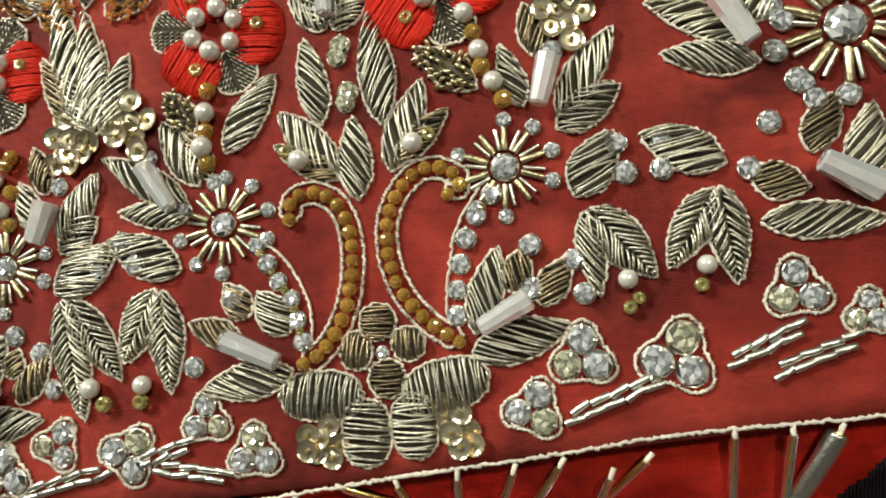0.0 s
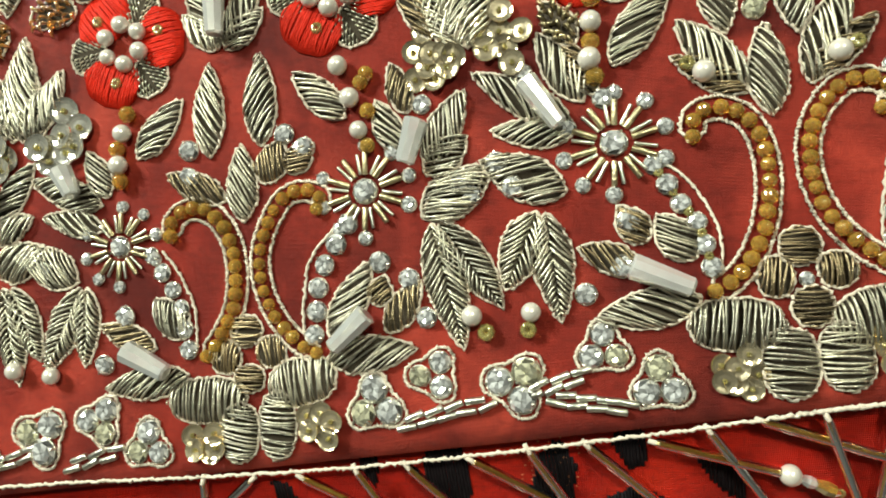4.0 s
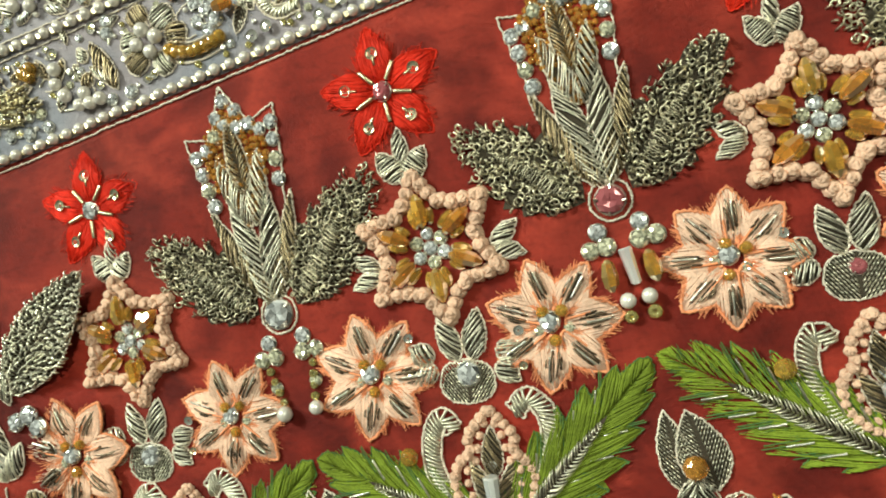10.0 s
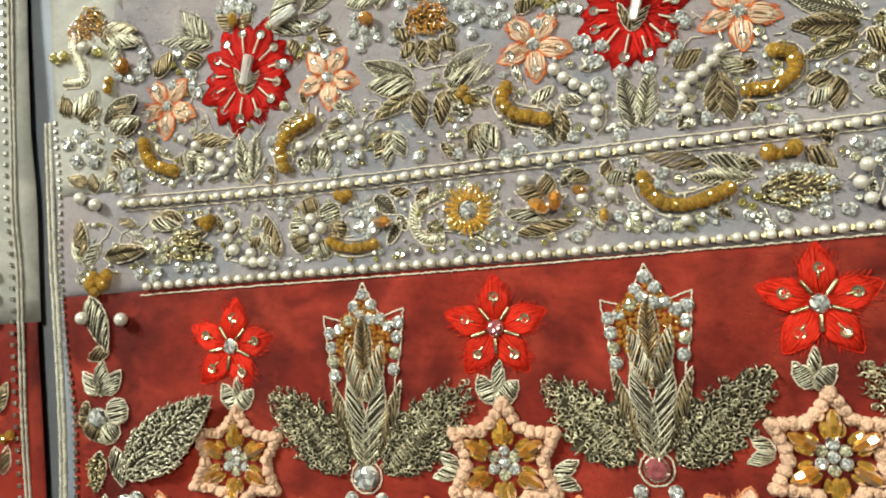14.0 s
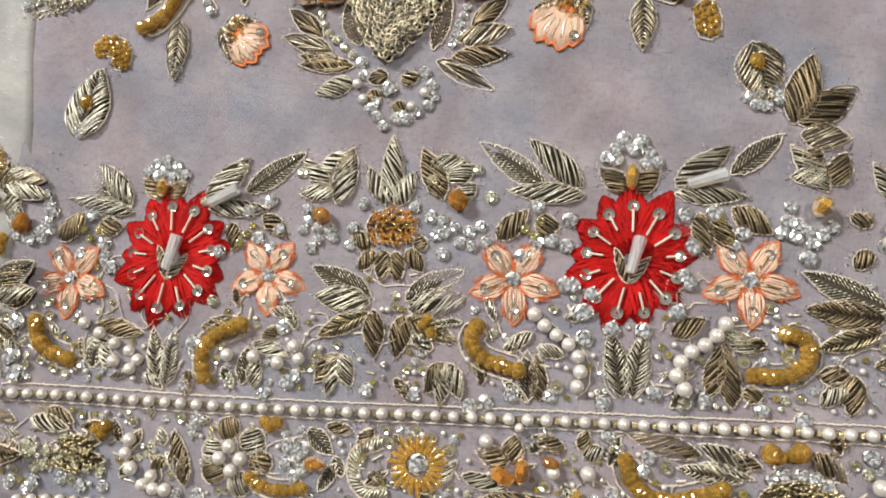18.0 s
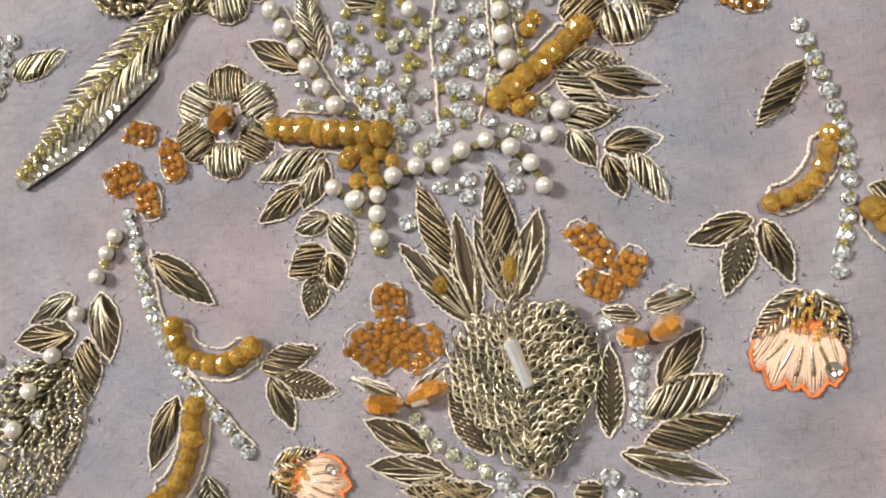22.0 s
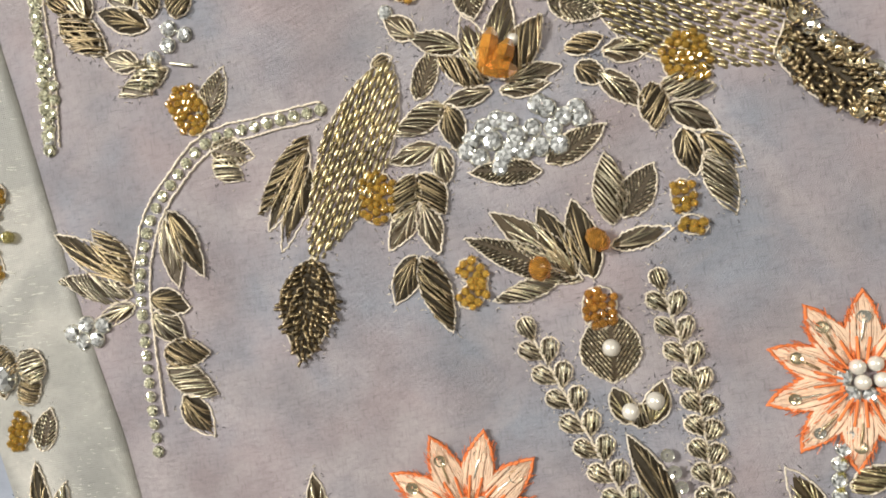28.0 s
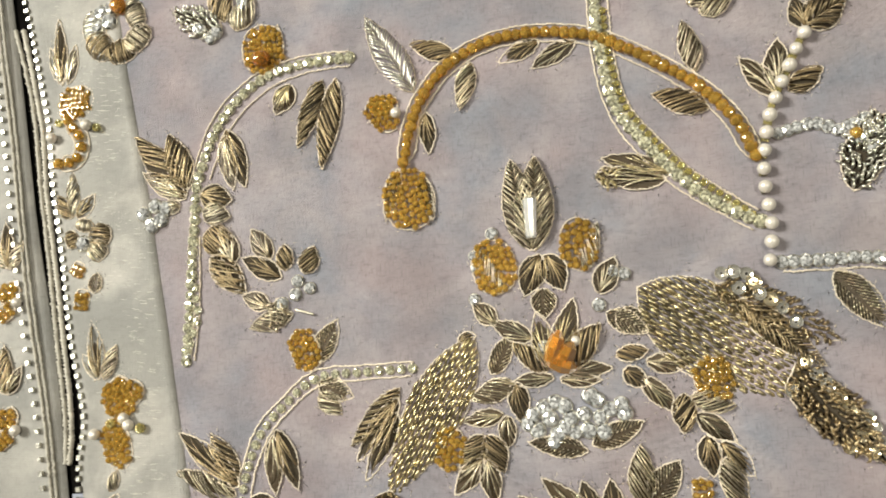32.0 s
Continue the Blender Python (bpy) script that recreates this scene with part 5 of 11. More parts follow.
def plume(x, y, size, turn, stone="crystal"):
    """A tall plume: a crowned spear of knitted wire and sequins between two rough feathers, over a stone with drops."""
    m = motif("plume", f"tall gold plume with sequin crown over {'garnet' if stone == 'garnet' else 'clear'} stone", "plume motif", x, y, "plumes on the red panel")
    p = local(x, y, size, turn)
    k = p.k
    for s, u, v in ((-1, -59, 48), (1, 61, 53)):
        shaped(m, "leaf", "serrated", *p(10 * s, 2), *p(u, v), 36 * k, "loops", "tarnish", None)
        shaped(m, "rib", "leaf", *p(13 * s, 4), *p(u * 0.75, v * 0.74), 10 * k, "across", "tarnish", None, up=0.7)
        leaf(m, *p(2 * s, 6), *p(19 * s, 44), 11 * k, "slant", "dark", cord=None)
    shaped(m, "heart", "drop", *p(-1, 40), *p(-1, 100), 34 * k, "beads", "rust", None)
    for s in (-1, 1):
        shaped(m, "leaf", "leaf", *p(1 * s, 5), *p(10 * s, 58), 13 * k, "slant", "wire", "cord", int(s < 0), 0.3)
        shaped(m, "leaf", "leaf", *p(5 * s, 8), *p(21 * s, 54), 9 * k, "slant", "dark", "cord", int(s > 0), 0.1)
        shaped(m, "petal", "leaf", *p(1 * s, 42), *p(11 * s, 76), 11 * k, "slant", "wire", "cord", int(s > 0), 0.6)
    shaped(m, "petal", "leaf", *p(0, 56), *p(-1, 93), 11 * k, "vee", "dark", "cord", 0, 0.6)
    line = (-18, 50, -22, 70, -25, 90, -11, 86, -1, 109, 10, 89, 23, 94, 21, 70, 17, 50)
    for i in range(0, len(line) - 2, 2):
        cord(m, 0.3, *p(*line[i : i + 4]))
    for u, v in ((-18, 56), (-19, 64), (-20, 72), (-21, 80), (-15, 82), (-9, 87), (-6, 95), (-1, 102), (4, 96), (9, 88), (14, 84), (20, 86), (19, 78), (18, 69), (17, 60), (3, 88), (-3, 91)):
        dots(m, "stone:crystal" if (u + v) % 3 else "stone:olive", 7.4 * k, *p(u, v))
    dots(m, "stone:" + stone, 14 * k, *p(0, 0))
    ring = []
    for i in range(13):
        ring += polar(*p(0, 0), 9 * k, 30 * i)
    cord(m, 0.3, *ring)
    for s in (-1, 1):
        for u, v in ((9, -12), (14, -19), (7, -19)):
            dots(m, "stone:olive" if v < -15 else "stone:crystal", 8 * k, *p(u * s, v))
        if stone == "garnet":
            rod(m, *p(8.5 * s, -24), *p(9.5 * s, -38), 7.5 * k, "tear:amber", "amber_drop", up=0.1)
            dots(m, "ball:pearl", 8 * k, *p(4.5 * s, -43))
            dots(m, "bead:goldbead", 6 * k, *p(5 * s, -50))
        else:
            row(m, "bead:goldbead", 4 * k, 4, *p(11 * s, -25), *p(8 * s, -40))
            dots(m, "ball:pearl", 8 * k, *p(8 * s, -45))
            dots(m, "stone:olive", 6 * k, *p(10 * s, -33))
    if stone == "garnet":
        rod(m, *p(1, -37), *p(0, -21), 6 * k, "hex:moon", "glass_tube", up=0.2)
    return m


def eared_bud(x, y, size, turn, clear=True):
    """A knitted round bud with two leaf ears and stone-tipped side leaves."""
    m = motif("eared_bud", "knitted gold bud with leaf ears and side leaves", "bud motif", x, y, "eared buds on the red panel")
    p = local(x, y, size, turn)
    k = p.k
    shaped(m, "belly", "round", *p(0, 0), *p(0, 50), 62 * k, "knit", "wire", "cord")
    leaf(m, *p(-8, 48), *p(-26, 98), 24 * k, "slant", "wire")
    leaf(m, *p(8, 48), *p(18, 104), 26 * k, "slant", "wire")
    for s in (-1, 1):
        leaf(m, *p(34 * s, 44), *p(58 * s, 24), 22 * k, "slant", "wire")
        leaf(m, *p(36 * s, 50), *p(62 * s, 66), 24 * k, "slant", "wire")
        dots(m, "sequin:clearsequin", 11 * k, *p(62 * s, 78))
        dots(m, "sequin:sequin", 10 * k, *p(64 * s, 40))
    dots(m, "stone:crystal" if clear else "stone:garnet", 28 * k if clear else 18 * k, *p(2, 34), )
    return m


def heart_leaf(x, y, size, turn):
    m = motif("heart_leaf", "small three-part gold wire leaf", "leaf motif", x, y, "heart leaves under the red stars")
    p = local(x, y, size, turn)
    k = p.k
    leaf(m, *p(-3, 0), *p(-46, 60), 44 * k, "across", "wire")
    leaf(m, *p(3, 0), *p(46, 60), 44 * k, "across", "wire")
    leaf(m, *p(0, 30), *p(0, 100), 28 * k, "slant", "wire")
    return m


def twin_leaf(x, y, size, turn):
    m = motif("twin_leaf", "pair of small gold wire leaves", "leaf motif", x, y, "twin leaves beside the knotted stars")
    p = local(x, y, size, turn)
    k = p.k
    leaf(m, *p(0, 0), *p(-40, 82), 44 * k, "slant", "wire")
    leaf(m, *p(0, 0), *p(44, 74), 44 * k, "slant", "wire")
    return m


def sequin_heap(m, d, *xy, kind="sequin:sequin"):
    """Sequins sewn over one another like scales."""
    for i, (x, y) in enumerate(zip(xy[::2], xy[1::2])):
        put("sequin", mesh_of(kind), m, x, y, 40 * i, d * 1.35, d * 1.35, d, 0.25 + 0.30 * (i % 3), 14 - 7 * (i % 4))
        put("bead", mesh_of("bead:goldbead"), m, x, y, 0, d * 0.3, up=0.4 + 0.30 * (i % 3))


def ladder(m, x0, y0, x1, y1, n, w):
    """A stem with pairs of looped drops of wire edged with cord."""
    L = math.hypot(x1 - x0, y1 - y0)
    a = math.degrees(math.atan2(y1 - y0, x1 - x0))
    cord(m, 0.3, x0, y0, (x0 + x1) / 2, (y0 + y1) / 2, x1, y1, name="stem")
    step = L / n
    for i in range(n):
        for s in (-1, 1):
            f = (i + (0.25 if s > 0 else 0)) / n
            x, y = x0 + (x1 - x0) * f, y0 + (y1 - y0) * f
            xt, yt = polar(x, y, step * 1.08, a + 34 * s)
            shaped(m, "leaflet", "drop", x, y, xt, yt, w * 0.36, "along", "wire", "cord", i % 2, rad=0.34)
            xs, ys = polar(x, y, step * 0.75, a + 34 * s)
            dots(m, "bead:silver", w * 0.16, xs, ys)
    xt, yt = polar(x1, y1, step * 1.0, a)
    shaped(m, "leaflet", "drop", x1, y1, xt, yt, w * 0.38, "along", "wire", "cord", 0, rad=0.34)


def feather(m, x0, y0, x1, y1, w, side=-1):
    """A long feather: slanting wires each side of a gold bead rib, sequins down one edge."""
    w *= 1.25
    shaped(m, "vane", "spear", x0, y0, x1, y1, w, "vee", "wire", None)
    L = math.hypot(x1 - x0, y1 - y0)
    ux, uy = (x1 - x0) / L, (y1 - y0) / L
    for o in (-0.5, 0.5):
        row_up(m, "bead:goldbead", 1.6, int(L / 2.1), x0 - uy * o, y0 + ux * o, x0 + (x1 - x0) * 0.93 - uy * o, y0 + (y1 - y0) * 0.93 + ux * o, up=1.0)
    for i in range(int(L / 2.6)):
        f = 0.30 + 0.68 * i / int(L / 2.6)
        o = w * 0.46 * side * (math.sin(math.pi * min(1, 0.12 + 0.88 * f)) ** 0.9)
        put("sequin", mesh_of("sequin:clearsequin"), m, x0 + (x1 - x0) * f - uy * o, y0 + (y1 - y0) * f + ux * o, 30 * i, 4.0, up=0.4, lean=9)


def row_up(m, kind, d, n, *points, up=0.0):
    for x, y, a in along(points, n):
        put("bead", mesh_of(kind), m, x, y, a, d, d, d, up)


def shell(x, y, size, turn):
    """A small shell flower: pale petals edged with orange, amber heart and a wire leaf at its back."""
    m = motif("shell_flower", "small peach shell flower edged in orange with amber", "flower", x, y, "shell flowers on lilac")
    p = local(x, y, size, turn)
    k = p.k
    for i, a in enumerate((-36, -18, 0, 18, 36)):
        c, s = math.cos(radians(90 + a)), math.sin(radians(90 + a))
        shaped(m, "petal", "petal", *p(20 * c, 16 + 6 * s), *p(62 * c, 24 + (66 + 6 * (i % 2)) * s), 32 * k, "satin", "pale", "orange", rad=0.36)
        rod(m, *p(24 * c, 22 + 24 * s), *p(50 * c, 22 + 54 * s), 0.55, "arc:silver" if i % 2 else "arc:dark", up=0.7)
    dots(m, "sequin:clearsequin", 15 * k, *p(-30, 62))
    leaf(m, *p(0, 40), *p(-6, 0), 40 * k, "chips", "amber", "round")
    leaf(m, *p(-4, -8), *p(-40, 36), 24 * k, "vee", "wire")
    leaf(m, *p(6, -8), *p(42, 48), 26 * k, "vee", "wire")
    return m


def sac(m, x0, y0, x1, y1, w, mat="rust"):
    """An oval packed with faceted beads and ringed with cord."""
    return shaped(m, "bead_pod", "round", x0, y0, x1, y1, w, "beads", mat, "cord", 0)



# red panel by the hem: curls, leaf fans and crystals
three_stones(-53.3, -15.1, 4.3, 94)
three_stones(-79.1, -19.8, 4.4, 64)
three_stones(-88.4, -24.7, 4.9, 97)
three_stones(-66.3, -20.8, 5.1, 53)
three_stones(-45.2, -20.0, 4.6, 94)
three_stones(-2.1, -12.6, 4.6, 72)
three_stones(5.1, -4.8, 5.0, 90)
three_stones(-127.8, -33.1, 4.5, 92)
three_stones(-137.1, -29.5, 4.6, 59)
three_stones(-148.5, -32.6, 5.4, 48)
three_stones(-161.6, -36.0, 5.2, 93)
bars(-83.4, -27.4, -70.9, -23.7, 9)
bars(-64.0, -21.8, -56.4, -19.2, 6)
bars(-60.2, -22.7, -49.9, -23.7, 8)
bars(-142.2, -37.1, -133.6, -34.5, 6)
bars(-157.9, -38.5, -150.1, -35.4, 6)
three_stones(18.5, -4.8, 5.7, 74)
three_stones(35.2, 4.8, 4.7, 96)
three_stones(44.4, 1.5, 3.5, 86)
bars(3.6, -13.4, 16.2, -7.8, 10)
bars(26.4, -5.0, 34.9, -0.8, 8)
bars(32.4, -6.5, 42.2, -2.3, 8)
crystal_daisy(-6.0, 23.8, 8.8, 19)
crystal_daisy(-51.6, 15.8, 9.1, 18)
crystal_daisy(43.7, 43.4, 12.2, 18)
m = motif("curl_pair", "pair of amber bead curls edged with cream cord", "bead curl", -40.3, 16.4, "amber curls along the hem")
curl(m, 2.2, 17, -40.3, 16.4, -39.9, 19.6, -36.6, 20.7, -33.1, 19.2, -30.9, 15.8, -29.9, 10.8, -30.3, 4.6, -32.0, -0.7, -34.7, -4.6, -37.4, -6.4)
curl(m, 2.1, 18, -14.7, 19.8, -12.9, 21.8, -15.6, 23.9, -19.2, 23.8, -22.5, 20.7, -24.4, 15.6, -24.0, 9.8, -21.7, 4.5, -17.7, 0.2, -13.0, -2.8)
m = motif("crystal_chain", "curved chain of clear crystals edged with cord", "crystal trim", -45.9, 12.4, "crystal chains beside the curls")
row(m, "stone:crystal", 3.1, 6, -45.9, 12.4, -44.4, 10.1, -42.2, 6.7, -39.8, 3.8, -38.7, 0.4, -37.7, -2.9)
row(m, "bead:goldbead", 1.5, 5, -45.2, 11.2, -43.4, 8.5, -41.0, 5.3, -39.2, 2.1, -38.2, -1.3)
cord(m, 0.28, -47.4, 14.6, -41.1, 10.1, -37.2, 3.8, -36.4, -1.1, -37.5, -4.4)
m = motif("crystal_chain", "curved chain of clear crystals edged with cord", "crystal trim", -8.1, 19.7, "crystal chains beside the curls")
row(m, "stone:crystal", 3.2, 6, -8.1, 19.7, -10.9, 15.8, -12.5, 11.4, -13.2, 6.6, -13.6, 2.3, -13.4, 1.1)
row(m, "bead:goldbead", 1.5, 4, -9.6, 17.7, -11.9, 13.6, -12.9, 9.0, -13.4, 4.3)
cord(m, 0.28, -10.0, 21.0, -13.4, 14.9, -14.7, 8.0, -15.0, 1.1)
m = motif("leaf_spray", "upright spray of gold wire leaves with pearls", "leaf spray", -29.1, 19.3, "leaf sprays between the curls")
leaf(m, -29.1, 19.3, -30.4, 32.6, 5.3)
leaf(m, -32.7, 23.8, -42.2, 33.8, 5.8)
leaf(m, -35.4, 31.7, -38.8, 46.0, 4.9, "slant", "wire")
leaf(m, -25.3, 31.4, -27.7, 49.8, 5.7)
leaf(m, -24.1, 23.7, -19.2, 38.2, 5.7)
leaf(m, -23.2, 25.1, -15.3, 33.2, 4.2, "slant", "dark")
dots(m, "ball:pearl", 3.6, -38.8, 25.9, -20.3, 28.0)
dots(m, "bead:goldbead", 2.3, -41.1, 27.4, -17.8, 29.4)
dots(m, "stone:olive", 3.5, -32.6, 45.0, -31.1, 37.0)
leaf(m, -32.5, 22.8, -43.0, 28.4, 3.9, "slant", "dark")
m = motif("leaf_fan", "fan of gold wire leaves with frosted tube and sequins", "leaf spray", -57.9, 19.2, "leaf fans beside the daisies")
leaf(m, -57.9, 19.2, -72.9, 27.3, 5.2)
leaf(m, -57.8, 17.3, -70.0, 18.3, 4.3)
leaf(m, -56.1, 22.4, -63.1, 33.1, 5.3)
leaf(m, -54.4, 23.5, -59.0, 31.6, 4.3, "slant", "dark")
rod(m, -59.6, 18.3, -65.0, 25.6, 3.7, "hex:moon", "glass_tube", 0.9)
dots(m, "stone:crystal", 3.0, -65.4, 27.3, -58.6, 18.3)
sequin_heap(m, 3.1, -72.0, 35.6, -69.0, 37.3, -71.1, 31.2, -68.2, 31.5, -65.7, 33.9, -67.0, 28.8, -69.1, 34.0, -71.9, 33.2)
m = motif("pearl_sprig", "stem of pearls and amber beads", "bead stem", -55.1, 34.4, "pearl stems under the flowers")
dots(m, "ball:pearl", 3.8, -55.1, 34.4, -55.3, 28.6)
dots(m, "facet:amber", 3.0, -55.0, 38.2, -55.1, 31.4, -54.5, 26.0)
dots(m, "stone:crystal", 3.3, -53.3, 22.8)
m = motif("leaf_sprig", "gold wire leaf beside the pearl stem", "leaf", -52.0, 27.8, "single leaves by the stems")
leaf(m, -52.0, 27.8, -43.8, 40.3, 5.6)
m = motif("leaf_sprig", "small leaf filled with amber beads", "leaf", -57.4, 31.3, "single leaves by the stems")
leaf(m, -57.4, 31.3, -62.5, 38.3, 4.5, "chips", "gold")
m = motif("leaf_trio", "three upright gold wire leaves", "leaf spray", -78.2, 32.5, "leaf trios on red")
leaf(m, -78.2, 32.5, -84.2, 56.7, 5.8)
leaf(m, -80.1, 33.5, -86.1, 45.5, 4.1, "slant", "dark")
leaf(m, -76.9, 33.1, -75.2, 47.9, 5.1)
m = motif("leaf_fan", "fan of gold wire leaves with frosted tube and sequins", "leaf spray", -0.8, 32.7, "leaf fans beside the daisies")
rod(m, -0.8, 32.7, 1.0, 40.5, 4.0, "hex:moon", "glass_tube", 0.9)
leaf(m, 2.0, 31.7, 10.4, 45.0, 5.4)
leaf(m, 2.0, 29.5, 11.2, 36.0, 5.6)
leaf(m, -3.2, 33.3, -6.6, 43.1, 3.9)
leaf(m, -0.4, 40.9, -3.0, 49.8, 4.1, "slant", "dark")
sequin_heap(m, 2.9, 2.3, 48.7, 1.4, 45.8, 4.5, 43.3, 6.2, 48.2, 4.0, 46.1, -0.1, 48.7, 4.5, 50.2, 6.7, 51.1, 2.4, 51.7)
dots(m, "stone:crystal", 3.4, 1.3, 41.9)
m = motif("pearl_sprig", "stem of pearls and amber beads", "bead stem", -12.2, 48.6, "pearl stems under the flowers")
dots(m, "ball:pearl", 3.5, -12.2, 48.6, -9.9, 42.4, -7.7, 37.2)
dots(m, "facet:amber", 2.8, -10.8, 45.5, -9.5, 39.8, -6.2, 34.5)
m = motif("leaf_sprig", "small leaf filled with amber beads", "leaf", -10.2, 36.6, "single leaves by the stems")
leaf(m, -10.2, 36.6, -19.9, 43.6, 5.1, "chips", "gold")
m = motif("bell_pair", "drooping wire leaves holding a pearl", "leaf drop", 6.5, 17.1, "leaf drops with pearls")
leaf(m, 6.5, 17.1, 15.7, 7.0, 6.8, "vee")
leaf(m, 5.8, 16.7, 7.9, 4.4, 4.1)
dots(m, "ball:pearl", 3.3, 11.8, 6.4)
dots(m, "bead:goldbead", 2.1, 13.4, 3.7, 12.1, 2.3)
m = motif("bell_pair", "drooping wire leaves holding a pearl", "leaf drop", 24.5, 19.8, "leaf drops with pearls")
leaf(m, 24.5, 19.8, 18.0, 8.3, 5.6, "vee")
leaf(m, 25.3, 20.0, 27.3, 6.0, 5.5, "vee")
dots(m, "ball:pearl", 3.2, 22.9, 8.4)
dots(m, "bead:goldbead", 2.2, 22.2, 5.5)
m = motif("arched_leaf", "arched wire leaf with clear crystals", "leaf", 4.6, 18.9, "leaf arms above the drops")
leaf(m, 4.6, 18.9, 10.1, 28.7, 6.6)
dots(m, "stone:crystal", 3.4, 10.8, 26.9, 12.0, 22.4)
m = motif("arched_leaf", "arched wire leaf with clear crystals", "leaf", 26.4, 23.5, "leaf arms above the drops")
leaf(m, 26.4, 23.5, 14.6, 28.1, 6.4)
dots(m, "stone:crystal", 3.2, 17.2, 27.1, 17.2, 22.8)
m = motif("arched_leaf", "arched wire leaf with clear crystals", "leaf", -81.1, 4.7, "leaf arms above the drops")
leaf(m, -81.1, 4.7, -71.8, 12.6, 6.6)
dots(m, "stone:crystal", 3.6, -75.0, 10.4)
m = motif("arched_leaf", "arched wire leaf with clear crystals", "leaf", -58.7, 8.3, "leaf arms above the drops")
leaf(m, -58.7, 8.3, -71.7, 13.5, 6.7)
dots(m, "stone:crystal", 3.5, -69.5, 13.3, -67.0, 9.5)
m = motif("bell_pair", "drooping wire leaves holding a pearl", "leaf drop", -79.8, 3.8, "leaf drops with pearls")
leaf(m, -79.8, 3.8, -74.5, -15.2, 6.2, "vee")
leaf(m, -78.5, 4.0, -68.6, -8.7, 6.1, "vee")
dots(m, "ball:pearl", 3.8, -73.0, -10.5)
dots(m, "bead:goldbead", 2.7, -70.8, -13.0)
m = motif("bell_pair", "drooping wire leaves holding a pearl", "leaf drop", -63.3, 5.6, "leaf drops with pearls")
leaf(m, -63.3, 5.6, -67.7, -6.2, 6.5, "vee")
leaf(m, -61.8, 5.3, -59.5, -10.8, 5.9, "vee")
dots(m, "ball:pearl", 3.6, -64.0, -9.8)
dots(m, "bead:goldbead", 2.6, -64.4, -12.5)
m = motif("leaf_fan", "low fan of wire leaves with frosted tube and crystals", "leaf spray", -9.8, -0.8, "low fans at the curl feet")
rod(m, -9.8, -0.8, -2.4, 3.7, 3.7, "hex:moon", "glass_tube", 0.9)
leaf(m, -11.3, -4.7, 3.3, -0.2, 6.1)
leaf(m, -10.6, -1.7, -7.3, 11.2, 5.1)
leaf(m, -1.0, 2.7, 3.3, 9.6, 4.6, "slant", "dark")
leaf(m, -5.2, 4.4, -3.4, 11.3, 4.2, "slant", "dark")
dots(m, "stone:crystal", 3.4, -2.2, 5.1, 4.1, 9.4, 5.6, 4.4, -2.3, 11.7)
m = motif("leaf_fan", "low fan of wire leaves with frosted tube and crystals", "leaf spray", -40.7, -6.0, "low fans at the curl feet")
rod(m, -40.7, -6.0, -49.5, -2.7, 4.0, "hex:moon", "glass_tube", 0.9)
leaf(m, -39.1, -7.5, -54.0, -10.7, 5.6)
leaf(m, -40.1, -1.7, -45.4, 4.7, 5.6)
leaf(m, -47.8, -2.9, -56.8, -0.2, 4.4, "slant", "dark")
leaf(m, -47.0, 0.7, -51.0, 6.1, 4.6, "slant", "dark")
dots(m, "stone:crystal", 3.5, -55.8, -7.0, -50.5, -2.8, -49.5, 4.1)
m = motif("cross_flower", "four-petal cross of dark gold wire", "flower", -25.5, -2.6, "wire crosses above the bows")
leaf(m, -25.5, -2.6, -26.2, 2.8, 5.1, "across", "dark", "round")
leaf(m, -26.6, -4.3, -31.5, -4.3, 5.3, "across", "dark", "round")
leaf(m, -23.5, -3.4, -18.6, -2.7, 4.7, "across", "dark", "round")
leaf(m, -24.6, -5.5, -23.8, -11.1, 5.1, "across", "dark", "round")
dots(m, "stone:crystal", 2.3, -25.0, -4.5)
m = motif("wire_bow", "bow of ridged pale gold wire with sequins", "bow motif", -27.8, -11.0, "wire bows along the hem")
leaf(m, -27.8, -11.0, -40.8, -11.4, 7.0, "across", "wire", "round")
leaf(m, -27.6, -11.4, -27.1, -21.4, 7.0, "across", "wire", "round")
leaf(m, -21.9, -11.3, -9.1, -7.5, 7.2, "across", "wire", "round")
leaf(m, -20.8, -10.5, -19.3, -19.9, 6.5, "across", "wire", "round")
sequin_heap(m, 2.6, -36.7, -17.1, -34.9, -19.6, -33.1, -15.4, -31.7, -18.3, -34.5, -17.5, -36.4, -19.3, -32.6, -20.4)
sequin_heap(m, 2.7, -15.1, -13.7, -13.0, -13.3, -14.3, -16.2, -11.7, -15.7, -10.9, -17.8, -13.0, -18.2, -15.1, -12.1)
m = motif("leaf_fan", "fan of gold wire leaves with large frosted tube", "leaf spray", 31.9, 38.7, "leaf fans beside the daisies")
leaf(m, 31.9, 38.7, 18.0, 40.4, 5.1)
leaf(m, 31.3, 42.7, 16.0, 48.6, 5.2)
rod(m, 30.1, 40.5, 25.6, 48.2, 4.3, "hex:moon", "glass_tube", 0.9)
leaf(m, 31.8, 44.6, 31.4, 53.5, 5.0)
dots(m, "stone:crystal", 3.7, 35.2, 44.6, 33.9, 39.9, 36.8, 35.5, 39.1, 32.4)
m = motif("leaf_fan", "low fan of wire leaves with large frosted tube", "leaf spray", 38.3, 22.9, "low fans at the curl feet")
rod(m, 38.3, 22.9, 46.3, 18.4, 4.6, "hex:moon", "glass_tube", 0.9)
leaf(m, 30.7, 14.7, 47.5, 14.8, 5.1)
leaf(m, 44.6, 19.0, 46.7, 31.3, 5.6)
leaf(m, 29.7, 21.4, 37.5, 19.6, 5.3, "slant", "dark")
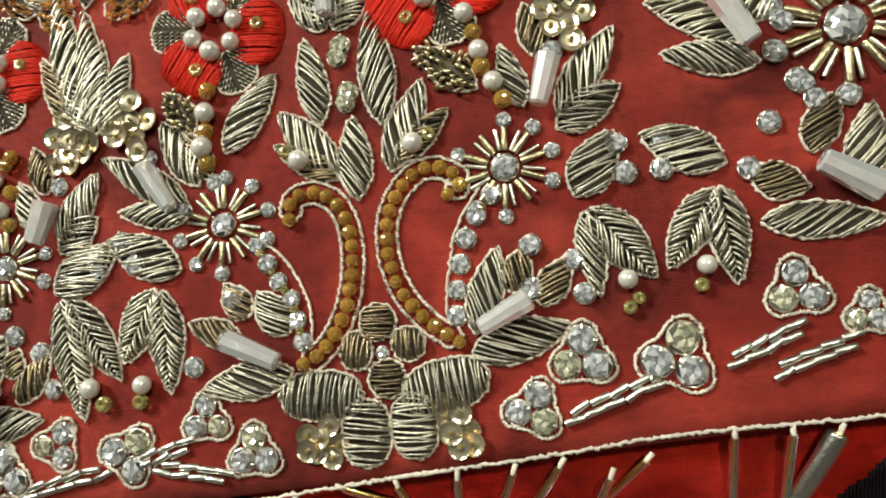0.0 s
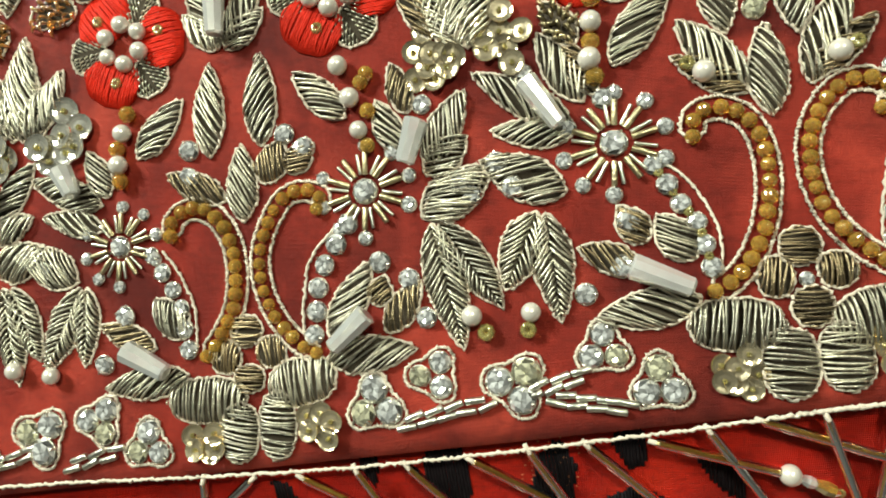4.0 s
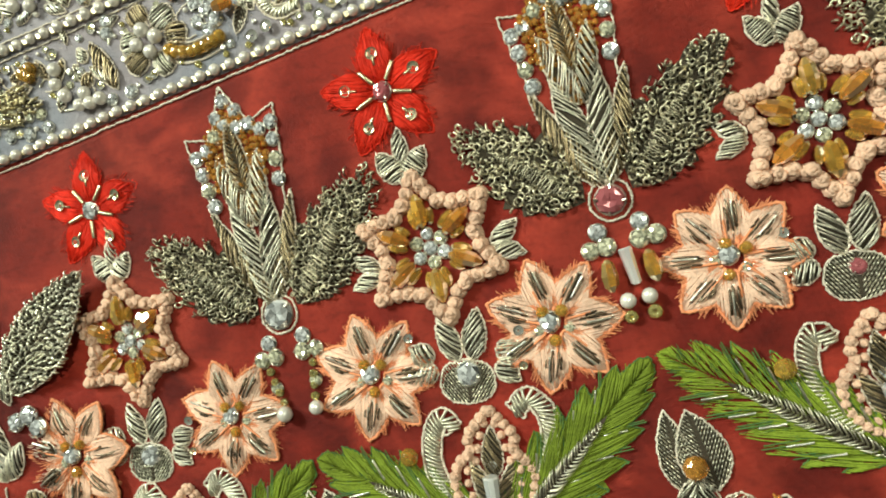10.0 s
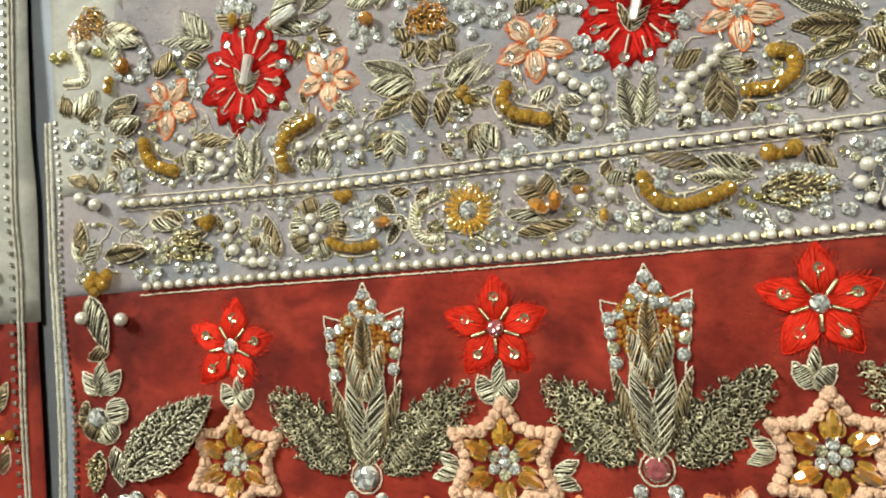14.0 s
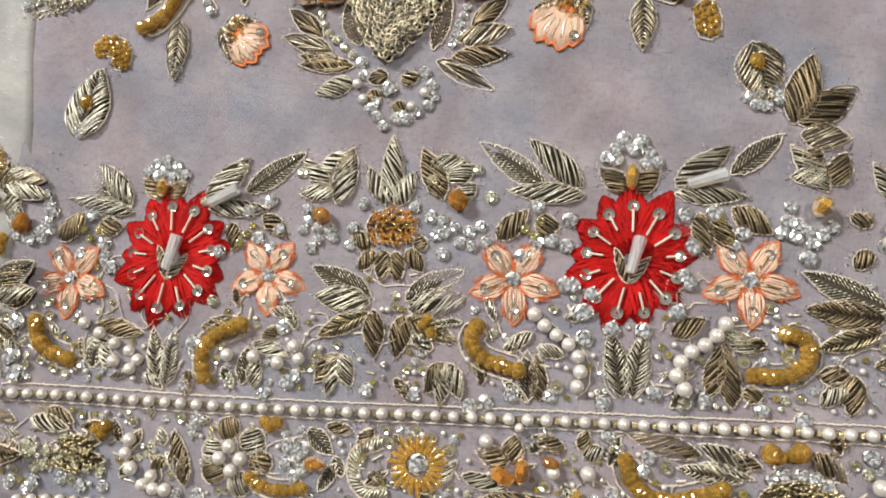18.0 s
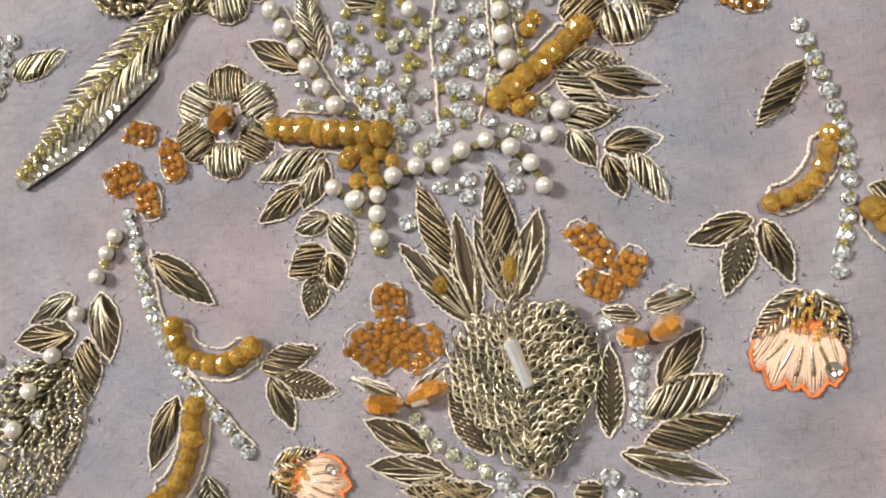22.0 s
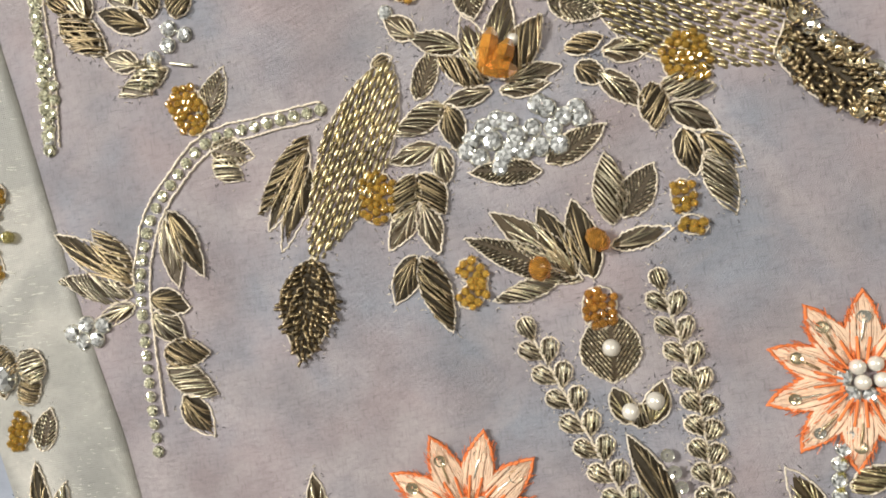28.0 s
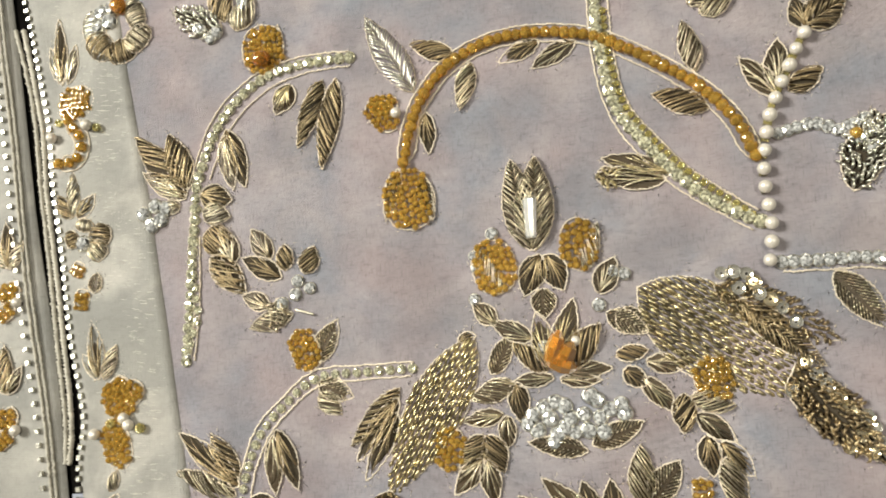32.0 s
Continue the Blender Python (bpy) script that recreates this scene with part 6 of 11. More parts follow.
leaf(m, 37.9, 24.6, 41.7, 33.2, 5.0, "slant", "dark")
dots(m, "stone:crystal", 3.6, 32.6, 29.3, 29.5, 22.4)

# red panel by the hem, further along
crystal_daisy(-90.6, 9.2, 8.8, 19)
crystal_daisy(-134.3, 0.3, 8.0, 18)
crystal_daisy(-170.3, -3.9, 7.6, 18)
m = motif("curl_pair", "pair of amber bead curls edged with cream cord", "bead curl", -124.7, 2.1, "amber curls along the hem")
curl(m, 2.3, 17, -124.7, 2.1, -124.2, 4.8, -121.1, 6.7, -116.9, 5.5, -113.7, 1.2, -112.5, -4.6, -113.1, -10.5, -115.5, -15.4, -117.4, -17.9)
curl(m, 2.1, 18, -98.7, 6.4, -98.0, 8.1, -100.5, 9.4, -104.3, 8.5, -107.1, 4.1, -108.5, -1.7, -107.4, -7.5, -104.5, -12.3, -101.1, -15.5, -98.3, -16.9)
m = motif("crystal_chain", "curved chain of clear crystals edged with cord", "crystal trim", -128.3, -1.2, "crystal chains beside the curls")
row(m, "stone:crystal", 3.1, 6, -128.3, -1.2, -126.5, -3.7, -124.1, -7.2, -122.5, -10.1, -121.7, -13.6, -120.9, -17.0)
cord(m, 0.28, -126.6, -0.2, -122.4, -5.2, -119.9, -10.6, -119.3, -16.5)
m = motif("crystal_chain", "curved chain of clear crystals edged with cord", "crystal trim", -93.5, 4.0, "crystal chains beside the curls")
row(m, "stone:crystal", 3.3, 6, -93.5, 4.0, -95.7, 0.2, -97.6, -3.6, -98.4, -6.9, -98.5, -10.7, -98.8, -14.1)
cord(m, 0.28, -95.7, 3.5, -99.7, -1.7, -100.7, -8.4, -100.5, -14.1)
m = motif("leaf_spray", "upright spray of gold wire leaves with crystals", "leaf spray", -118.2, 15.3, "leaf sprays between the curls")
leaf(m, -118.2, 15.3, -118.7, 31.1, 5.3)
leaf(m, -108.9, 17.0, -109.4, 32.4, 5.4)
leaf(m, -111.5, 4.4, -112.5, 17.1, 5.2)
leaf(m, -114.8, 8.1, -125.5, 12.5, 4.7, "slant", "dark")
leaf(m, -108.3, 10.8, -105.3, 17.9, 5.2, "slant", "dark")
leaf(m, -104.4, 12.8, -99.8, 17.1, 4.4, "slant", "dark")
dots(m, "stone:crystal", 3.5, -122.0, 16.7, -121.9, 12.0, -104.8, 19.0, -101.3, 16.6)
m = motif("leaf_fan", "fan of gold wire leaves with frosted tube and sequins", "leaf spray", -83.6, 13.1, "leaf fans beside the daisies")
rod(m, -83.6, 13.1, -81.7, 20.0, 4.1, "hex:moon", "glass_tube", 0.9)
leaf(m, -80.8, 13.4, -74.9, 24.7, 5.4)
leaf(m, -80.8, 11.8, -74.4, 17.5, 5.4)
leaf(m, -85.2, 15.4, -89.0, 23.7, 4.4)
leaf(m, -83.8, 21.6, -86.7, 29.7, 4.0, "slant", "dark")
sequin_heap(m, 3.0, -82.8, 31.4, -80.0, 31.0, -77.3, 28.6, -82.5, 26.9, -79.2, 26.8, -77.7, 30.9, -81.3, 34.7, -80.5, 28.7, -76.3, 30.4)
dots(m, "stone:crystal", 3.2, -81.5, 23.0)
m = motif("pearl_sprig", "stem of pearls and amber beads", "bead stem", -95.3, 29.7, "pearl stems under the flowers")
dots(m, "ball:pearl", 3.5, -95.3, 29.7, -93.2, 24.3, -91.6, 19.0)
dots(m, "facet:amber", 2.7, -90.7, 28.3, -91.6, 26.9, -90.3, 22.2, -90.2, 16.5)
m = motif("leaf_sprig", "small leaf with crystals and wire", "leaf", -94.2, 21.4, "single leaves by the stems")
leaf(m, -94.2, 21.4, -103.2, 29.0, 5.0)
m = motif("pearl_sprig", "stem of pearls and amber beads", "bead stem", -134.0, 19.8, "pearl stems under the flowers")
dots(m, "ball:pearl", 3.6, -134.0, 19.8, -134.5, 14.3)
dots(m, "facet:amber", 3.0, -135.1, 17.1, -134.3, 11.5, -133.4, 23.2)
m = motif("leaf_sprig", "gold wire leaf beside the pearl stem", "leaf", -131.6, 15.5, "single leaves by the stems")
leaf(m, -131.6, 15.5, -123.8, 25.3, 5.3)
m = motif("leaf_fan", "fan of gold wire leaves with frosted tube and sequins", "leaf spray", -142.0, 9.0, "leaf fans beside the daisies")
rod(m, -142.0, 9.0, -144.8, 13.7, 3.9, "hex:moon", "glass_tube", 0.9)
leaf(m, -138.1, 7.5, -151.8, 11.8, 5.1)
leaf(m, -137.6, 3.4, -149.2, 5.5, 4.3)
leaf(m, -136.9, 9.0, -141.3, 16.8, 4.7)
sequin_heap(m, 3.7, -146.2, 24.4, -142.8, 21.3, -150.9, 17.9, -148.8, 17.8, -146.4, 20.0, -143.6, 17.9, -148.8, 15.4, -145.3, 16.9, kind="sequin:clearsequin")
m = motif("leaf_fan", "fan of gold wire leaves with frosted tube and sequins", "leaf spray", -162.0, 5.7, "leaf fans beside the daisies")
rod(m, -162.0, 5.7, -160.7, 12.0, 4.3, "hex:moon", "glass_tube", 0.9)
leaf(m, -160.2, 3.5, -152.3, 15.0, 5.2)
leaf(m, -160.8, 1.4, -152.2, 5.6, 5.0)
leaf(m, -164.4, 5.7, -167.4, 14.3, 4.8)
sequin_heap(m, 3.6, -160.8, 22.2, -163.3, 18.2, -159.4, 18.3, -157.7, 16.1, -160.7, 15.2, -158.3, 14.0, kind="sequin:clearsequin")
m = motif("pearl_sprig", "stem of pearls and amber beads", "bead stem", -172.7, 14.6, "pearl stems under the flowers")
dots(m, "ball:pearl", 3.7, -172.7, 14.6, -173.2, 9.2, -172.4, 3.8)
dots(m, "facet:amber", 3.0, -170.4, 17.5, -170.2, 11.6, -169.8, 6.8)
m = motif("leaf_trio", "three upright gold wire leaves", "leaf spray", -153.5, 19.7, "leaf trios on red")
leaf(m, -153.5, 19.7, -155.0, 37.0, 5.1)
leaf(m, -154.4, 20.5, -160.7, 30.6, 4.5)
leaf(m, -152.3, 20.4, -147.2, 31.5, 4.9)
m = motif("leaf_trio", "three upright gold wire leaves", "leaf spray", -75.2, 31.5, "leaf trios on red")
leaf(m, -75.2, 31.5, -78.5, 53.3, 5.2)
leaf(m, -76.0, 32.0, -82.4, 43.4, 4.3)
leaf(m, -74.1, 31.7, -70.2, 45.3, 4.6)
m = motif("leaf_fan", "low fan of wire leaves with frosted tube and crystals", "leaf spray", -95.0, -15.9, "low fans at the curl feet")
rod(m, -95.0, -15.9, -89.4, -10.3, 3.8, "hex:moon", "glass_tube", 0.9)
leaf(m, -96.7, -18.0, -82.3, -15.8, 5.6)
leaf(m, -95.9, -15.1, -89.8, -2.4, 5.4)
leaf(m, -86.7, -13.3, -81.5, -5.4, 4.5, "slant", "dark")
leaf(m, -88.7, -9.2, -87.2, -4.5, 4.0, "slant", "dark")
dots(m, "stone:crystal", 3.4, -88.1, -2.2, -83.2, -4.9, -80.3, -10.9)
m = motif("leaf_fan", "low fan of wire leaves with frosted tube and crystals", "leaf spray", -123.3, -20.7, "low fans at the curl feet")
rod(m, -123.3, -20.7, -131.1, -17.1, 4.1, "hex:moon", "glass_tube", 0.9)
leaf(m, -120.6, -21.4, -135.6, -24.1, 5.3)
leaf(m, -121.4, -15.0, -127.0, -8.7, 5.5)
leaf(m, -126.9, -17.1, -137.3, -13.4, 4.3, "slant", "dark")
dots(m, "stone:crystal", 3.6, -132.8, -11.6, -136.6, -19.9)
m = motif("arched_leaf", "arched wire leaf with clear crystals", "leaf", -80.8, 4.6, "leaf arms above the drops")
leaf(m, -80.8, 4.6, -70.7, 11.3, 5.8)
dots(m, "stone:crystal", 3.3, -74.4, 10.8, -73.3, 8.4)
m = motif("arched_leaf", "arched wire leaf with clear crystals", "leaf", -159.1, -4.4, "leaf arms above the drops")
leaf(m, -159.1, -4.4, -149.0, -0.2, 6.7)
leaf(m, -142.2, -5.8, -153.7, -0.7, 6.5)
dots(m, "stone:crystal", 3.5, -152.5, -2.2, -149.1, -4.0)
m = motif("bell_pair", "drooping wire leaves holding a pearl", "leaf drop", -157.3, -7.0, "leaf drops with pearls")
leaf(m, -157.3, -7.0, -153.4, -23.4, 6.2, "vee")
leaf(m, -155.5, -6.9, -149.3, -19.2, 5.5, "vee")
dots(m, "ball:pearl", 3.5, -153.4, -21.4)
m = motif("bell_pair", "drooping wire leaves holding a pearl", "leaf drop", -141.7, -6.8, "leaf drops with pearls")
leaf(m, -141.7, -6.8, -147.6, -21.2, 6.0, "vee")
leaf(m, -140.5, -6.8, -140.2, -20.0, 4.9, "vee")
dots(m, "ball:pearl", 3.5, -146.1, -22.0)
m = motif("cross_flower", "four-petal cross of dark gold wire", "flower", -110.3, -16.2, "wire crosses above the bows")
leaf(m, -110.3, -16.2, -111.1, -11.2, 5.0, "across", "dark", "round")
leaf(m, -111.4, -18.0, -116.6, -18.1, 5.0, "across", "dark", "round")
leaf(m, -108.6, -17.6, -103.9, -16.1, 4.6, "across", "dark", "round")
leaf(m, -110.0, -19.1, -109.7, -23.5, 4.8, "across", "dark", "round")
m = motif("wire_bow", "bow of ridged pale gold wire with sequins", "bow motif", -110.1, -24.6, "wire bows along the hem")
leaf(m, -110.1, -24.6, -123.6, -25.8, 6.9, "across", "wire", "round")
leaf(m, -111.3, -25.3, -111.5, -34.7, 6.1, "across", "wire", "round")
leaf(m, -106.4, -23.1, -95.4, -20.0, 7.0, "across", "wire", "round")
leaf(m, -105.0, -23.1, -104.6, -33.9, 5.7, "across", "wire", "round")
sequin_heap(m, 2.9, -119.6, -31.0, -117.5, -32.8, -115.5, -30.4, -116.4, -33.6, -119.0, -33.3, -115.2, -32.6)
sequin_heap(m, 2.8, -99.8, -26.9, -97.4, -26.4, -95.5, -27.6, -96.9, -29.5, -99.3, -29.2, -95.9, -30.3)
m = motif("hem_cord", "cream twisted cord couched along the hem", "cord trim", -205.6, -49.3)
cord(m, 0.33, -205.6, -49.3, -156.6, -41.8, -113.8, -37.3, -85.1, -33.8, -48.3, -27.8, -15.1, -21.6)
m = motif("hem_cord", "cream twisted cord couched along the hem", "cord trim", -29.9, -24.3)
cord(m, 0.33, -29.9, -24.3, 2.3, -18.8, 18.2, -15.8, 45.8, -12.5, 68.9, -8.8)

# bead fringe
fringe(-117.8, -38.2, -121.3, -60.6, -119.5, -67.0)
fringe(-109.2, -37.7, -125.5, -52.1, -128.8, -55.6)
fringe(-100.8, -36.8, -80.9, -48.0, -74.2, -48.4)
fringe(-91.7, -35.0, -81.8, -53.4, -78.5, -59.9)
fringe(-83.4, -34.0, -68.5, -50.0, -61.7, -52.4)
fringe(-73.3, -32.6, -54.4, -43.3, -48.1, -47.1)
fringe(-64.6, -30.5, -52.8, -49.0, -47.2, -54.6)
fringe(-55.9, -29.4, -39.4, -44.0, -34.3, -49.7)
fringe(-46.1, -28.6, -26.3, -33.4, -19.1, -36.0)
fringe(-38.6, -26.4, -24.4, -43.8, -20.1, -50.3)
fringe(-31.4, -24.8, -9.7, -31.1, -1.8, -33.5)
fringe(-22.8, -23.7, -14.7, -40.3, -19.9, -43.9)
fringe(-13.5, -22.3, -13.3, -44.2, -16.1, -48.8)
fringe(-5.1, -21.3, -11.6, -41.3, -9.8, -48.0)
fringe(1.8, -20.2, -8.9, -38.1, -7.5, -45.4)
fringe(8.9, -21.5, 3.1, -37.7, -0.8, -43.6)
fringe(14.1, -19.1, 4.2, -30.3, -1.2, -35.9)
fringe(25.9, -15.3, 27.0, -34.9, 26.7, -39.9)
fringe(33.7, -14.7, 33.8, -35.1, 33.4, -40.2)
fringe(40.0, -14.5, 32.4, -32.8, 30.4, -37.5, 3.0, "rod:silver")

# red panel: pearl flowers and green leaves
satin_flower(-97.1, 43.2, 12.6, 123)
satin_flower(-54.2, 48.7, 13.0, 116)
satin_flower(-134.6, 35.5, 12.0, 130)
satin_flower(-178.3, 26.9, 12.3, 130)
satin_flower(-207.8, 22.1, 11.7, 132)
satin_flower(-18.1, 55.6, 13.7, 114)
m = motif("green_leaf_pair", "pair of serrated green silk leaves with silver stitches", "leaf pair", -120.3, 58.7, "green leaf pairs")
green_leaf(m, -120.3, 58.7, -161.6, 79.5, 19.2)
green_leaf(m, -119.1, 58.2, -83.3, 95.6, 18.6)
m = motif("green_leaf_pair", "pair of serrated green silk leaves with silver stitches", "leaf pair", -197.9, 43.0, "green leaf pairs")
green_leaf(m, -197.9, 43.0, -161.6, 78.8, 18.9)
m = motif("green_leaf_pair", "pair of serrated green silk leaves with silver stitches", "leaf pair", -40.7, 71.3, "green leaf pairs")
green_leaf(m, -40.7, 71.3, -83.4, 96.8, 19.3)
green_leaf(m, -39.2, 71.7, -5.8, 103.3, 18.7)
m = motif("green_leaf_pair", "serrated green silk leaf with silver stitches", "leaf pair", -197.7, 48.2, "green leaf pairs")
green_leaf(m, -197.7, 48.2, -239.2, 66.4, 20.5)
lotus(-120.2, 62.7, 24.5, 88)
lotus(-40.0, 76.6, 23.5, 98)
lotus(-198.5, 47.7, 26.2, 86)
bud3(-79.0, 55.1, 28.3, 88)
bud3(-159.2, 42.8, 28.2, 90)
tulip(-34.5, 47.8, 18.2, 92)
tulip(-116.4, 34.0, 19.8, 91)
tulip(-196.9, 19.1, 22.0, 90)
m = motif("leaf_trio", "three upright gold wire leaves", "leaf spray", -156.5, 19.1, "leaf trios on red")
leaf(m, -156.5, 19.1, -154.9, 37.6, 6.7)
leaf(m, -157.9, 19.9, -161.5, 29.3, 5.6)
leaf(m, -154.7, 19.1, -147.6, 30.2, 6.1)
m = motif("wire_moth", "ridged gold petal with two rust beaded wings", "moth motif", -67.3, 58.5, "wire moths on red")
leaf(m, -67.3, 58.5, -72.7, 65.8, 6.5, "across", "wire", "round")
leaf(m, -65.3, 57.0, -62.0, 65.4, 4.6, "chips", "rust", "round")
leaf(m, -66.3, 57.0, -74.6, 53.4, 4.4, "chips", "rust", "round")
m = motif("wire_moth", "ridged gold petal with two rust beaded wings", "moth motif", -88.0, 54.4, "wire moths on red")
leaf(m, -88.0, 54.4, -86.4, 64.5, 6.0, "across", "wire", "round")
leaf(m, -88.0, 54.4, -94.6, 60.1, 5.8, "chips", "rust", "round")
leaf(m, -87.6, 54.0, -81.0, 53.9, 5.8, "chips", "rust", "round")
m = motif("wire_moth", "ridged gold petal with two rust beaded wings", "moth motif", -166.3, 40.6, "wire moths on red")
leaf(m, -166.3, 40.6, -164.0, 49.1, 6.5, "across", "wire", "round")
leaf(m, -166.4, 39.6, -174.2, 44.5, 6.0, "chips", "rust", "round")
leaf(m, -166.5, 38.7, -158.5, 37.8, 6.8, "chips", "rust", "round")
m = motif("wire_moth", "ridged gold petal with two rust beaded wings", "moth motif", -146.2, 44.9, "wire moths on red")
leaf(m, -146.2, 44.9, -150.4, 53.2, 6.2, "across", "wire", "round")
leaf(m, -143.9, 43.9, -140.8, 51.6, 4.6, "chips", "rust", "round")
leaf(m, -144.7, 42.7, -153.7, 41.5, 4.6, "chips", "rust", "round")
m = motif("loose_stones", "single yellowish crystals ringed with cord", "crystal", -33.1, 43.0)
dots(m, "stone:olive", 3.4, -33.1, 43.0, -31.5, 35.4)

# red panel: plumes, stars and peach flowers
star_flower(-213.0, 144.9, 15.1, 91)
star_flower(-132.9, 159.6, 15.0, 98, "garnet")
star_flower(-52.9, 174.9, 15.3, 98)
knot_star(-206.9, 111.3, 15.7, 96)
knot_star(-126.9, 123.8, 16.4, 98)
knot_star(-47.2, 137.9, 16.0, 98)
plume(-165.7, 113.4, 50.9, 97)
plume(-87.6, 128.5, 48.6, 98, "garnet")
plume(-12.7, 143.6, 47.0, 99)
m = motif("rough_feather", "rough feather of looped gold wire with crystals", "feather motif", -246.1, 101.7)
leaf(m, -246.1, 101.7, -219.4, 129.2, 15.3, "chips", "wire")
dots(m, "stone:crystal", 5.1, -243.8, 94.3, -239.7, 95.8, -237.3, 92.6)
peach_flower(-227.3, 83.9, 16.8, 108)
peach_flower(-180.8, 90.1, 15.4, 107)
peach_flower(-144.2, 96.7, 15.7, 103)
peach_flower(-102.6, 104.2, 15.7, 106)
peach_flower(-66.0, 113.4, 15.1, 87, 8)
peach_flower(-26.7, 119.8, 14.4, 101)
eared_bud(-206.4, 75.6, 19.9, 87)
eared_bud(-123.0, 88.8, 19.8, 88)
eared_bud(-44.2, 102.5, 19.1, 91, 0)
heart_leaf(-209.4, 126.5, 11.0, 87)
heart_leaf(-130.9, 139.0, 11.8, 90)
heart_leaf(-52.7, 153.7, 10.7, 93)
twin_leaf(-113.5, 122.2, 8.5, 15)
twin_leaf(-138.9, 119.6, 8.3, 176)
twin_leaf(-60.2, 137.0, 7.5, -175)
twin_leaf(-35.7, 140.1, 9.6, 5)
m = motif("bead_drop", "small amber bead ringed with cord", "bead", -138.2, 78.3, "amber beads by the lotus")
dots(m, "facet:amber", 4.0, -138.2, 78.3)
m = motif("bead_drop", "small amber bead ringed with cord", "bead", -59.4, 90.9, "amber beads by the lotus")
dots(m, "facet:amber", 4.2, -59.4, 90.9)

# left edge of the red panel
m = motif("edge_vine", "vine of wire leaves, pearls and amber beads", "vine motif", -265.2, 155.2)
leaf(m, -265.2, 155.2, -256.3, 138.8, 8.0)
leaf(m, -256.0, 139.5, -263.0, 135.7, 4.4, "slant", "dark")
dots(m, "ball:pearl", 4.8, -265.5, 148.3, -251.6, 149.4)
dots(m, "facet:amber", 4.0, -263.3, 161.4, -259.8, 159.8, -264.0, 158.6, -259.0, 162.6)
leaf(m, -256.9, 124.8, -258.0, 135.7, 5.2)
leaf(m, -258.3, 125.2, -264.3, 131.3, 4.8)
leaf(m, -255.5, 125.5, -251.0, 133.5, 5.2)
leaf(m, -260.6, 118.5, -264.0, 119.0, 6.8, "along", "dark", "round")
leaf(m, -254.2, 120.2, -246.9, 122.0, 7.1, "along", "wire", "round")
leaf(m, -257.1, 116.2, -258.7, 111.3, 6.8, "along", "dark", "round")
leaf(m, -254.3, 116.5, -250.1, 112.1, 6.8, "along", "wire", "round")
dots(m, "stone:crystal", 6.8, -257.1, 118.2)
leaf(m, -255.1, 108.2, -255.0, 95.7, 5.6, "chips", "gold")
leaf(m, -249.9, 110.3, -245.4, 99.3, 5.5)
leaf(m, -249.6, 79.2, -251.0, 95.2, 6.0)
leaf(m, -250.1, 79.5, -255.8, 87.8, 4.8)
leaf(m, -248.6, 79.8, -243.8, 88.8, 5.5)
dots(m, "facet:amber", 4.7, -245.7, 73.0, -241.4, 72.8, -243.3, 70.7)
leaf(m, -243.9, 76.0, -236.9, 70.9, 5.1, "slant", "dark")
dots(m, "ball:pearl", 4.8, -249.6, 59.4, -239.8, 60.2)
cord(m, 0.3, -250.3, 77.7, -250.2, 68.5, -245.4, 61.1, -240.8, 53.8)

# pearl rows
m = motif("pearl_row", "straight row of cream pearls with gold spacers along the seam", "pearl trim", -244.3, 160.2, "pearl rows")
row(m, "ball:pearl", 3.0, 70, -244.3, 160.2, -136.1, 178.5, -39.5, 195.5, 30.2, 207.8)
row(m, "block:gold", 1.5, 69, -242.2, 160.6, -136.1, 178.5, -37.8, 195.8, 28.8, 207.5)
cord(m, 0.3, -246.8, 157.2, -135.7, 176.1, -39.2, 193.3, 30.4, 205.9)
m = motif("pearl_row", "straight row of cream pearls with gold spacers above the border", "pearl trim", -256.9, 185.1, "pearl rows")
row(m, "ball:pearl", 3.1, 68, -256.9, 185.1, -192.0, 194.8, -130.5, 205.7, -38.2, 221.8, 28.6, 233.3)
row(m, "block:gold", 1.6, 67, -254.8, 185.4, -192.0, 194.8, -130.5, 205.7, -36.8, 222.0, 27.4, 233.2)
cord(m, 0.25, -256.4, 183.1, -191.6, 192.8, -130.2, 203.8, -38.0, 219.8)
cord(m, 0.25, -257.4, 187.4, -192.4, 197.0, -130.9, 207.8, -38.4, 223.8)

# lilac border: crimson flowers, stars, curls and leaves
peony(-217.3, 228.1, 17.3, 102)
peony(-103.6, 248.4, 16.6, 98)
peach_star(-244.3, 217.5, 10.9, 59)
peach_star(-190.5, 228.4, 10.4, 64)
peach_star(-129.7, 238.9, 11.0, 65)
peach_star(-77.1, 248.7, 11.0, 65)
m = motif("crown_bud", "fan of small crystals over amber bead and dark leaves", "bud motif", -223.7, 242.9, "crown buds over the crimson flowers")
leaf(m, -223.7, 242.9, -230.1, 246.7, 4.3, "slant", "dark")
leaf(m, -222.5, 243.0, -218.2, 247.6, 4.3, "slant", "dark")
rod(m, -223.4, 242.9, -224.0, 247.7, 3.0, "tear:amber", "amber_bead", 0.5)
dots(m, "stone:crystal", 3.3, -229.8, 248.7, -227.7, 251.2, -225.1, 252.7, -221.7, 251.7, -218.9, 249.8, -226.6, 248.4, -222.2, 248.8, -224.9, 250.1)
m = motif("crown_bud", "fan of small crystals over amber bead and dark leaves", "bud motif", -107.0, 264.5, "crown buds over the crimson flowers")
leaf(m, -107.0, 264.5, -114.1, 268.5, 4.7, "slant", "dark")
leaf(m, -106.0, 264.7, -101.0, 270.0, 4.7, "slant", "dark")
rod(m, -106.5, 264.6, -107.2, 270.8, 3.3, "tear:amber", "amber_bead", 0.5)
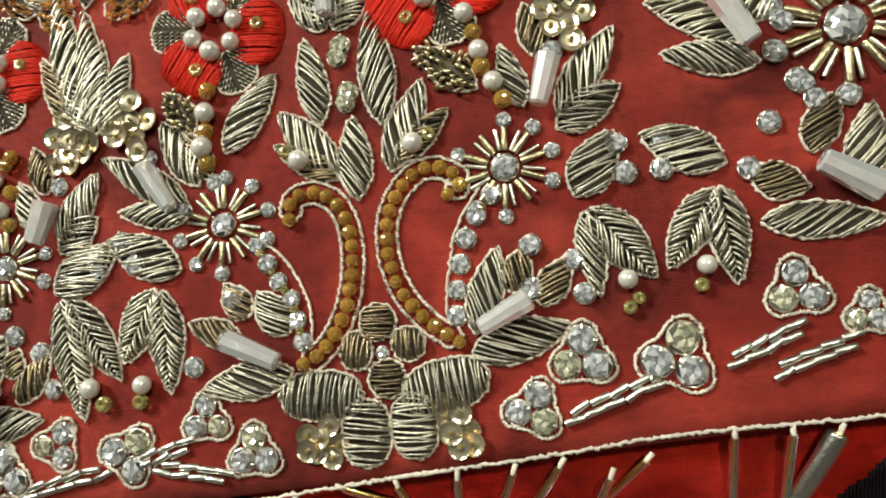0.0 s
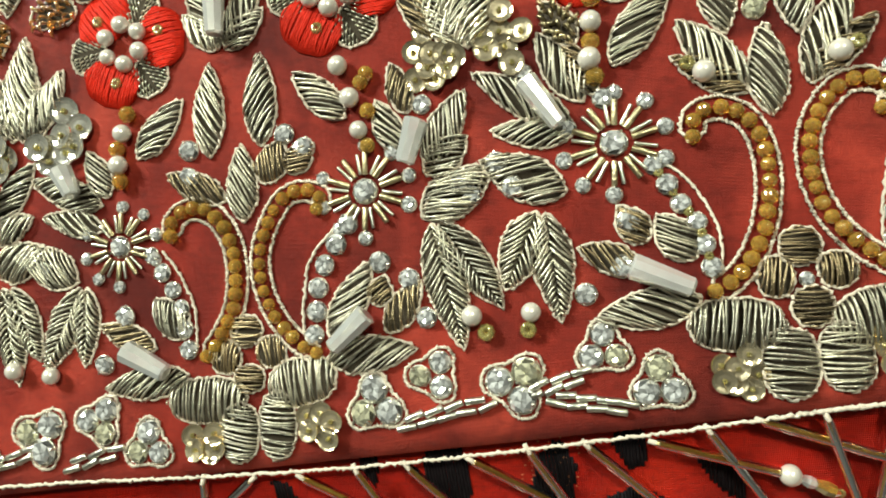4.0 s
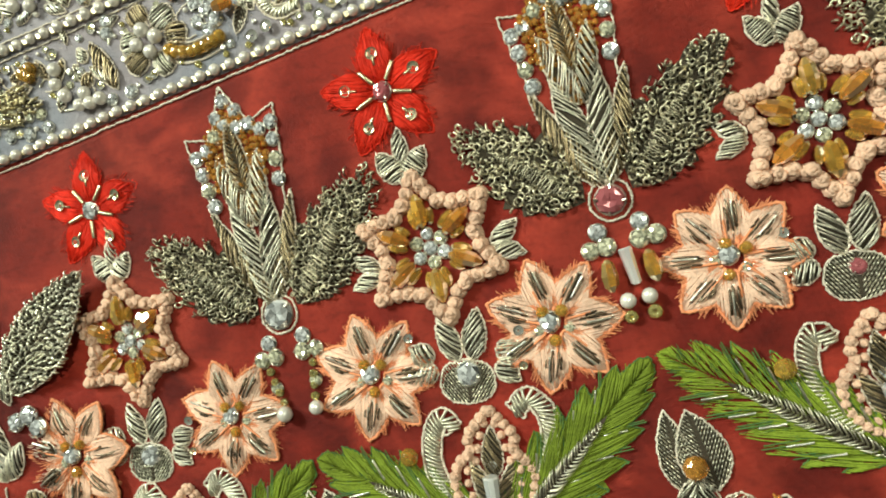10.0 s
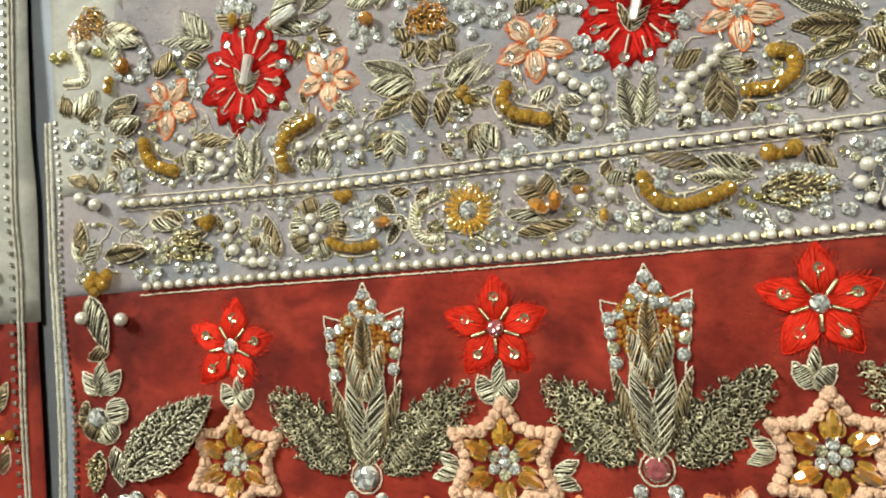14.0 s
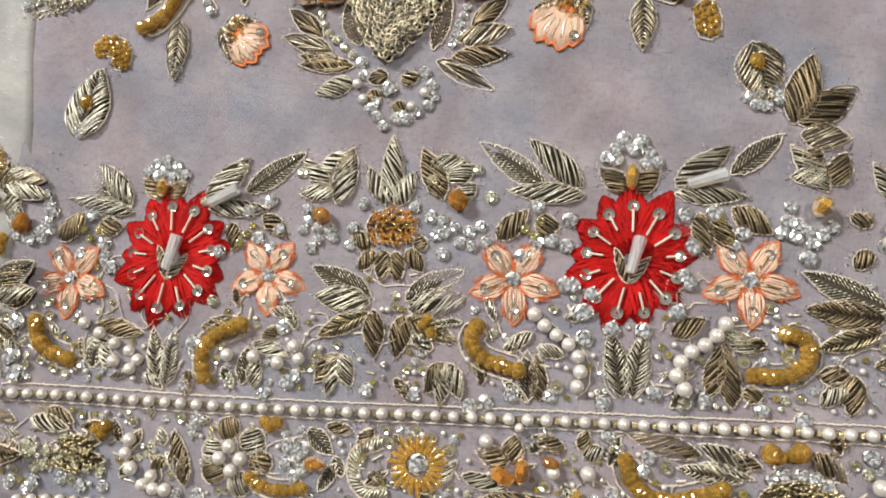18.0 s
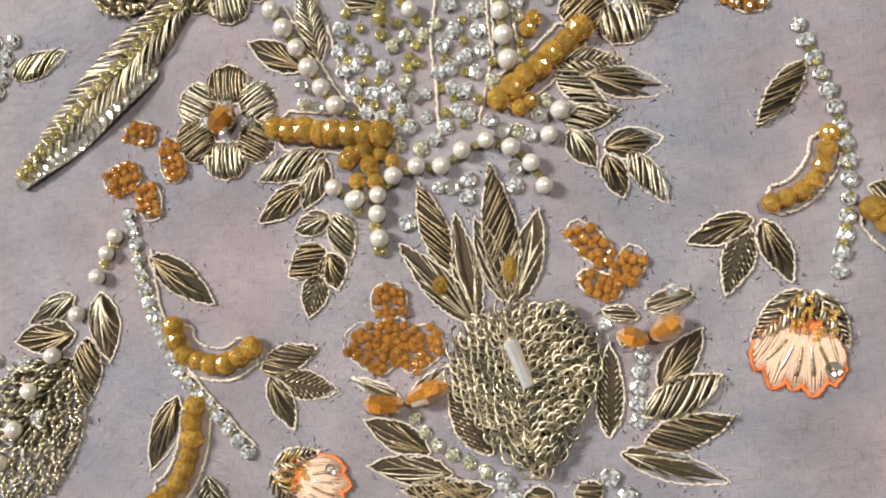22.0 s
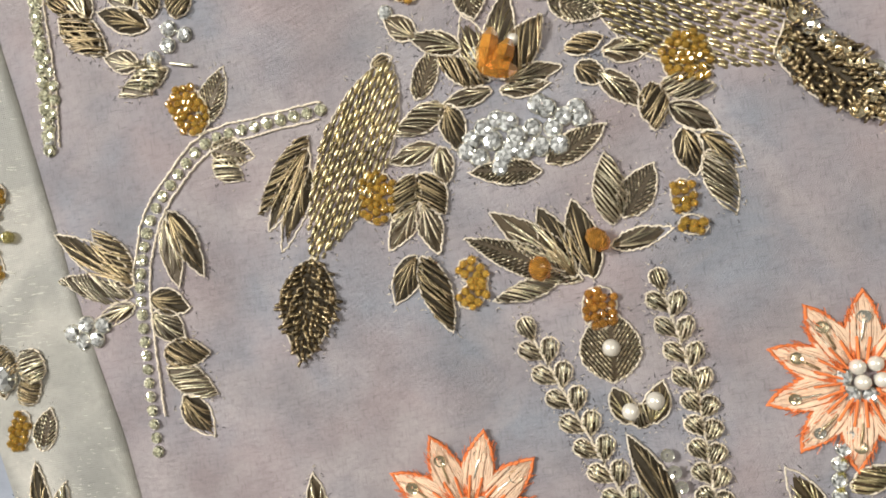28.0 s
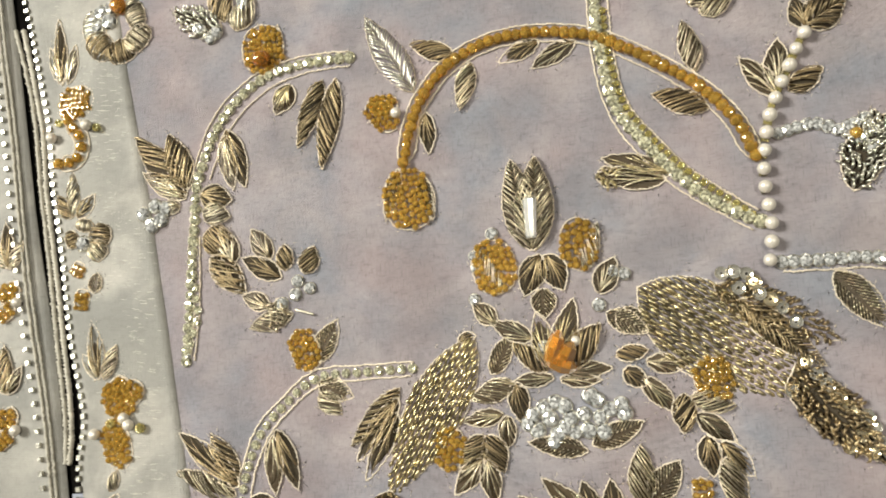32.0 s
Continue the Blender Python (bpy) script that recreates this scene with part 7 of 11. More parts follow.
dots(m, "stone:crystal", 3.7, -113.1, 271.5, -111.4, 274.2, -110.1, 276.8, -107.6, 274.5, -106.0, 276.7, -103.8, 274.4, -101.8, 272.2, -111.0, 271.4, -103.9, 271.7)
m = motif("leaf_sprig", "pale gold wire leaves beside the crimson flower", "leaf spray", -232.0, 238.5, "leaf sprigs by the crimson flowers")
leaf(m, -232.0, 238.5, -257.1, 248.3, 5.7, "knit")
leaf(m, -232.2, 239.3, -243.1, 248.4, 5.7)
leaf(m, -231.0, 237.8, -249.8, 237.9, 4.3)
m = motif("leaf_sprig", "pale gold wire leaves beside the crimson flower", "leaf spray", -211.5, 243.1, "leaf sprigs by the crimson flowers")
leaf(m, -211.5, 243.1, -203.1, 256.1, 6.5)
leaf(m, -201.6, 248.0, -188.6, 260.2, 5.4, "knit")
leaf(m, -210.5, 242.4, -195.2, 244.8, 4.2)
rod(m, -209.8, 243.3, -202.5, 248.7, 3.5, "hex:moon", "glass_tube", 0.6)
m = motif("leaf_sprig", "pale gold wire leaves beside the crimson flower", "leaf spray", -125.7, 261.9, "leaf sprigs by the crimson flowers")
leaf(m, -125.7, 261.9, -142.8, 270.1, 5.7, "knit")
leaf(m, -117.5, 263.6, -131.2, 272.6, 5.9)
leaf(m, -116.6, 261.8, -133.6, 260.0, 4.8)
m = motif("leaf_sprig", "pale gold wire leaves beside the crimson flower", "leaf spray", -96.9, 267.2, "leaf sprigs by the crimson flowers")
leaf(m, -96.9, 267.2, -86.7, 278.0, 5.7)
leaf(m, -85.0, 272.2, -75.6, 282.8, 4.8, "knit")
leaf(m, -96.6, 265.5, -81.8, 267.5, 4.1)
rod(m, -94.3, 267.7, -86.2, 271.7, 3.5, "hex:moon", "glass_tube", 0.6)
m = motif("leaf_sprig", "dark wire leaves with small crystals", "leaf spray", -250.0, 226.5, "dark sprigs by the crimson flowers")
leaf(m, -250.0, 226.5, -244.9, 234.7, 5.1, "slant", "dark")
leaf(m, -240.4, 232.0, -233.6, 233.2, 5.0, "slant", "dark")
dots(m, "stone:crystal", 4.0, -243.1, 224.1, -242.4, 234.8, -236.1, 224.5, -237.4, 228.0, -233.9, 222.3)
dots(m, "bead:goldbead", 2.4, -243.7, 230.8, -241.4, 228.6, -239.3, 231.3)
m = motif("leaf_sprig", "dark wire leaves with small crystals", "leaf spray", -195.7, 243.2, "dark sprigs by the crimson flowers")
leaf(m, -195.7, 243.2, -187.9, 239.0, 4.4, "slant", "dark")
leaf(m, -203.3, 240.0, -201.1, 232.9, 3.8, "slant", "dark")
dots(m, "stone:crystal", 3.8, -199.5, 243.3, -195.3, 237.1, -191.7, 235.2, -190.2, 240.3, -194.3, 247.2, -205.0, 231.8)
dots(m, "bead:goldbead", 2.2, -197.5, 239.9, -198.7, 237.5, -199.9, 235.0)
m = motif("leaf_sprig", "dark wire leaves with small crystals", "leaf spray", -135.4, 247.5, "dark sprigs by the crimson flowers")
leaf(m, -135.4, 247.5, -129.7, 255.4, 4.9, "slant", "dark")
leaf(m, -127.2, 252.7, -121.6, 253.3, 5.4, "slant", "dark")
dots(m, "stone:crystal", 3.7, -127.1, 257.1, -119.1, 255.3, -122.5, 249.6, -118.9, 249.0, -125.8, 248.6, -128.8, 244.6)
dots(m, "bead:goldbead", 2.3, -125.9, 253.6, -129.1, 251.1, -126.7, 249.9)
m = motif("leaf_sprig", "dark wire leaves with small crystals", "leaf spray", -90.6, 262.2, "dark sprigs by the crimson flowers")
leaf(m, -90.6, 262.2, -87.3, 252.8, 4.6, "slant", "dark")
leaf(m, -83.6, 264.5, -74.5, 260.3, 5.3, "slant", "dark")
leaf(m, -87.5, 261.1, -81.5, 254.8, 4.6, "slant", "dark")
dots(m, "stone:crystal", 3.8, -93.4, 260.8, -87.0, 262.5, -80.1, 259.1, -81.6, 255.5, -90.5, 253.8, -91.5, 246.8, -90.0, 245.3)
dots(m, "bead:goldbead", 2.1, -84.7, 259.3, -83.0, 256.7, -85.6, 261.3)
m = motif("leaf_pendant", "five pale wire leaves over rust beads and crystals", "leaf spray", -176.7, 249.1, "leaf pendants between the flowers")
leaf(m, -176.7, 249.1, -175.2, 263.0, 5.8)
leaf(m, -179.8, 253.3, -187.2, 258.8, 4.3)
leaf(m, -177.8, 255.1, -175.4, 263.7, 4.0, "slant", "dark")
leaf(m, -178.0, 252.0, -186.5, 250.4, 4.0)
leaf(m, -183.0, 257.6, -175.6, 262.2, 4.4)
rod(m, -179.6, 245.7, -179.2, 249.6, 4.6, "facet:rust", "amber_bead", 0.4)
dots(m, "stone:crystal", 3.1, -184.2, 246.7, -182.9, 243.8, -180.3, 242.6, -177.1, 242.6, -184.0, 241.4, -179.7, 239.6, -176.0, 240.8, -180.9, 237.2)
m = motif("leaf_pendant", "five pale wire leaves over rust beads and crystals", "leaf spray", -150.1, 254.8, "leaf pendants between the flowers")
leaf(m, -150.1, 254.8, -157.2, 266.1, 5.6, "slant", "dark")
leaf(m, -150.1, 259.3, -144.2, 264.3, 4.4)
leaf(m, -155.2, 263.3, -146.6, 265.3, 3.9)
leaf(m, -147.1, 255.1, -143.2, 259.9, 4.1)
rod(m, -146.4, 255.2, -142.8, 251.1, 4.7, "facet:rust", "amber_bead", 0.4)
dots(m, "stone:crystal", 3.2, -146.1, 248.5, -142.3, 248.2, -139.7, 250.0, -144.0, 245.1, -141.0, 244.7, -137.7, 246.5, -148.0, 246.9)
m = motif("centre_fan", "three upright leaves over rust beads and fringe of wires", "fan motif", -162.8, 251.3)
leaf(m, -162.8, 251.3, -165.6, 267.7, 5.4)
leaf(m, -163.8, 251.1, -170.4, 259.6, 4.2)
leaf(m, -161.6, 251.4, -158.8, 259.9, 4.5)
leaf(m, -168.2, 245.4, -156.2, 246.7, 7.6, "chips", "rust", "round")
leaf(m, -165.8, 244.9, -156.8, 245.9, 6.0, "chips", "amber", "round")
leaf(m, -165.7, 239.7, -170.9, 242.9, 3.9, "slant", "dark")
leaf(m, -164.9, 239.8, -167.1, 234.3, 3.6, "slant", "dark")
leaf(m, -161.9, 240.1, -161.7, 232.7, 3.9, "slant", "dark")
leaf(m, -159.7, 240.4, -157.3, 233.5, 3.9, "slant", "dark")
leaf(m, -156.8, 241.4, -151.9, 236.8, 3.9, "slant", "dark")
leaf(m, -155.6, 243.1, -151.9, 243.5, 3.6, "slant", "dark")
dots(m, "stone:crystal", 3.3, -169.9, 250.5, -156.8, 251.9, -150.1, 245.9, -147.6, 241.7, -171.1, 239.8, -171.2, 244.3, -152.3, 250.1, -149.2, 249.7)
m = motif("butterfly_leaf", "spread pair of knitted and amber-lined wire leaves", "leaf spray", -162.9, 228.1, "butterfly leaves")
leaf(m, -162.9, 228.1, -178.4, 232.5, 5.9, "knit")
leaf(m, -163.1, 226.6, -176.4, 225.7, 6.5)
leaf(m, -163.0, 224.4, -174.0, 216.6, 4.7, "vee", "gold")
leaf(m, -162.0, 225.3, -159.5, 214.6, 5.0, "slant", "dark")
leaf(m, -154.8, 229.1, -142.6, 238.2, 5.9, "knit")
leaf(m, -153.7, 227.1, -141.2, 232.3, 6.4)
leaf(m, -153.7, 224.9, -140.5, 221.6, 4.7, "vee", "gold")
leaf(m, -154.2, 225.6, -154.2, 215.4, 5.0, "slant", "dark")
dots(m, "facet:amber", 2.9, -149.1, 224.0, -146.5, 222.6, -148.2, 225.6)
m = motif("leaf_pair", "pair of small wire leaves above the pearls", "leaf spray", -168.6, 212.9, "small leaf pairs")
leaf(m, -168.6, 212.9, -172.7, 205.4, 4.5, "slant", "dark")
leaf(m, -167.9, 213.0, -164.0, 206.0, 4.7)
leaf(m, -169.0, 213.3, -169.2, 203.0, 3.9)
m = motif("leaf_pair", "pair of small wire leaves above the pearls", "leaf spray", -142.3, 216.3, "small leaf pairs")
leaf(m, -142.3, 216.3, -145.1, 208.8, 4.6, "slant", "dark")
leaf(m, -141.6, 216.4, -137.1, 209.2, 4.6)
leaf(m, -142.0, 216.4, -141.4, 206.5, 4.0)
m = motif("leaf_pair", "pair of knitted upright leaves below the crimson flower", "leaf spray", -213.3, 195.6, "upright pairs below the flowers")
leaf(m, -213.3, 195.6, -217.7, 208.8, 4.7, "vee")
leaf(m, -211.1, 195.9, -211.9, 209.6, 4.7, "vee")
m = motif("leaf_pair", "pair of knitted upright leaves below the crimson flower", "leaf spray", -100.4, 216.8, "upright pairs below the flowers")
leaf(m, -100.4, 216.8, -105.2, 230.5, 5.3, "vee")
leaf(m, -98.3, 217.1, -98.0, 231.5, 5.6, "vee")
m = motif("amber_curl", "curl of amber beads edged with cord", "bead curl", -250.6, 205.0, "amber curls in the lilac border")
curl(m, 4.0, 9, -250.6, 205.0, -248.7, 200.5, -244.5, 198.0, -239.0, 197.2)
m = motif("amber_curl", "curl of amber beads edged with cord", "bead curl", -194.3, 215.0, "amber curls in the lilac border")
curl(m, 3.7, 9, -194.3, 215.0, -200.1, 211.2, -202.9, 207.0, -201.3, 200.4)
m = motif("amber_curl", "curl of amber beads edged with cord", "bead curl", -136.0, 226.5, "amber curls in the lilac border")
curl(m, 3.7, 9, -136.0, 226.5, -136.7, 222.1, -132.6, 219.1, -124.7, 218.1)
m = motif("amber_curl", "curl of amber beads edged with cord", "bead curl", -68.1, 238.1, "amber curls in the lilac border")
curl(m, 3.6, 12, -68.1, 238.1, -63.9, 237.3, -62.9, 233.0, -66.4, 229.0, -73.7, 227.6)
m = motif("pearl_sprig", "small wire leaves with arc of pearls", "leaf spray", -236.7, 207.0, "pearl sprigs in the border")
row(m, "ball:pearl", 3.6, 7, -236.7, 207.0, -231.9, 205.3, -227.2, 203.6, -227.2, 199.7, -220.9, 198.3, -222.9, 203.4, -219.7, 200.8)
leaf(m, -235.5, 201.6, -229.9, 204.0, 3.3)
leaf(m, -234.1, 207.3, -221.2, 207.5, 4.3, "slant", "dark")
leaf(m, -232.5, 195.8, -233.3, 203.5, 4.2, "knit")
leaf(m, -227.6, 197.3, -231.3, 202.2, 3.6)
m = motif("pearl_sprig", "small wire leaves with arc of pearls", "leaf spray", -196.3, 206.9, "pearl sprigs in the border")
row(m, "ball:pearl", 3.7, 5, -196.3, 206.9, -185.8, 208.4, -181.0, 207.9, -179.0, 214.4, -177.7, 209.8)
leaf(m, -205.2, 212.0, -194.6, 216.2, 3.8, "slant", "dark")
leaf(m, -191.5, 200.4, -191.9, 209.3, 4.0, "knit")
leaf(m, -188.2, 200.1, -189.5, 208.2, 3.6)
leaf(m, -191.1, 210.9, -180.6, 210.2, 3.4)
leaf(m, -189.0, 212.7, -183.4, 216.5, 3.1, "slant", "dark")
dots(m, "stone:crystal", 4.0, -183.7, 216.5, -178.1, 205.3, -179.7, 203.6, -206.1, 208.1)
m = motif("pearl_sprig", "small wire leaves with arc of pearls", "leaf spray", -123.3, 231.7, "pearl sprigs in the border")
row(m, "ball:pearl", 3.9, 7, -123.3, 231.7, -119.3, 228.7, -115.9, 227.3, -112.3, 224.7, -110.7, 221.5, -110.8, 217.3)
leaf(m, -128.8, 221.8, -123.3, 227.2, 3.1)
leaf(m, -121.5, 210.9, -123.3, 222.5, 4.4, "knit")
leaf(m, -118.6, 212.0, -121.1, 222.1, 4.1, "slant", "dark")
leaf(m, -121.4, 224.2, -115.1, 223.6, 3.0)
cord(m, 0.25, -121.1, 231.3, -110.6, 225.6, -108.2, 218.4, -110.4, 214.6)
dots(m, "stone:crystal", 4.1, -111.0, 228.4, -113.2, 234.1, -117.5, 239.8)
m = motif("pearl_sprig", "small wire leaves with arc of pearls", "leaf spray", -81.0, 237.8, "pearl sprigs in the border")
row(m, "ball:pearl", 3.9, 7, -81.0, 237.8, -83.5, 233.4, -86.6, 230.9, -88.8, 228.6, -89.9, 224.8, -87.6, 221.7)
leaf(m, -80.3, 235.2, -73.7, 232.7, 3.4)
leaf(m, -81.7, 220.8, -81.2, 232.3, 4.4, "slant", "dark")
leaf(m, -76.4, 219.6, -79.9, 231.8, 4.6, "slant", "dark")
leaf(m, -75.0, 223.1, -70.7, 223.8, 3.8, "slant", "dark")
leaf(m, -92.3, 232.9, -85.8, 237.8, 4.2, "slant", "dark")
leaf(m, -82.8, 234.8, -75.3, 235.8, 2.6)
m = motif("border_leaves", "knitted leaves with beads at the edge of the view", "leaf spray", -47.9, 247.2, "border leaves")
leaf(m, -47.9, 247.2, -65.4, 252.2, 5.7, "knit")
leaf(m, -48.3, 245.2, -63.9, 244.6, 5.7, "vee", "dark")
leaf(m, -48.6, 242.5, -60.5, 236.4, 4.2, "vee", "gold")
leaf(m, -47.0, 244.0, -38.9, 237.3, 5.7, "slant", "dark")
leaf(m, -53.3, 231.5, -59.9, 230.6, 4.5, "slant", "dark")
leaf(m, -52.8, 232.2, -52.5, 223.8, 5.0, "slant", "dark")
leaf(m, -54.4, 230.0, -58.5, 224.2, 3.7)
leaf(m, -44.0, 232.7, -35.5, 228.8, 5.4, "knit")
m = motif("leaf_pendant", "wire leaves over amber bead and crystals", "leaf spray", -63.4, 271.7, "leaf pendants between the flowers")
leaf(m, -63.4, 271.7, -72.5, 280.6, 4.7)
leaf(m, -62.9, 273.1, -61.3, 280.8, 5.2, "slant", "dark")
leaf(m, -64.4, 275.7, -71.7, 273.7, 3.9)
leaf(m, -66.3, 281.1, -69.6, 277.3, 3.9, "slant", "dark")
rod(m, -66.3, 265.3, -64.0, 269.6, 4.7, "tear:amber", "amber_bead", 0.4)
dots(m, "stone:crystal", 3.4, -70.9, 266.9, -71.1, 263.4, -68.6, 263.0, -68.9, 260.2, -66.6, 261.8, -65.0, 259.3, -63.4, 261.5, -72.0, 260.6, -61.8, 263.7)
m = motif("leaf_trio", "three upright wire leaves over four pearls", "leaf spray", -48.6, 270.4, "leaf trios in the border")
leaf(m, -48.6, 270.4, -55.0, 279.3, 3.8)
leaf(m, -48.1, 271.1, -48.2, 283.9, 4.5, "slant", "dark")
leaf(m, -47.4, 270.5, -40.5, 278.5, 4.3)
dots(m, "ball:pearl", 3.8, -49.8, 265.2, -46.3, 265.9, -50.1, 262.2, -47.1, 262.2)
dots(m, "stone:crystal", 3.2, -44.3, 263.5, -50.6, 261.5)
leaf(m, -53.5, 265.9, -58.5, 266.7, 3.3, "slant", "dark")
leaf(m, -52.9, 259.9, -56.0, 255.5, 3.8, "slant", "dark")
leaf(m, -46.7, 258.6, -43.3, 253.7, 3.5, "slant", "dark")
m = motif("border_bud", "wire bud with amber bead and crystals", "bud motif", -270.0, 241.0, "buds at the left of the border")
leaf(m, -270.0, 241.0, -259.7, 241.3, 4.6, "slant", "dark")
leaf(m, -270.3, 238.5, -257.9, 237.3, 4.6)
leaf(m, -263.9, 226.8, -266.6, 234.8, 4.2)
rod(m, -261.5, 228.7, -262.2, 233.3, 4.5, "facet:rust", "amber_bead", 0.4)
dots(m, "stone:crystal", 3.8, -257.0, 237.4, -254.3, 233.6, -256.6, 227.7, -254.1, 228.8, -259.9, 225.7)
leaf(m, -264.2, 212.1, -258.2, 218.5, 6.2, "slant", "dark")
leaf(m, -262.1, 207.5, -254.8, 211.7, 4.4, "slant", "dark")
leaf(m, -261.2, 199.6, -255.7, 195.6, 3.7)
m = motif("loose_stones", "scattered clear crystals and beads sewn between leaves", "crystal", -206.3, 197.0, "scattered crystals")
dots(m, "stone:crystal", 3.7, -206.3, 197.0, -185.0, 199.6, -159.5, 205.9, -148.1, 207.2, -134.4, 207.5, -130.8, 209.2, -125.2, 212.0, -116.4, 213.7, -104.4, 214.8, -93.7, 219.4, -82.8, 220.0, -61.7, 220.1, -70.3, 220.5)
dots(m, "stone:crystal", 4.2, -115.9, 240.0, -111.9, 234.5, -91.7, 238.5, -65.6, 255.8, -68.7, 238.0, -98.2, 232.8, -105.4, 231.9, -111.2, 238.9)
dots(m, "stone:olive", 3.2, -143.3, 263.6, -138.7, 257.4, -153.8, 259.2, -187.5, 255.7, -211.6, 243.9, -203.7, 219.1, -203.6, 254.1)

# lilac border: narrow band between the pearl rows
m = motif("band_feather", "pale wire feather leaves with green-gold beads", "leaf spray", -236.3, 181.3, "feathers in the narrow band")
leaf(m, -236.3, 181.3, -255.7, 175.8, 5.5, "vee")
leaf(m, -238.5, 183.3, -252.3, 181.1, 3.9, "slant", "dark")
leaf(m, -247.8, 173.2, -254.6, 167.4, 6.6, "slant", "dark")
leaf(m, -242.1, 183.5, -233.8, 181.7, 4.3, "slant", "dark")
leaf(m, -237.5, 174.9, -225.3, 178.5, 4.9, "chips", "gold")
leaf(m, -239.4, 171.5, -222.7, 174.4, 6.5, "chips", "gold")
dots(m, "stone:olive", 3.2, -239.7, 173.0, -236.0, 172.1, -230.6, 171.5, -227.2, 171.3, -223.7, 171.2, -244.9, 172.1, -239.8, 169.2)
dots(m, "facet:amber", 3.5, -224.4, 182.4, -224.9, 180.8)
dots(m, "stone:crystal", 3.6, -241.5, 165.0, -234.0, 167.1, -227.9, 166.7, -242.8, 163.2, -248.3, 163.8)
m = motif("band_pearls", "loose pearls and upright wire leaves", "pearl trim", -217.0, 181.1, "pearls in the narrow band")
dots(m, "ball:pearl", 3.8, -217.0, 181.1, -217.4, 177.5, -215.0, 174.2, -211.0, 171.1, -207.7, 171.0, -204.5, 171.5, -209.0, 173.7)
leaf(m, -208.1, 181.3, -210.2, 185.5, 3.4)
leaf(m, -199.9, 173.1, -206.3, 186.1, 5.2, "slant", "dark")
leaf(m, -206.7, 178.6, -210.1, 175.0, 3.7, "slant", "dark")
leaf(m, -201.1, 175.1, -207.0, 180.0, 3.1)
dots(m, "stone:crystal", 3.4, -201.0, 187.0, -196.4, 171.8, -222.1, 167.7, -201.9, 170.8, -200.8, 190.0)
m = motif("band_rosette", "wire rosette with four pearls", "flower", -190.8, 186.8, "rosettes in the narrow band")
leaf(m, -190.8, 186.8, -193.4, 191.9, 5.8, "along", "dark", "round")
leaf(m, -188.4, 186.1, -182.2, 189.3, 6.0, "along", "wire", "round")
leaf(m, -185.0, 183.4, -179.0, 182.9, 5.7, "along", "dark", "round")
leaf(m, -187.5, 179.6, -184.8, 174.2, 6.0, "along", "wire", "round")
leaf(m, -190.8, 180.1, -196.2, 176.6, 6.0, "along", "dark", "round")
leaf(m, -192.2, 183.2, -197.8, 183.0, 5.5, "along", "wire", "round")
dots(m, "ball:pearl", 3.9, -190.5, 185.4, -192.4, 182.1, -186.9, 183.1, -188.8, 179.8)
m = motif("amber_curl", "small curl of amber beads edged with cord", "bead curl", -183.9, 179.2, "amber curls in the narrow band")
curl(m, 3.0, 8, -183.9, 179.2, -180.1, 178.0, -175.4, 178.1, -170.3, 179.7)
dots(m, "facet:amber", 3.3, -182.9, 193.1, -179.9, 193.6, -181.2, 192.4)
m = motif("band_bud", "wire bud with crystals and rust bead", "bud motif", -172.1, 193.8, "buds in the narrow band")
leaf(m, -172.1, 193.8, -165.1, 189.2, 4.4, "knit")
leaf(m, -164.3, 188.6, -161.3, 184.8, 3.2, "knit")
leaf(m, -163.3, 187.3, -166.5, 179.6, 3.5, "knit")
dots(m, "stone:crystal", 3.6, -175.9, 188.8, -173.2, 187.1, -175.8, 184.5, -173.0, 182.1, -171.1, 184.3, -172.0, 188.8)
rod(m, -170.7, 186.1, -165.4, 186.5, 3.8, "tear:rust", "amber_bead", 0.5)
leaf(m, -158.9, 192.3, -156.0, 197.1, 3.2, "slant", "dark")
leaf(m, -167.8, 195.2, -161.0, 195.6, 2.9, "slant", "dark")
coil(m, 2.9, 12, -153.3, 194.7, -158.7, 190.9, -158.4, 185.3, -154.9, 182.3, -149.9, 183.2)
m = motif("amber_rosette", "ring of amber bugles round a clear stone", "wheel motif", -146.9, 191.2)
for k in range(22):
    a = 360 / 22 * k
    rod(m, *polar(-143.6, 191.5, 2.9, a), *polar(-143.6, 191.5, 6.4 + 0.5 * (k % 3), a + 4), 1.25, "rod:amber", "amber_bugle", 0.2)
leaf(m, -147.6, 195.3, -150.8, 196.8, 2.0, "slant", "gold")
dots(m, "stone:crystal", 5.4, -143.7, 191.7)
m = motif("band_bud", "wire leaves with twin rust crystals and pearl", "bud motif", -122.8, 196.8, "buds in the narrow band")
leaf(m, -122.8, 196.8, -130.4, 197.7, 4.6, "slant", "dark")
leaf(m, -122.4, 196.9, -122.8, 203.0, 4.9, "slant", "dark")
rod(m, -120.9, 193.0, -126.7, 194.8, 4.3, "tear:rust", "amber_bead", 0.4)
rod(m, -119.5, 193.0, -119.7, 198.7, 3.8, "tear:rust", "amber_bead", 0.4)
dots(m, "ball:pearl", 3.9, -128.9, 200.7)
leaf(m, -133.2, 191.6, -122.6, 190.7, 3.6)
leaf(m, -129.5, 186.0, -113.0, 190.9, 4.1, "slant", "dark")
m = motif("band_bud", "wire leaves with amber and pearls", "bud motif", -110.7, 202.6, "buds in the narrow band")
leaf(m, -110.7, 202.6, -118.4, 203.7, 3.5, "slant", "dark")
leaf(m, -107.4, 203.2, -106.7, 207.6, 3.2, "slant", "dark")
leaf(m, -106.5, 201.5, -102.9, 204.8, 3.5)
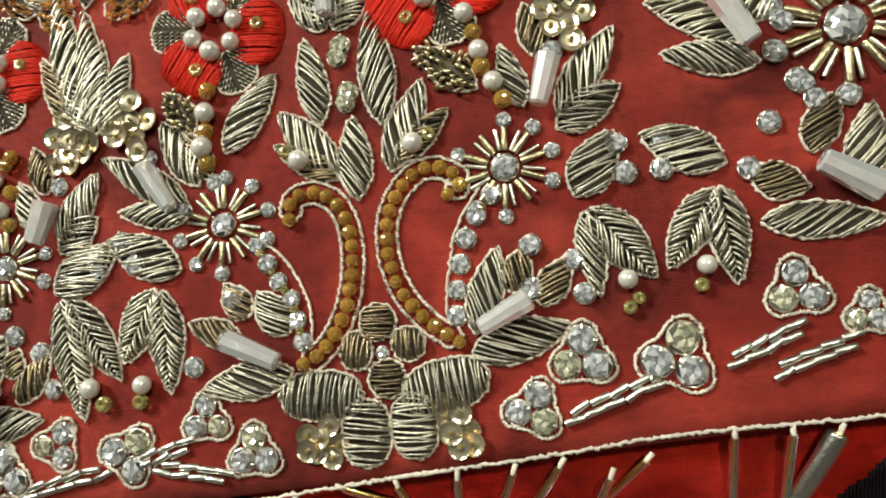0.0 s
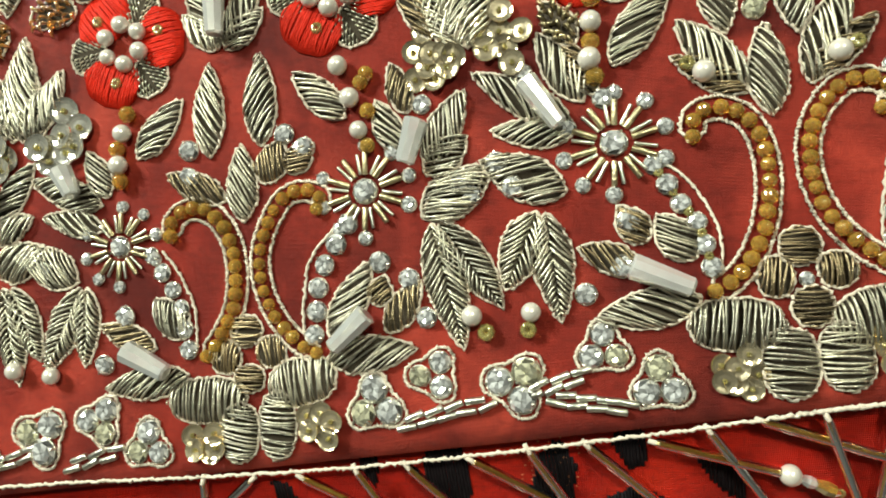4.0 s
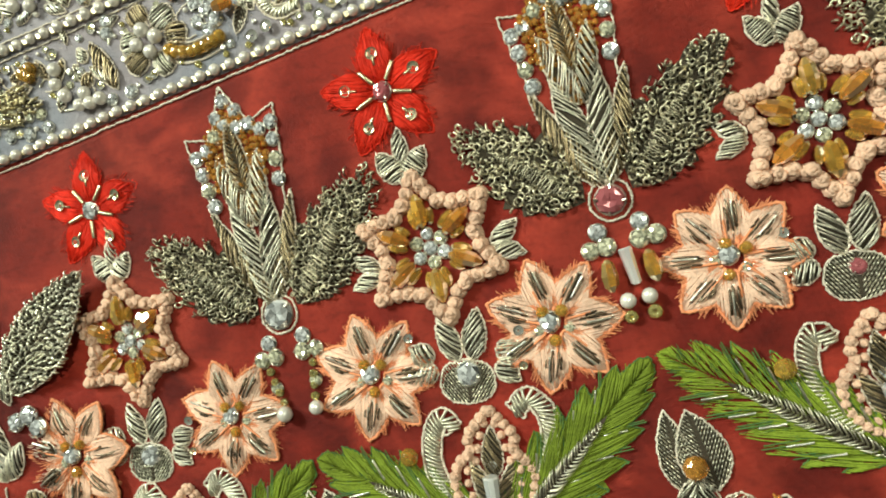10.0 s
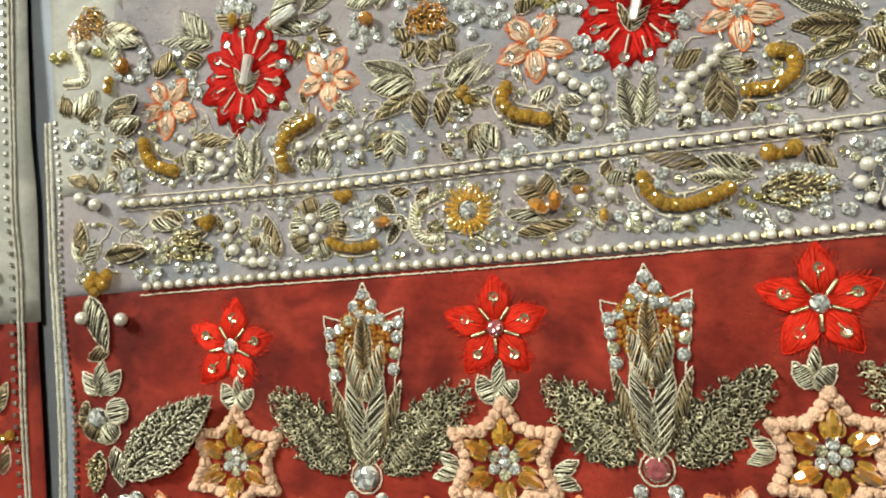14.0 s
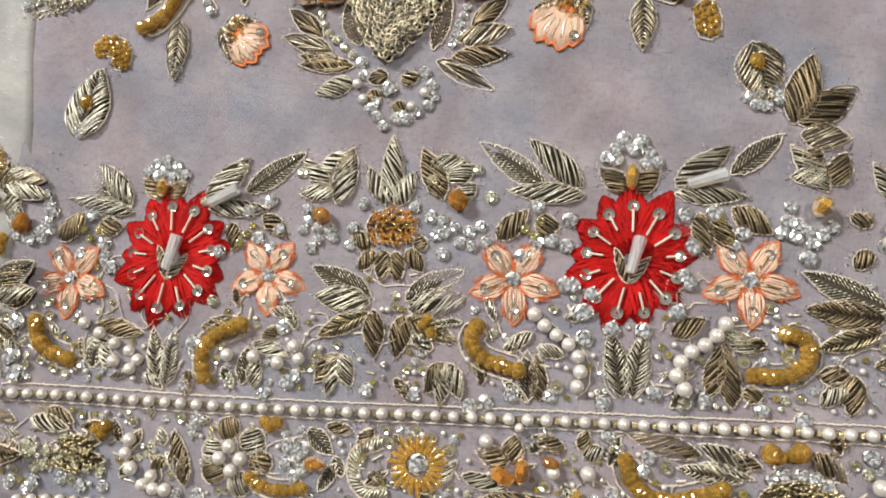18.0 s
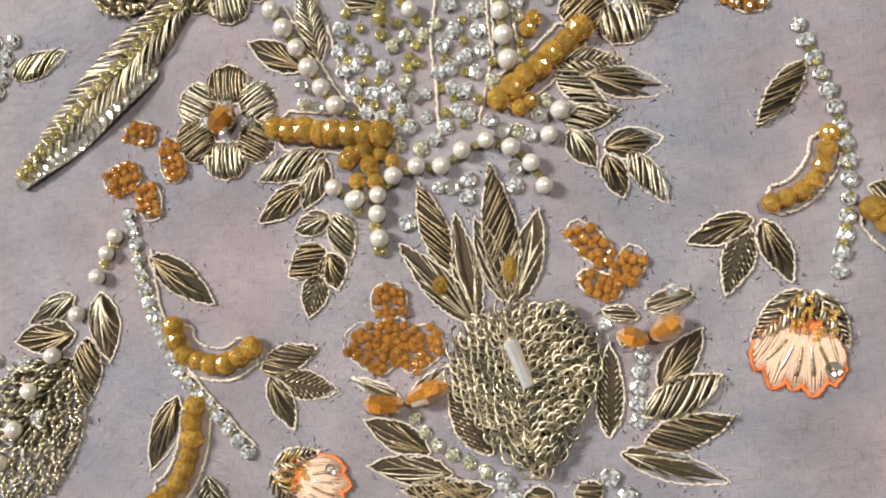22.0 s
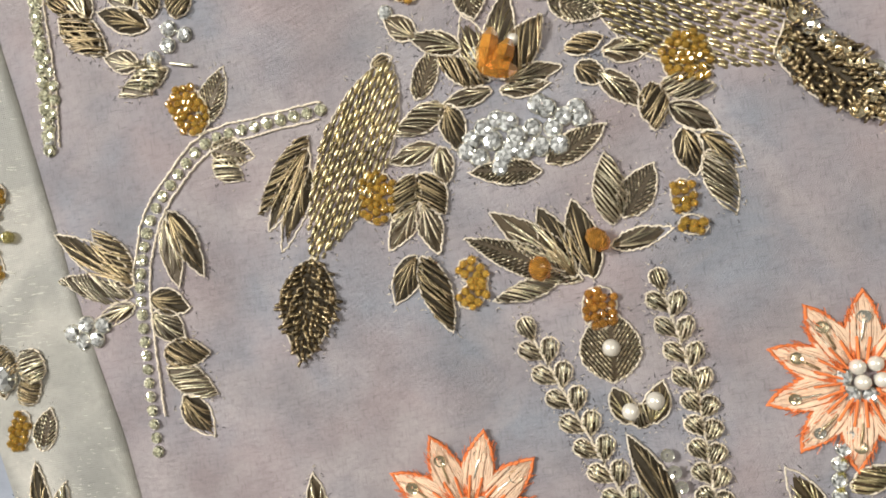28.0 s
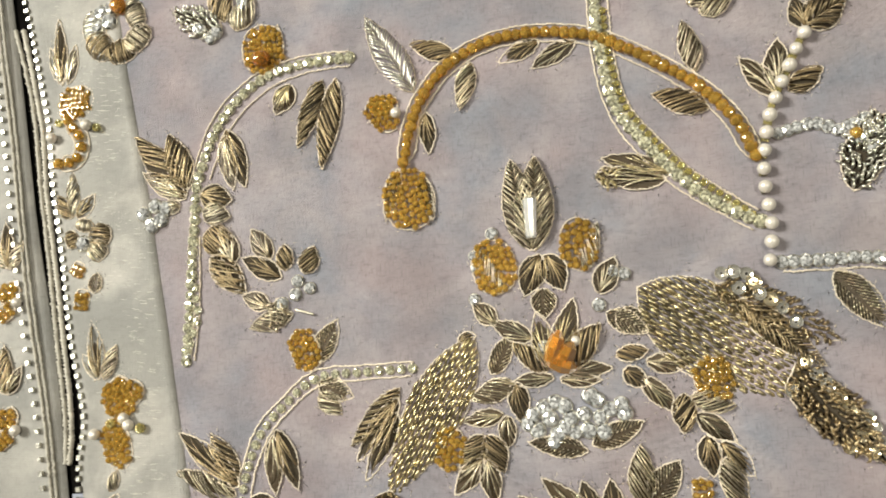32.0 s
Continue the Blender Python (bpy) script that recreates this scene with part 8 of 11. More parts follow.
rod(m, -113.5, 199.0, -113.0, 201.8, 4.0, "facet:rust", "amber_bead", 0.3)
dots(m, "ball:pearl", 3.8, -112.6, 197.1, -105.0, 198.7)
rod(m, -106.3, 190.8, -106.6, 194.8, 2.9, "tear:amber", "amber_bead", 0.3)
dots(m, "stone:crystal", 3.4, -102.5, 192.7, -102.0, 207.7, -113.0, 186.5, -99.0, 195.4)
leaf(m, -108.5, 192.4, -106.7, 189.3, 2.4)
m = motif("amber_boat", "long curved row of amber beads under wire leaves", "bead curl", -97.5, 203.7)
curl(m, 3.7, 14, -97.5, 203.7, -95.9, 199.9, -91.3, 196.9, -85.0, 197.5, -79.0, 200.1, -76.1, 201.9)
leaf(m, -81.3, 207.9, -96.6, 208.9, 4.6, "slant", "dark")
leaf(m, -70.6, 207.3, -81.6, 210.2, 4.3)
leaf(m, -72.1, 204.5, -85.3, 204.3, 3.8, "vee")
leaf(m, -81.7, 206.2, -70.3, 205.4, 2.6)
dots(m, "ball:pearl", 3.4, -95.4, 193.3, -85.7, 193.0)
dots(m, "stone:olive", 3.1, -98.6, 192.8, -97.6, 190.3, -99.6, 190.6, -87.4, 191.4, -82.0, 193.7)
dots(m, "stone:crystal", 3.6, -91.2, 191.1, -79.1, 196.1, -93.3, 201.7, -92.5, 205.1)
m = motif("stone_feather", "leaf of crystals and gold beads", "feather motif", -68.6, 201.2)
leaf(m, -68.6, 201.2, -51.5, 204.7, 7.5, "chips", "gold")
dots(m, "stone:crystal", 3.2, -63.9, 207.8, -60.1, 208.4, -57.3, 208.2, -54.8, 207.3, -52.2, 205.2, -53.5, 201.2, -56.9, 200.0, -60.4, 199.3, -64.3, 201.3, -66.1, 206.1)
dots(m, "facet:amber", 4.3, -67.4, 211.8, -61.5, 213.3)
dots(m, "facet:amber", 3.2, -65.5, 211.4, -62.6, 212.5)
leaf(m, -58.5, 213.8, -51.4, 209.2, 4.5, "slant", "dark")
dots(m, "bead:goldbead", 2.2, -69.1, 200.4, -71.7, 201.9, -70.0, 197.7, -72.6, 198.6)
leaf(m, -75.1, 209.2, -68.8, 208.3, 2.8, "slant", "dark")
m = motif("band_pearls", "loose pearls with clear crystals", "pearl trim", -45.1, 209.8, "pearls in the narrow band")
dots(m, "ball:pearl", 3.9, -45.1, 209.8, -46.3, 205.3, -43.6, 201.6, -39.5, 201.1)
dots(m, "stone:crystal", 3.6, -47.1, 215.4, -39.6, 208.0, -47.9, 198.7, -62.4, 195.8, -70.4, 195.7, -53.1, 197.5, -65.8, 193.3, -42.1, 215.1)
dots(m, "ball:pearl", 2.7, -122.0, 205.2)
m = motif("loose_stones", "scattered clear crystals and beads sewn between leaves", "crystal", -113.0, 186.5, "scattered crystals")
dots(m, "sequin:clearsequin", 2.9, -113.0, 186.5, -162.1, 178.2, -158.2, 179.6, -138.8, 181.7, -65.7, 193.0, -144.8, 179.2)
dots(m, "bead:goldbead", 1.7, -163.6, 176.5, -152.2, 179.3, -132.6, 183.0, -121.6, 184.4, -84.1, 191.1, -177.1, 174.6, -169.5, 175.5)

# left end of the lilac border
m = motif("border_vine", "amber and pearl vine at the garment edge", "vine motif", -283.4, 244.0)
leaf(m, -283.4, 244.0, -278.2, 238.8, 8.4, "chips", "amber", "round")
leaf(m, -280.5, 247.8, -274.4, 239.2, 8.4, "chips", "amber", "round")
dots(m, "ball:pearl", 4.6, -277.1, 234.6)
dots(m, "bead:goldbead", 3.7, -272.3, 233.6, -288.4, 231.0, -285.1, 231.8)
coil(m, 3.4, 12, -282.7, 239.2, -281.9, 233.4, -277.9, 228.7, -277.2, 224.0, -283.8, 222.8)
leaf(m, -268.8, 235.5, -271.1, 244.0, 4.5, "slant", "dark")
leaf(m, -270.7, 241.2, -260.3, 241.6, 4.5)
leaf(m, -266.9, 229.9, -267.0, 238.4, 4.5)
rod(m, -261.4, 229.1, -262.8, 234.7, 4.4, "facet:rust", "amber_bead", 0.3)
dots(m, "stone:crystal", 3.6, -255.7, 234.8, -255.2, 231.0, -255.7, 226.4, -258.7, 225.4, -263.2, 226.2)
leaf(m, -278.8, 211.6, -272.2, 220.3, 5.8)
leaf(m, -279.9, 211.6, -284.2, 218.1, 5.0, "slant", "dark")
leaf(m, -277.7, 211.6, -269.7, 214.8, 5.4, "slant", "dark")
leaf(m, -267.5, 210.2, -256.9, 219.3, 6.9, "knit")
leaf(m, -265.1, 208.4, -254.9, 212.5, 4.8)
dots(m, "facet:amber", 3.2, -266.9, 221.4, -266.8, 224.2)
dots(m, "stone:crystal", 5.0, -279.8, 203.0, -272.0, 202.5, -275.7, 197.6, -269.1, 197.9, -275.8, 206.1, -256.9, 203.8, -256.2, 195.0, -254.1, 190.5)
leaf(m, -263.8, 199.2, -257.5, 200.4, 5.2, "slant", "dark")
leaf(m, -260.7, 191.9, -264.5, 196.3, 4.8, "slant", "dark")
leaf(m, -267.7, 187.8, -269.7, 194.2, 4.8, "slant", "dark")
leaf(m, -270.4, 191.3, -278.2, 191.4, 4.1, "slant", "dark")
m = motif("border_vine", "dark wire leaves and feathers in the narrow band", "vine motif", -270.2, 166.3)
leaf(m, -270.2, 166.3, -272.0, 179.1, 5.6, "slant", "dark")
leaf(m, -269.0, 165.5, -274.2, 171.5, 4.4)
leaf(m, -268.9, 164.6, -263.4, 172.4, 4.8)
leaf(m, -250.4, 178.9, -264.5, 180.6, 4.3, "slant", "dark")
leaf(m, -247.8, 175.5, -262.7, 175.2, 3.9)
leaf(m, -261.7, 168.0, -246.3, 172.0, 5.9, "vee", "dark")
leaf(m, -246.4, 180.2, -235.0, 180.1, 4.6)
dots(m, "ball:pearl", 4.5, -271.8, 185.7, -266.1, 184.2)
dots(m, "stone:olive", 3.5, -244.3, 172.2, -241.8, 168.8, -245.5, 173.9, -236.0, 172.0, -232.1, 173.2, -235.8, 178.3)
dots(m, "facet:amber", 3.7, -226.2, 181.7, -224.3, 182.7, -264.9, 159.4, -261.8, 160.7, -262.3, 156.9)
m = motif("beaded_edge", "tiny silver beads along the garment edge", "bead trim", -285.9, 209.6)
row(m, "block:silver", 1.3, 60, -285.9, 209.6, -280.5, 185.8, -277.4, 164.1, -271.2, 137.3, -265.4, 116.0, -260.6, 85.2, -255.9, 53.2)

# lilac panel: lower bouquet
m = motif("loop_bud", "large bud of looped gold wire with frosted tube", "bud motif", -172.0, 287.6)
shaped(m, "loop_body", "heart", -172.0, 286.6, -173.1, 314.8, 24.0, "loops", "wire", "none", seed=9)
rod(m, -172.1, 301.9, -174.2, 309.7, 2.8, "hex:moon", "glass_tube", 1.6)
leaf(m, -179.8, 312.8, -190.4, 326.6, 4.9)
leaf(m, -179.4, 312.7, -180.9, 330.2, 4.3)
leaf(m, -183.2, 321.9, -186.4, 336.3, 4.4, "slant", "dark")
leaf(m, -173.5, 315.3, -174.1, 337.2, 5.6, "slant", "dark")
leaf(m, -173.9, 315.3, -177.5, 329.3, 4.3)
leaf(m, -172.8, 315.2, -167.4, 329.2, 4.8)
rod(m, -184.7, 319.7, -183.7, 322.9, 2.7, "facet:amber", "amber_bead", 0.5)
rod(m, -172.9, 321.1, -172.4, 325.3, 2.4, "facet:amber", "amber_bead", 0.5)
m = motif("bead_berry", "berry of rust orange beads with twin amber drops", "berry motif", -194.4, 315.0, "bead berries by the loop bud")
sac(m, -194.4, 315.0, -193.8, 321.2, 6.4)
sac(m, -194.1, 307.2, -202.3, 313.6, 7.4)
sac(m, -193.9, 307.2, -185.9, 311.9, 7.0)
sac(m, -195.2, 307.8, -193.3, 315.4, 5.5)
rod(m, -193.3, 300.7, -200.2, 301.3, 4.1, "tear:rust", "amber_drop", 0.3)
rod(m, -192.8, 301.1, -185.2, 303.3, 3.9, "tear:rust", "amber_drop", 0.3)
leaf(m, -193.6, 300.5, -201.6, 305.3, 2.7, "along", "wire")
leaf(m, -193.1, 300.4, -185.6, 306.0, 2.5, "along", "wire")
m = motif("bead_berry", "berry of rust orange beads with twin amber drops", "berry motif", -156.8, 319.9, "bead berries by the loop bud")
sac(m, -156.8, 319.9, -162.4, 327.4, 4.7)
sac(m, -155.6, 316.8, -152.1, 322.2, 4.7)
sac(m, -155.7, 314.8, -162.2, 318.7, 4.1)
sac(m, -156.7, 317.8, -153.9, 318.9, 4.0)
rod(m, -152.7, 307.2, -157.5, 308.8, 3.9, "tear:rust", "amber_drop", 0.3)
rod(m, -152.2, 307.7, -147.1, 310.4, 3.9, "tear:rust", "amber_drop", 0.3)
leaf(m, -152.5, 312.3, -145.2, 313.8, 3.2, "along", "wire")
leaf(m, -153.5, 311.1, -158.7, 312.5, 2.7, "along", "wire")
dots(m, "stone:crystal", 2.3, -159.0, 310.3, -147.8, 314.5)
m = motif("leaf_column", "pale and dark wire leaves with crystal stem", "leaf spray", -160.5, 292.2, "leaf columns by the loop bud")
leaf(m, -160.5, 292.2, -158.7, 306.3, 4.1, "knit")
leaf(m, -151.9, 299.6, -144.6, 307.6, 4.6, "slant", "dark")
leaf(m, -154.6, 295.3, -143.0, 300.3, 5.3)
leaf(m, -155.2, 290.9, -142.1, 293.7, 4.9, "slant", "dark")
leaf(m, -159.1, 289.8, -144.2, 284.5, 4.6)
row(m, "stone:crystal", 2.7, 5, -153.6, 304.7, -154.9, 300.3, -155.6, 294.5)
m = motif("leaf_column", "pale and dark wire leaves with crystal stem", "leaf spray", -190.0, 291.9, "leaf columns by the loop bud")
leaf(m, -190.0, 291.9, -200.2, 297.9, 4.8, "slant", "dark")
leaf(m, -186.6, 288.3, -200.1, 290.5, 4.7)
leaf(m, -182.2, 284.8, -194.7, 286.0, 4.3, "slant", "dark")
leaf(m, -179.6, 290.9, -185.2, 301.4, 5.6, "knit")
row(m, "stone:olive", 2.5, 6, -191.9, 298.0, -189.1, 293.5, -181.1, 288.2)
m = motif("crystal_crescent", "crescent of crystals and pearls round a clear stone", "crystal motif", -169.3, 280.6)
dots(m, "stone:crystal", 4.7, -169.3, 280.6)
dots(m, "ball:pearl", 2.9, -175.5, 276.8, -162.7, 276.7, -177.9, 280.5, -160.1, 280.7)
dots(m, "stone:crystal", 3.1, -178.1, 286.5, -176.8, 283.4, -173.5, 274.9, -171.2, 273.0, -168.8, 270.9, -165.9, 273.1, -161.1, 275.5, -158.6, 277.7, -158.8, 282.9, -161.1, 286.0, -164.7, 273.9, -172.2, 276.6, -157.8, 280.0, -163.6, 273.3)
leaf(m, -170.4, 284.2, -175.4, 282.1, 4.0, "slant", "dark")
leaf(m, -173.1, 280.2, -172.8, 276.1, 3.6, "slant", "dark")
leaf(m, -167.0, 282.8, -162.7, 284.9, 3.5, "slant", "dark")
leaf(m, -166.1, 278.1, -165.8, 274.5, 3.5, "slant", "dark")
leaf(m, -179.1, 281.2, -188.1, 277.1, 4.8)
leaf(m, -180.0, 285.4, -194.1, 283.8, 4.1, "slant", "dark")
m = motif("crystal_branch", "curving branch of crystals with pearls and bead pods", "branch motif", -241.0, 339.1)
row(m, "stone:crystal", 3.0, 19, -241.0, 339.1, -240.4, 334.0, -239.9, 328.7, -238.0, 320.2, -235.0, 311.7, -231.7, 306.3, -227.7, 302.1, -222.6, 294.5)
row(m, "bead:goldbead", 1.5, 18, -240.6, 336.6, -240.0, 331.3, -239.0, 324.4, -236.5, 315.9, -233.4, 309.0, -229.7, 304.3, -225.2, 298.5)
cord(m, 0.26, -237.4, 332.5, -236.6, 322.1, -233.7, 313.1, -229.5, 306.1, -220.9, 295.4)
dots(m, "ball:pearl", 3.3, -243.7, 335.6, -245.8, 332.7, -248.2, 328.6)
dots(m, "bead:goldbead", 1.8, -244.7, 334.2, -247.0, 330.8)
sac(m, -234.3, 352.8, -240.7, 354.5, 4.6)
sac(m, -231.2, 343.7, -232.1, 352.1, 4.9)
sac(m, -238.0, 347.3, -245.3, 344.6, 5.5)
sac(m, -236.7, 344.4, -236.6, 337.4, 4.8)
leaf(m, -237.9, 331.3, -226.9, 321.8, 5.4, "slant", "dark")
curl(m, 3.6, 8, -234.0, 317.9, -232.1, 312.6, -225.2, 310.2, -219.7, 312.7)
curl(m, 3.6, 8, -231.4, 303.7, -232.8, 296.3, -236.0, 290.4, -240.5, 287.2)
leaf(m, -234.8, 305.5, -241.2, 293.6, 4.9, "slant", "dark")
m = motif("leaf_bird", "three wire leaves set like a swallow", "leaf spray", -218.7, 308.6, "swallow leaves on lilac")
leaf(m, -218.7, 308.6, -208.6, 311.3, 4.7, "slant", "dark")
leaf(m, -216.1, 306.7, -205.6, 303.8, 4.7, "knit")
leaf(m, -217.1, 307.2, -213.9, 298.3, 4.3, "slant", "dark")
shell(-217.3, 290.9, 14.3, -27)
shell(-128.1, 311.1, 15.9, -107)
m = motif("amber_heart", "two amber bead pods with crystal bud", "bud motif", -254.4, 279.9, "amber hearts on lilac")
sac(m, -254.4, 279.9, -244.2, 282.0, 5.6, "amber")
sac(m, -245.7, 282.3, -244.8, 274.7, 5.8, "amber")
leaf(m, -252.3, 254.4, -250.1, 273.1, 11.4, "vee")
rod(m, -251.0, 264.2, -251.8, 268.2, 3.6, "facet:amber", "amber_bead", 0.8)
dots(m, "stone:crystal", 3.1, -255.3, 259.7, -253.3, 257.7, -250.6, 258.3, -248.0, 259.6, -251.9, 255.7, -253.7, 261.7)
m = motif("leaf_sprig", "single pale wire leaf with crystal tip", "leaf", -230.5, 291.1)
leaf(m, -230.5, 291.1, -228.8, 275.3, 5.6, "vee")
dots(m, "stone:crystal", 2.7, -230.2, 279.6, -228.2, 277.5)
m = motif("wheat_sprig", "ragged wheat ear of wire with pearls", "wheat motif", -255.3, 314.2)
leaf(m, -255.3, 314.2, -279.6, 286.2, 19.5, "chips", "wire")
leaf(m, -253.7, 325.8, -263.2, 321.7, 4.2)
leaf(m, -248.6, 325.8, -248.1, 313.7, 5.9)
leaf(m, -254.4, 318.8, -266.4, 318.5, 6.0, "slant", "dark")
leaf(m, -252.2, 317.8, -253.1, 306.4, 5.4, "slant", "dark")
dots(m, "ball:pearl", 3.6, -253.0, 322.2, -258.7, 315.2, -264.3, 309.1, -268.1, 302.4, -271.8, 296.5)
dots(m, "stone:crystal", 3.2, -271.8, 315.3, -268.4, 313.1, -265.4, 314.0, -276.1, 308.8, -271.8, 308.4, -263.7, 303.9, -278.1, 288.8, -279.2, 292.7)

# lilac panel: right branch
m = motif("crystal_branch", "drooping branch of crystals with amber curls", "branch motif", -124.0, 353.3)
row(m, "stone:crystal", 2.6, 15, -124.0, 353.3, -121.9, 345.3, -120.5, 338.9, -119.8, 330.9, -121.0, 323.2, -123.2, 314.7)
row(m, "bead:goldbead", 1.4, 14, -123.0, 349.3, -121.2, 341.8, -120.1, 334.4, -120.4, 326.6, -122.2, 319.0)
leaf(m, -123.9, 347.6, -131.5, 339.2, 3.9, "slant", "dark")
curl(m, 2.9, 7, -122.2, 335.8, -123.8, 331.3, -127.4, 327.6, -132.0, 326.4)
m = motif("leaf_bird", "three wire leaves set like a swallow", "leaf spray", -134.4, 324.5, "swallow leaves on lilac")
leaf(m, -134.4, 324.5, -144.1, 321.9, 4.1, "slant", "dark")
leaf(m, -135.2, 323.3, -139.8, 313.6, 4.5, "knit")
leaf(m, -133.4, 324.1, -130.3, 314.5, 4.1, "slant", "dark")
m = motif("amber_branch", "short branch of amber beads with wire leaves", "branch motif", -117.8, 323.6)
curl(m, 3.5, 8, -117.8, 323.6, -114.2, 318.6, -109.1, 315.1, -102.9, 313.8)
leaf(m, -117.7, 327.0, -105.3, 320.4, 5.5, "slant", "dark")
leaf(m, -111.4, 312.6, -109.8, 299.7, 5.7, "vee")
m = motif("amber_heart", "two amber bead pods", "bud motif", -101.7, 318.8, "amber hearts on lilac")
sac(m, -101.7, 318.8, -98.8, 318.4, 5.4, "amber")
sac(m, -97.2, 313.4, -94.6, 303.5, 6.3, "amber")
m = motif("amber_heart", "two amber bead pods with crystal bud", "bud motif", -85.1, 304.7, "amber hearts on lilac")
leaf(m, -85.1, 304.7, -79.5, 291.2, 10.1, "vee")
rod(m, -83.6, 299.4, -81.6, 295.8, 3.4, "facet:amber", "amber_bead", 0.8)
dots(m, "stone:crystal", 3.2, -84.1, 291.0, -81.9, 289.4, -79.6, 289.4, -78.3, 293.0, -76.9, 291.3, -81.8, 292.6)
m = motif("border_leaves", "dark leaves at the edge of the view", "leaf spray", -73.4, 286.1, "border leaves")
leaf(m, -73.4, 286.1, -71.4, 302.2, 7.2, "slant", "dark")
leaf(m, -72.3, 286.2, -61.6, 295.8, 7.1, "slant", "dark")
leaf(m, -71.4, 283.8, -61.3, 284.6, 5.9)

# lilac panel: heart of the bouquet
rosette(-217.2, 380.8, 10.1, 30)
rosette(-220.2, 353.2, 10.4, 22)
rosette(-163.5, 391.4, 11.3, 5)
rosette(-150.0, 365.7, 10.8, 33)
m = motif("bead_flower", "ring of gold bead chips round a clear stone", "flower", -244.9, 384.7, "bead flowers on lilac")
leaf(m, -244.4, 384.6, -230.2, 382.9, 13.6, "chips", "sequin", "round")
dots(m, "stone:crystal", 5.5, -238.2, 384.6)
m = motif("bead_flower", "ring of gold bead chips round a clear stone", "flower", -153.2, 402.4, "bead flowers on lilac")
leaf(m, -153.2, 402.4, -140.7, 401.0, 12.0, "chips", "gold", "round")
dots(m, "stone:crystal", 5.2, -146.3, 403.3)
m = motif("leaf_sprig", "long sprig of small paired wire leaves", "leaf spray", -262.5, 413.3)
leaf(m, -262.5, 413.3, -262.0, 426.5, 4.6)
leaf(m, -261.2, 414.6, -268.3, 421.5, 4.1)
leaf(m, -259.1, 410.5, -269.2, 411.7, 4.1, "slant", "dark")
leaf(m, -258.2, 411.7, -258.1, 419.0, 3.9)
leaf(m, -254.2, 407.8, -255.5, 414.5, 4.0)
leaf(m, -255.6, 404.1, -266.1, 404.2, 3.8)
leaf(m, -251.7, 400.1, -250.4, 411.4, 4.4, "slant", "gold")
leaf(m, -251.3, 398.7, -262.2, 399.9, 4.4)
leaf(m, -248.1, 396.4, -244.7, 404.6, 4.4, "slant", "gold")
leaf(m, -247.7, 391.9, -258.5, 393.8, 4.8)
leaf(m, -245.2, 391.8, -240.2, 398.4, 4.1, "slant", "gold")
leaf(m, -243.3, 387.8, -253.7, 387.3, 4.3, "slant", "gold")
m = motif("gold_feather", "long gold wire feather with bead rib and sequins", "feather motif", -225.4, 376.8, "gold feathers on lilac")
feather(m, -225.4, 376.8, -264.2, 347.6, 8.3, 1)
m = motif("gold_feather", "long gold wire feather with bead rib and sequins", "feather motif", -152.9, 394.2, "gold feathers on lilac")
feather(m, -152.9, 394.2, -122.9, 383.5, 7.1, -1)
m = motif("bead_moth", "rust bead pods with wire leaf and crystal cluster", "moth motif", -278.3, 381.9)
sac(m, -278.3, 381.9, -284.9, 391.9, 9.2)
sac(m, -281.1, 379.2, -284.7, 382.9, 5.5)
leaf(m, -273.1, 375.4, -275.6, 388.8, 5.0, "vee")
dots(m, "stone:crystal", 3.2, -269.4, 375.4, -265.7, 375.9, -263.6, 372.5, -267.2, 371.0, -264.7, 368.6, -269.6, 370.1, -261.5, 375.3, -271.0, 372.5, -266.2, 366.2)
leaf(m, -262.2, 368.4, -251.2, 371.2, 4.4, "slant", "gold")
leaf(m, -273.4, 376.0, -282.1, 376.2, 3.9)
m = motif("crystal_leaf", "short crystal stem with gold leaves", "leaf spray", -225.0, 408.3)
row(m, "stone:crystal", 2.7, 6, -225.0, 408.3, -221.9, 402.7, -217.4, 397.4, -213.8, 392.9)
leaf(m, -213.8, 395.3, -214.2, 409.3, 5.1, "slant", "gold")
leaf(m, -218.0, 401.5, -228.9, 399.1, 4.5, "slant", "gold")
leaf(m, -216.6, 394.3, -226.8, 393.5, 4.5, "slant", "gold")
m = motif("twin_drops", "two rust drops under clusters of crystals", "drop motif", -196.9, 402.8)
rod(m, -196.9, 402.8, -196.8, 395.2, 4.3, "tear:rust", "amber_drop", 0.3)
rod(m, -188.0, 404.8, -188.6, 398.3, 4.6, "tear:rust", "amber_drop", 0.3)
dots(m, "stone:crystal", 2.8, -198.1, 405.8, -195.3, 405.4, -192.7, 406.6, -189.0, 409.6, -186.1, 409.7, -184.2, 407.2, -185.5, 405.1, -190.5, 408.8, -198.1, 402.9, -199.7, 404.7, -187.4, 407.4)
m = motif("pearl_bud", "dark wire leaves cupping two pearls", "bud motif", -199.6, 385.8, "pearl buds in the bouquet")
leaf(m, -199.6, 385.8, -208.3, 397.4, 4.9, "slant", "dark")
leaf(m, -196.8, 390.0, -200.1, 397.1, 3.9)
dots(m, "ball:pearl", 3.7, -196.6, 387.0, -200.3, 383.7)
dots(m, "bead:goldbead", 2.8, -196.5, 390.0, -202.0, 385.0)
leaf(m, -194.5, 377.4, -192.4, 385.9, 4.8, "slant", "dark")
leaf(m, -195.2, 377.5, -201.2, 380.6, 4.3, "slant", "dark")
m = motif("pearl_bud", "dark wire leaves cupping two pearls", "bud motif", -182.9, 393.7, "pearl buds in the bouquet")
leaf(m, -182.9, 393.7, -184.9, 399.8, 3.8)
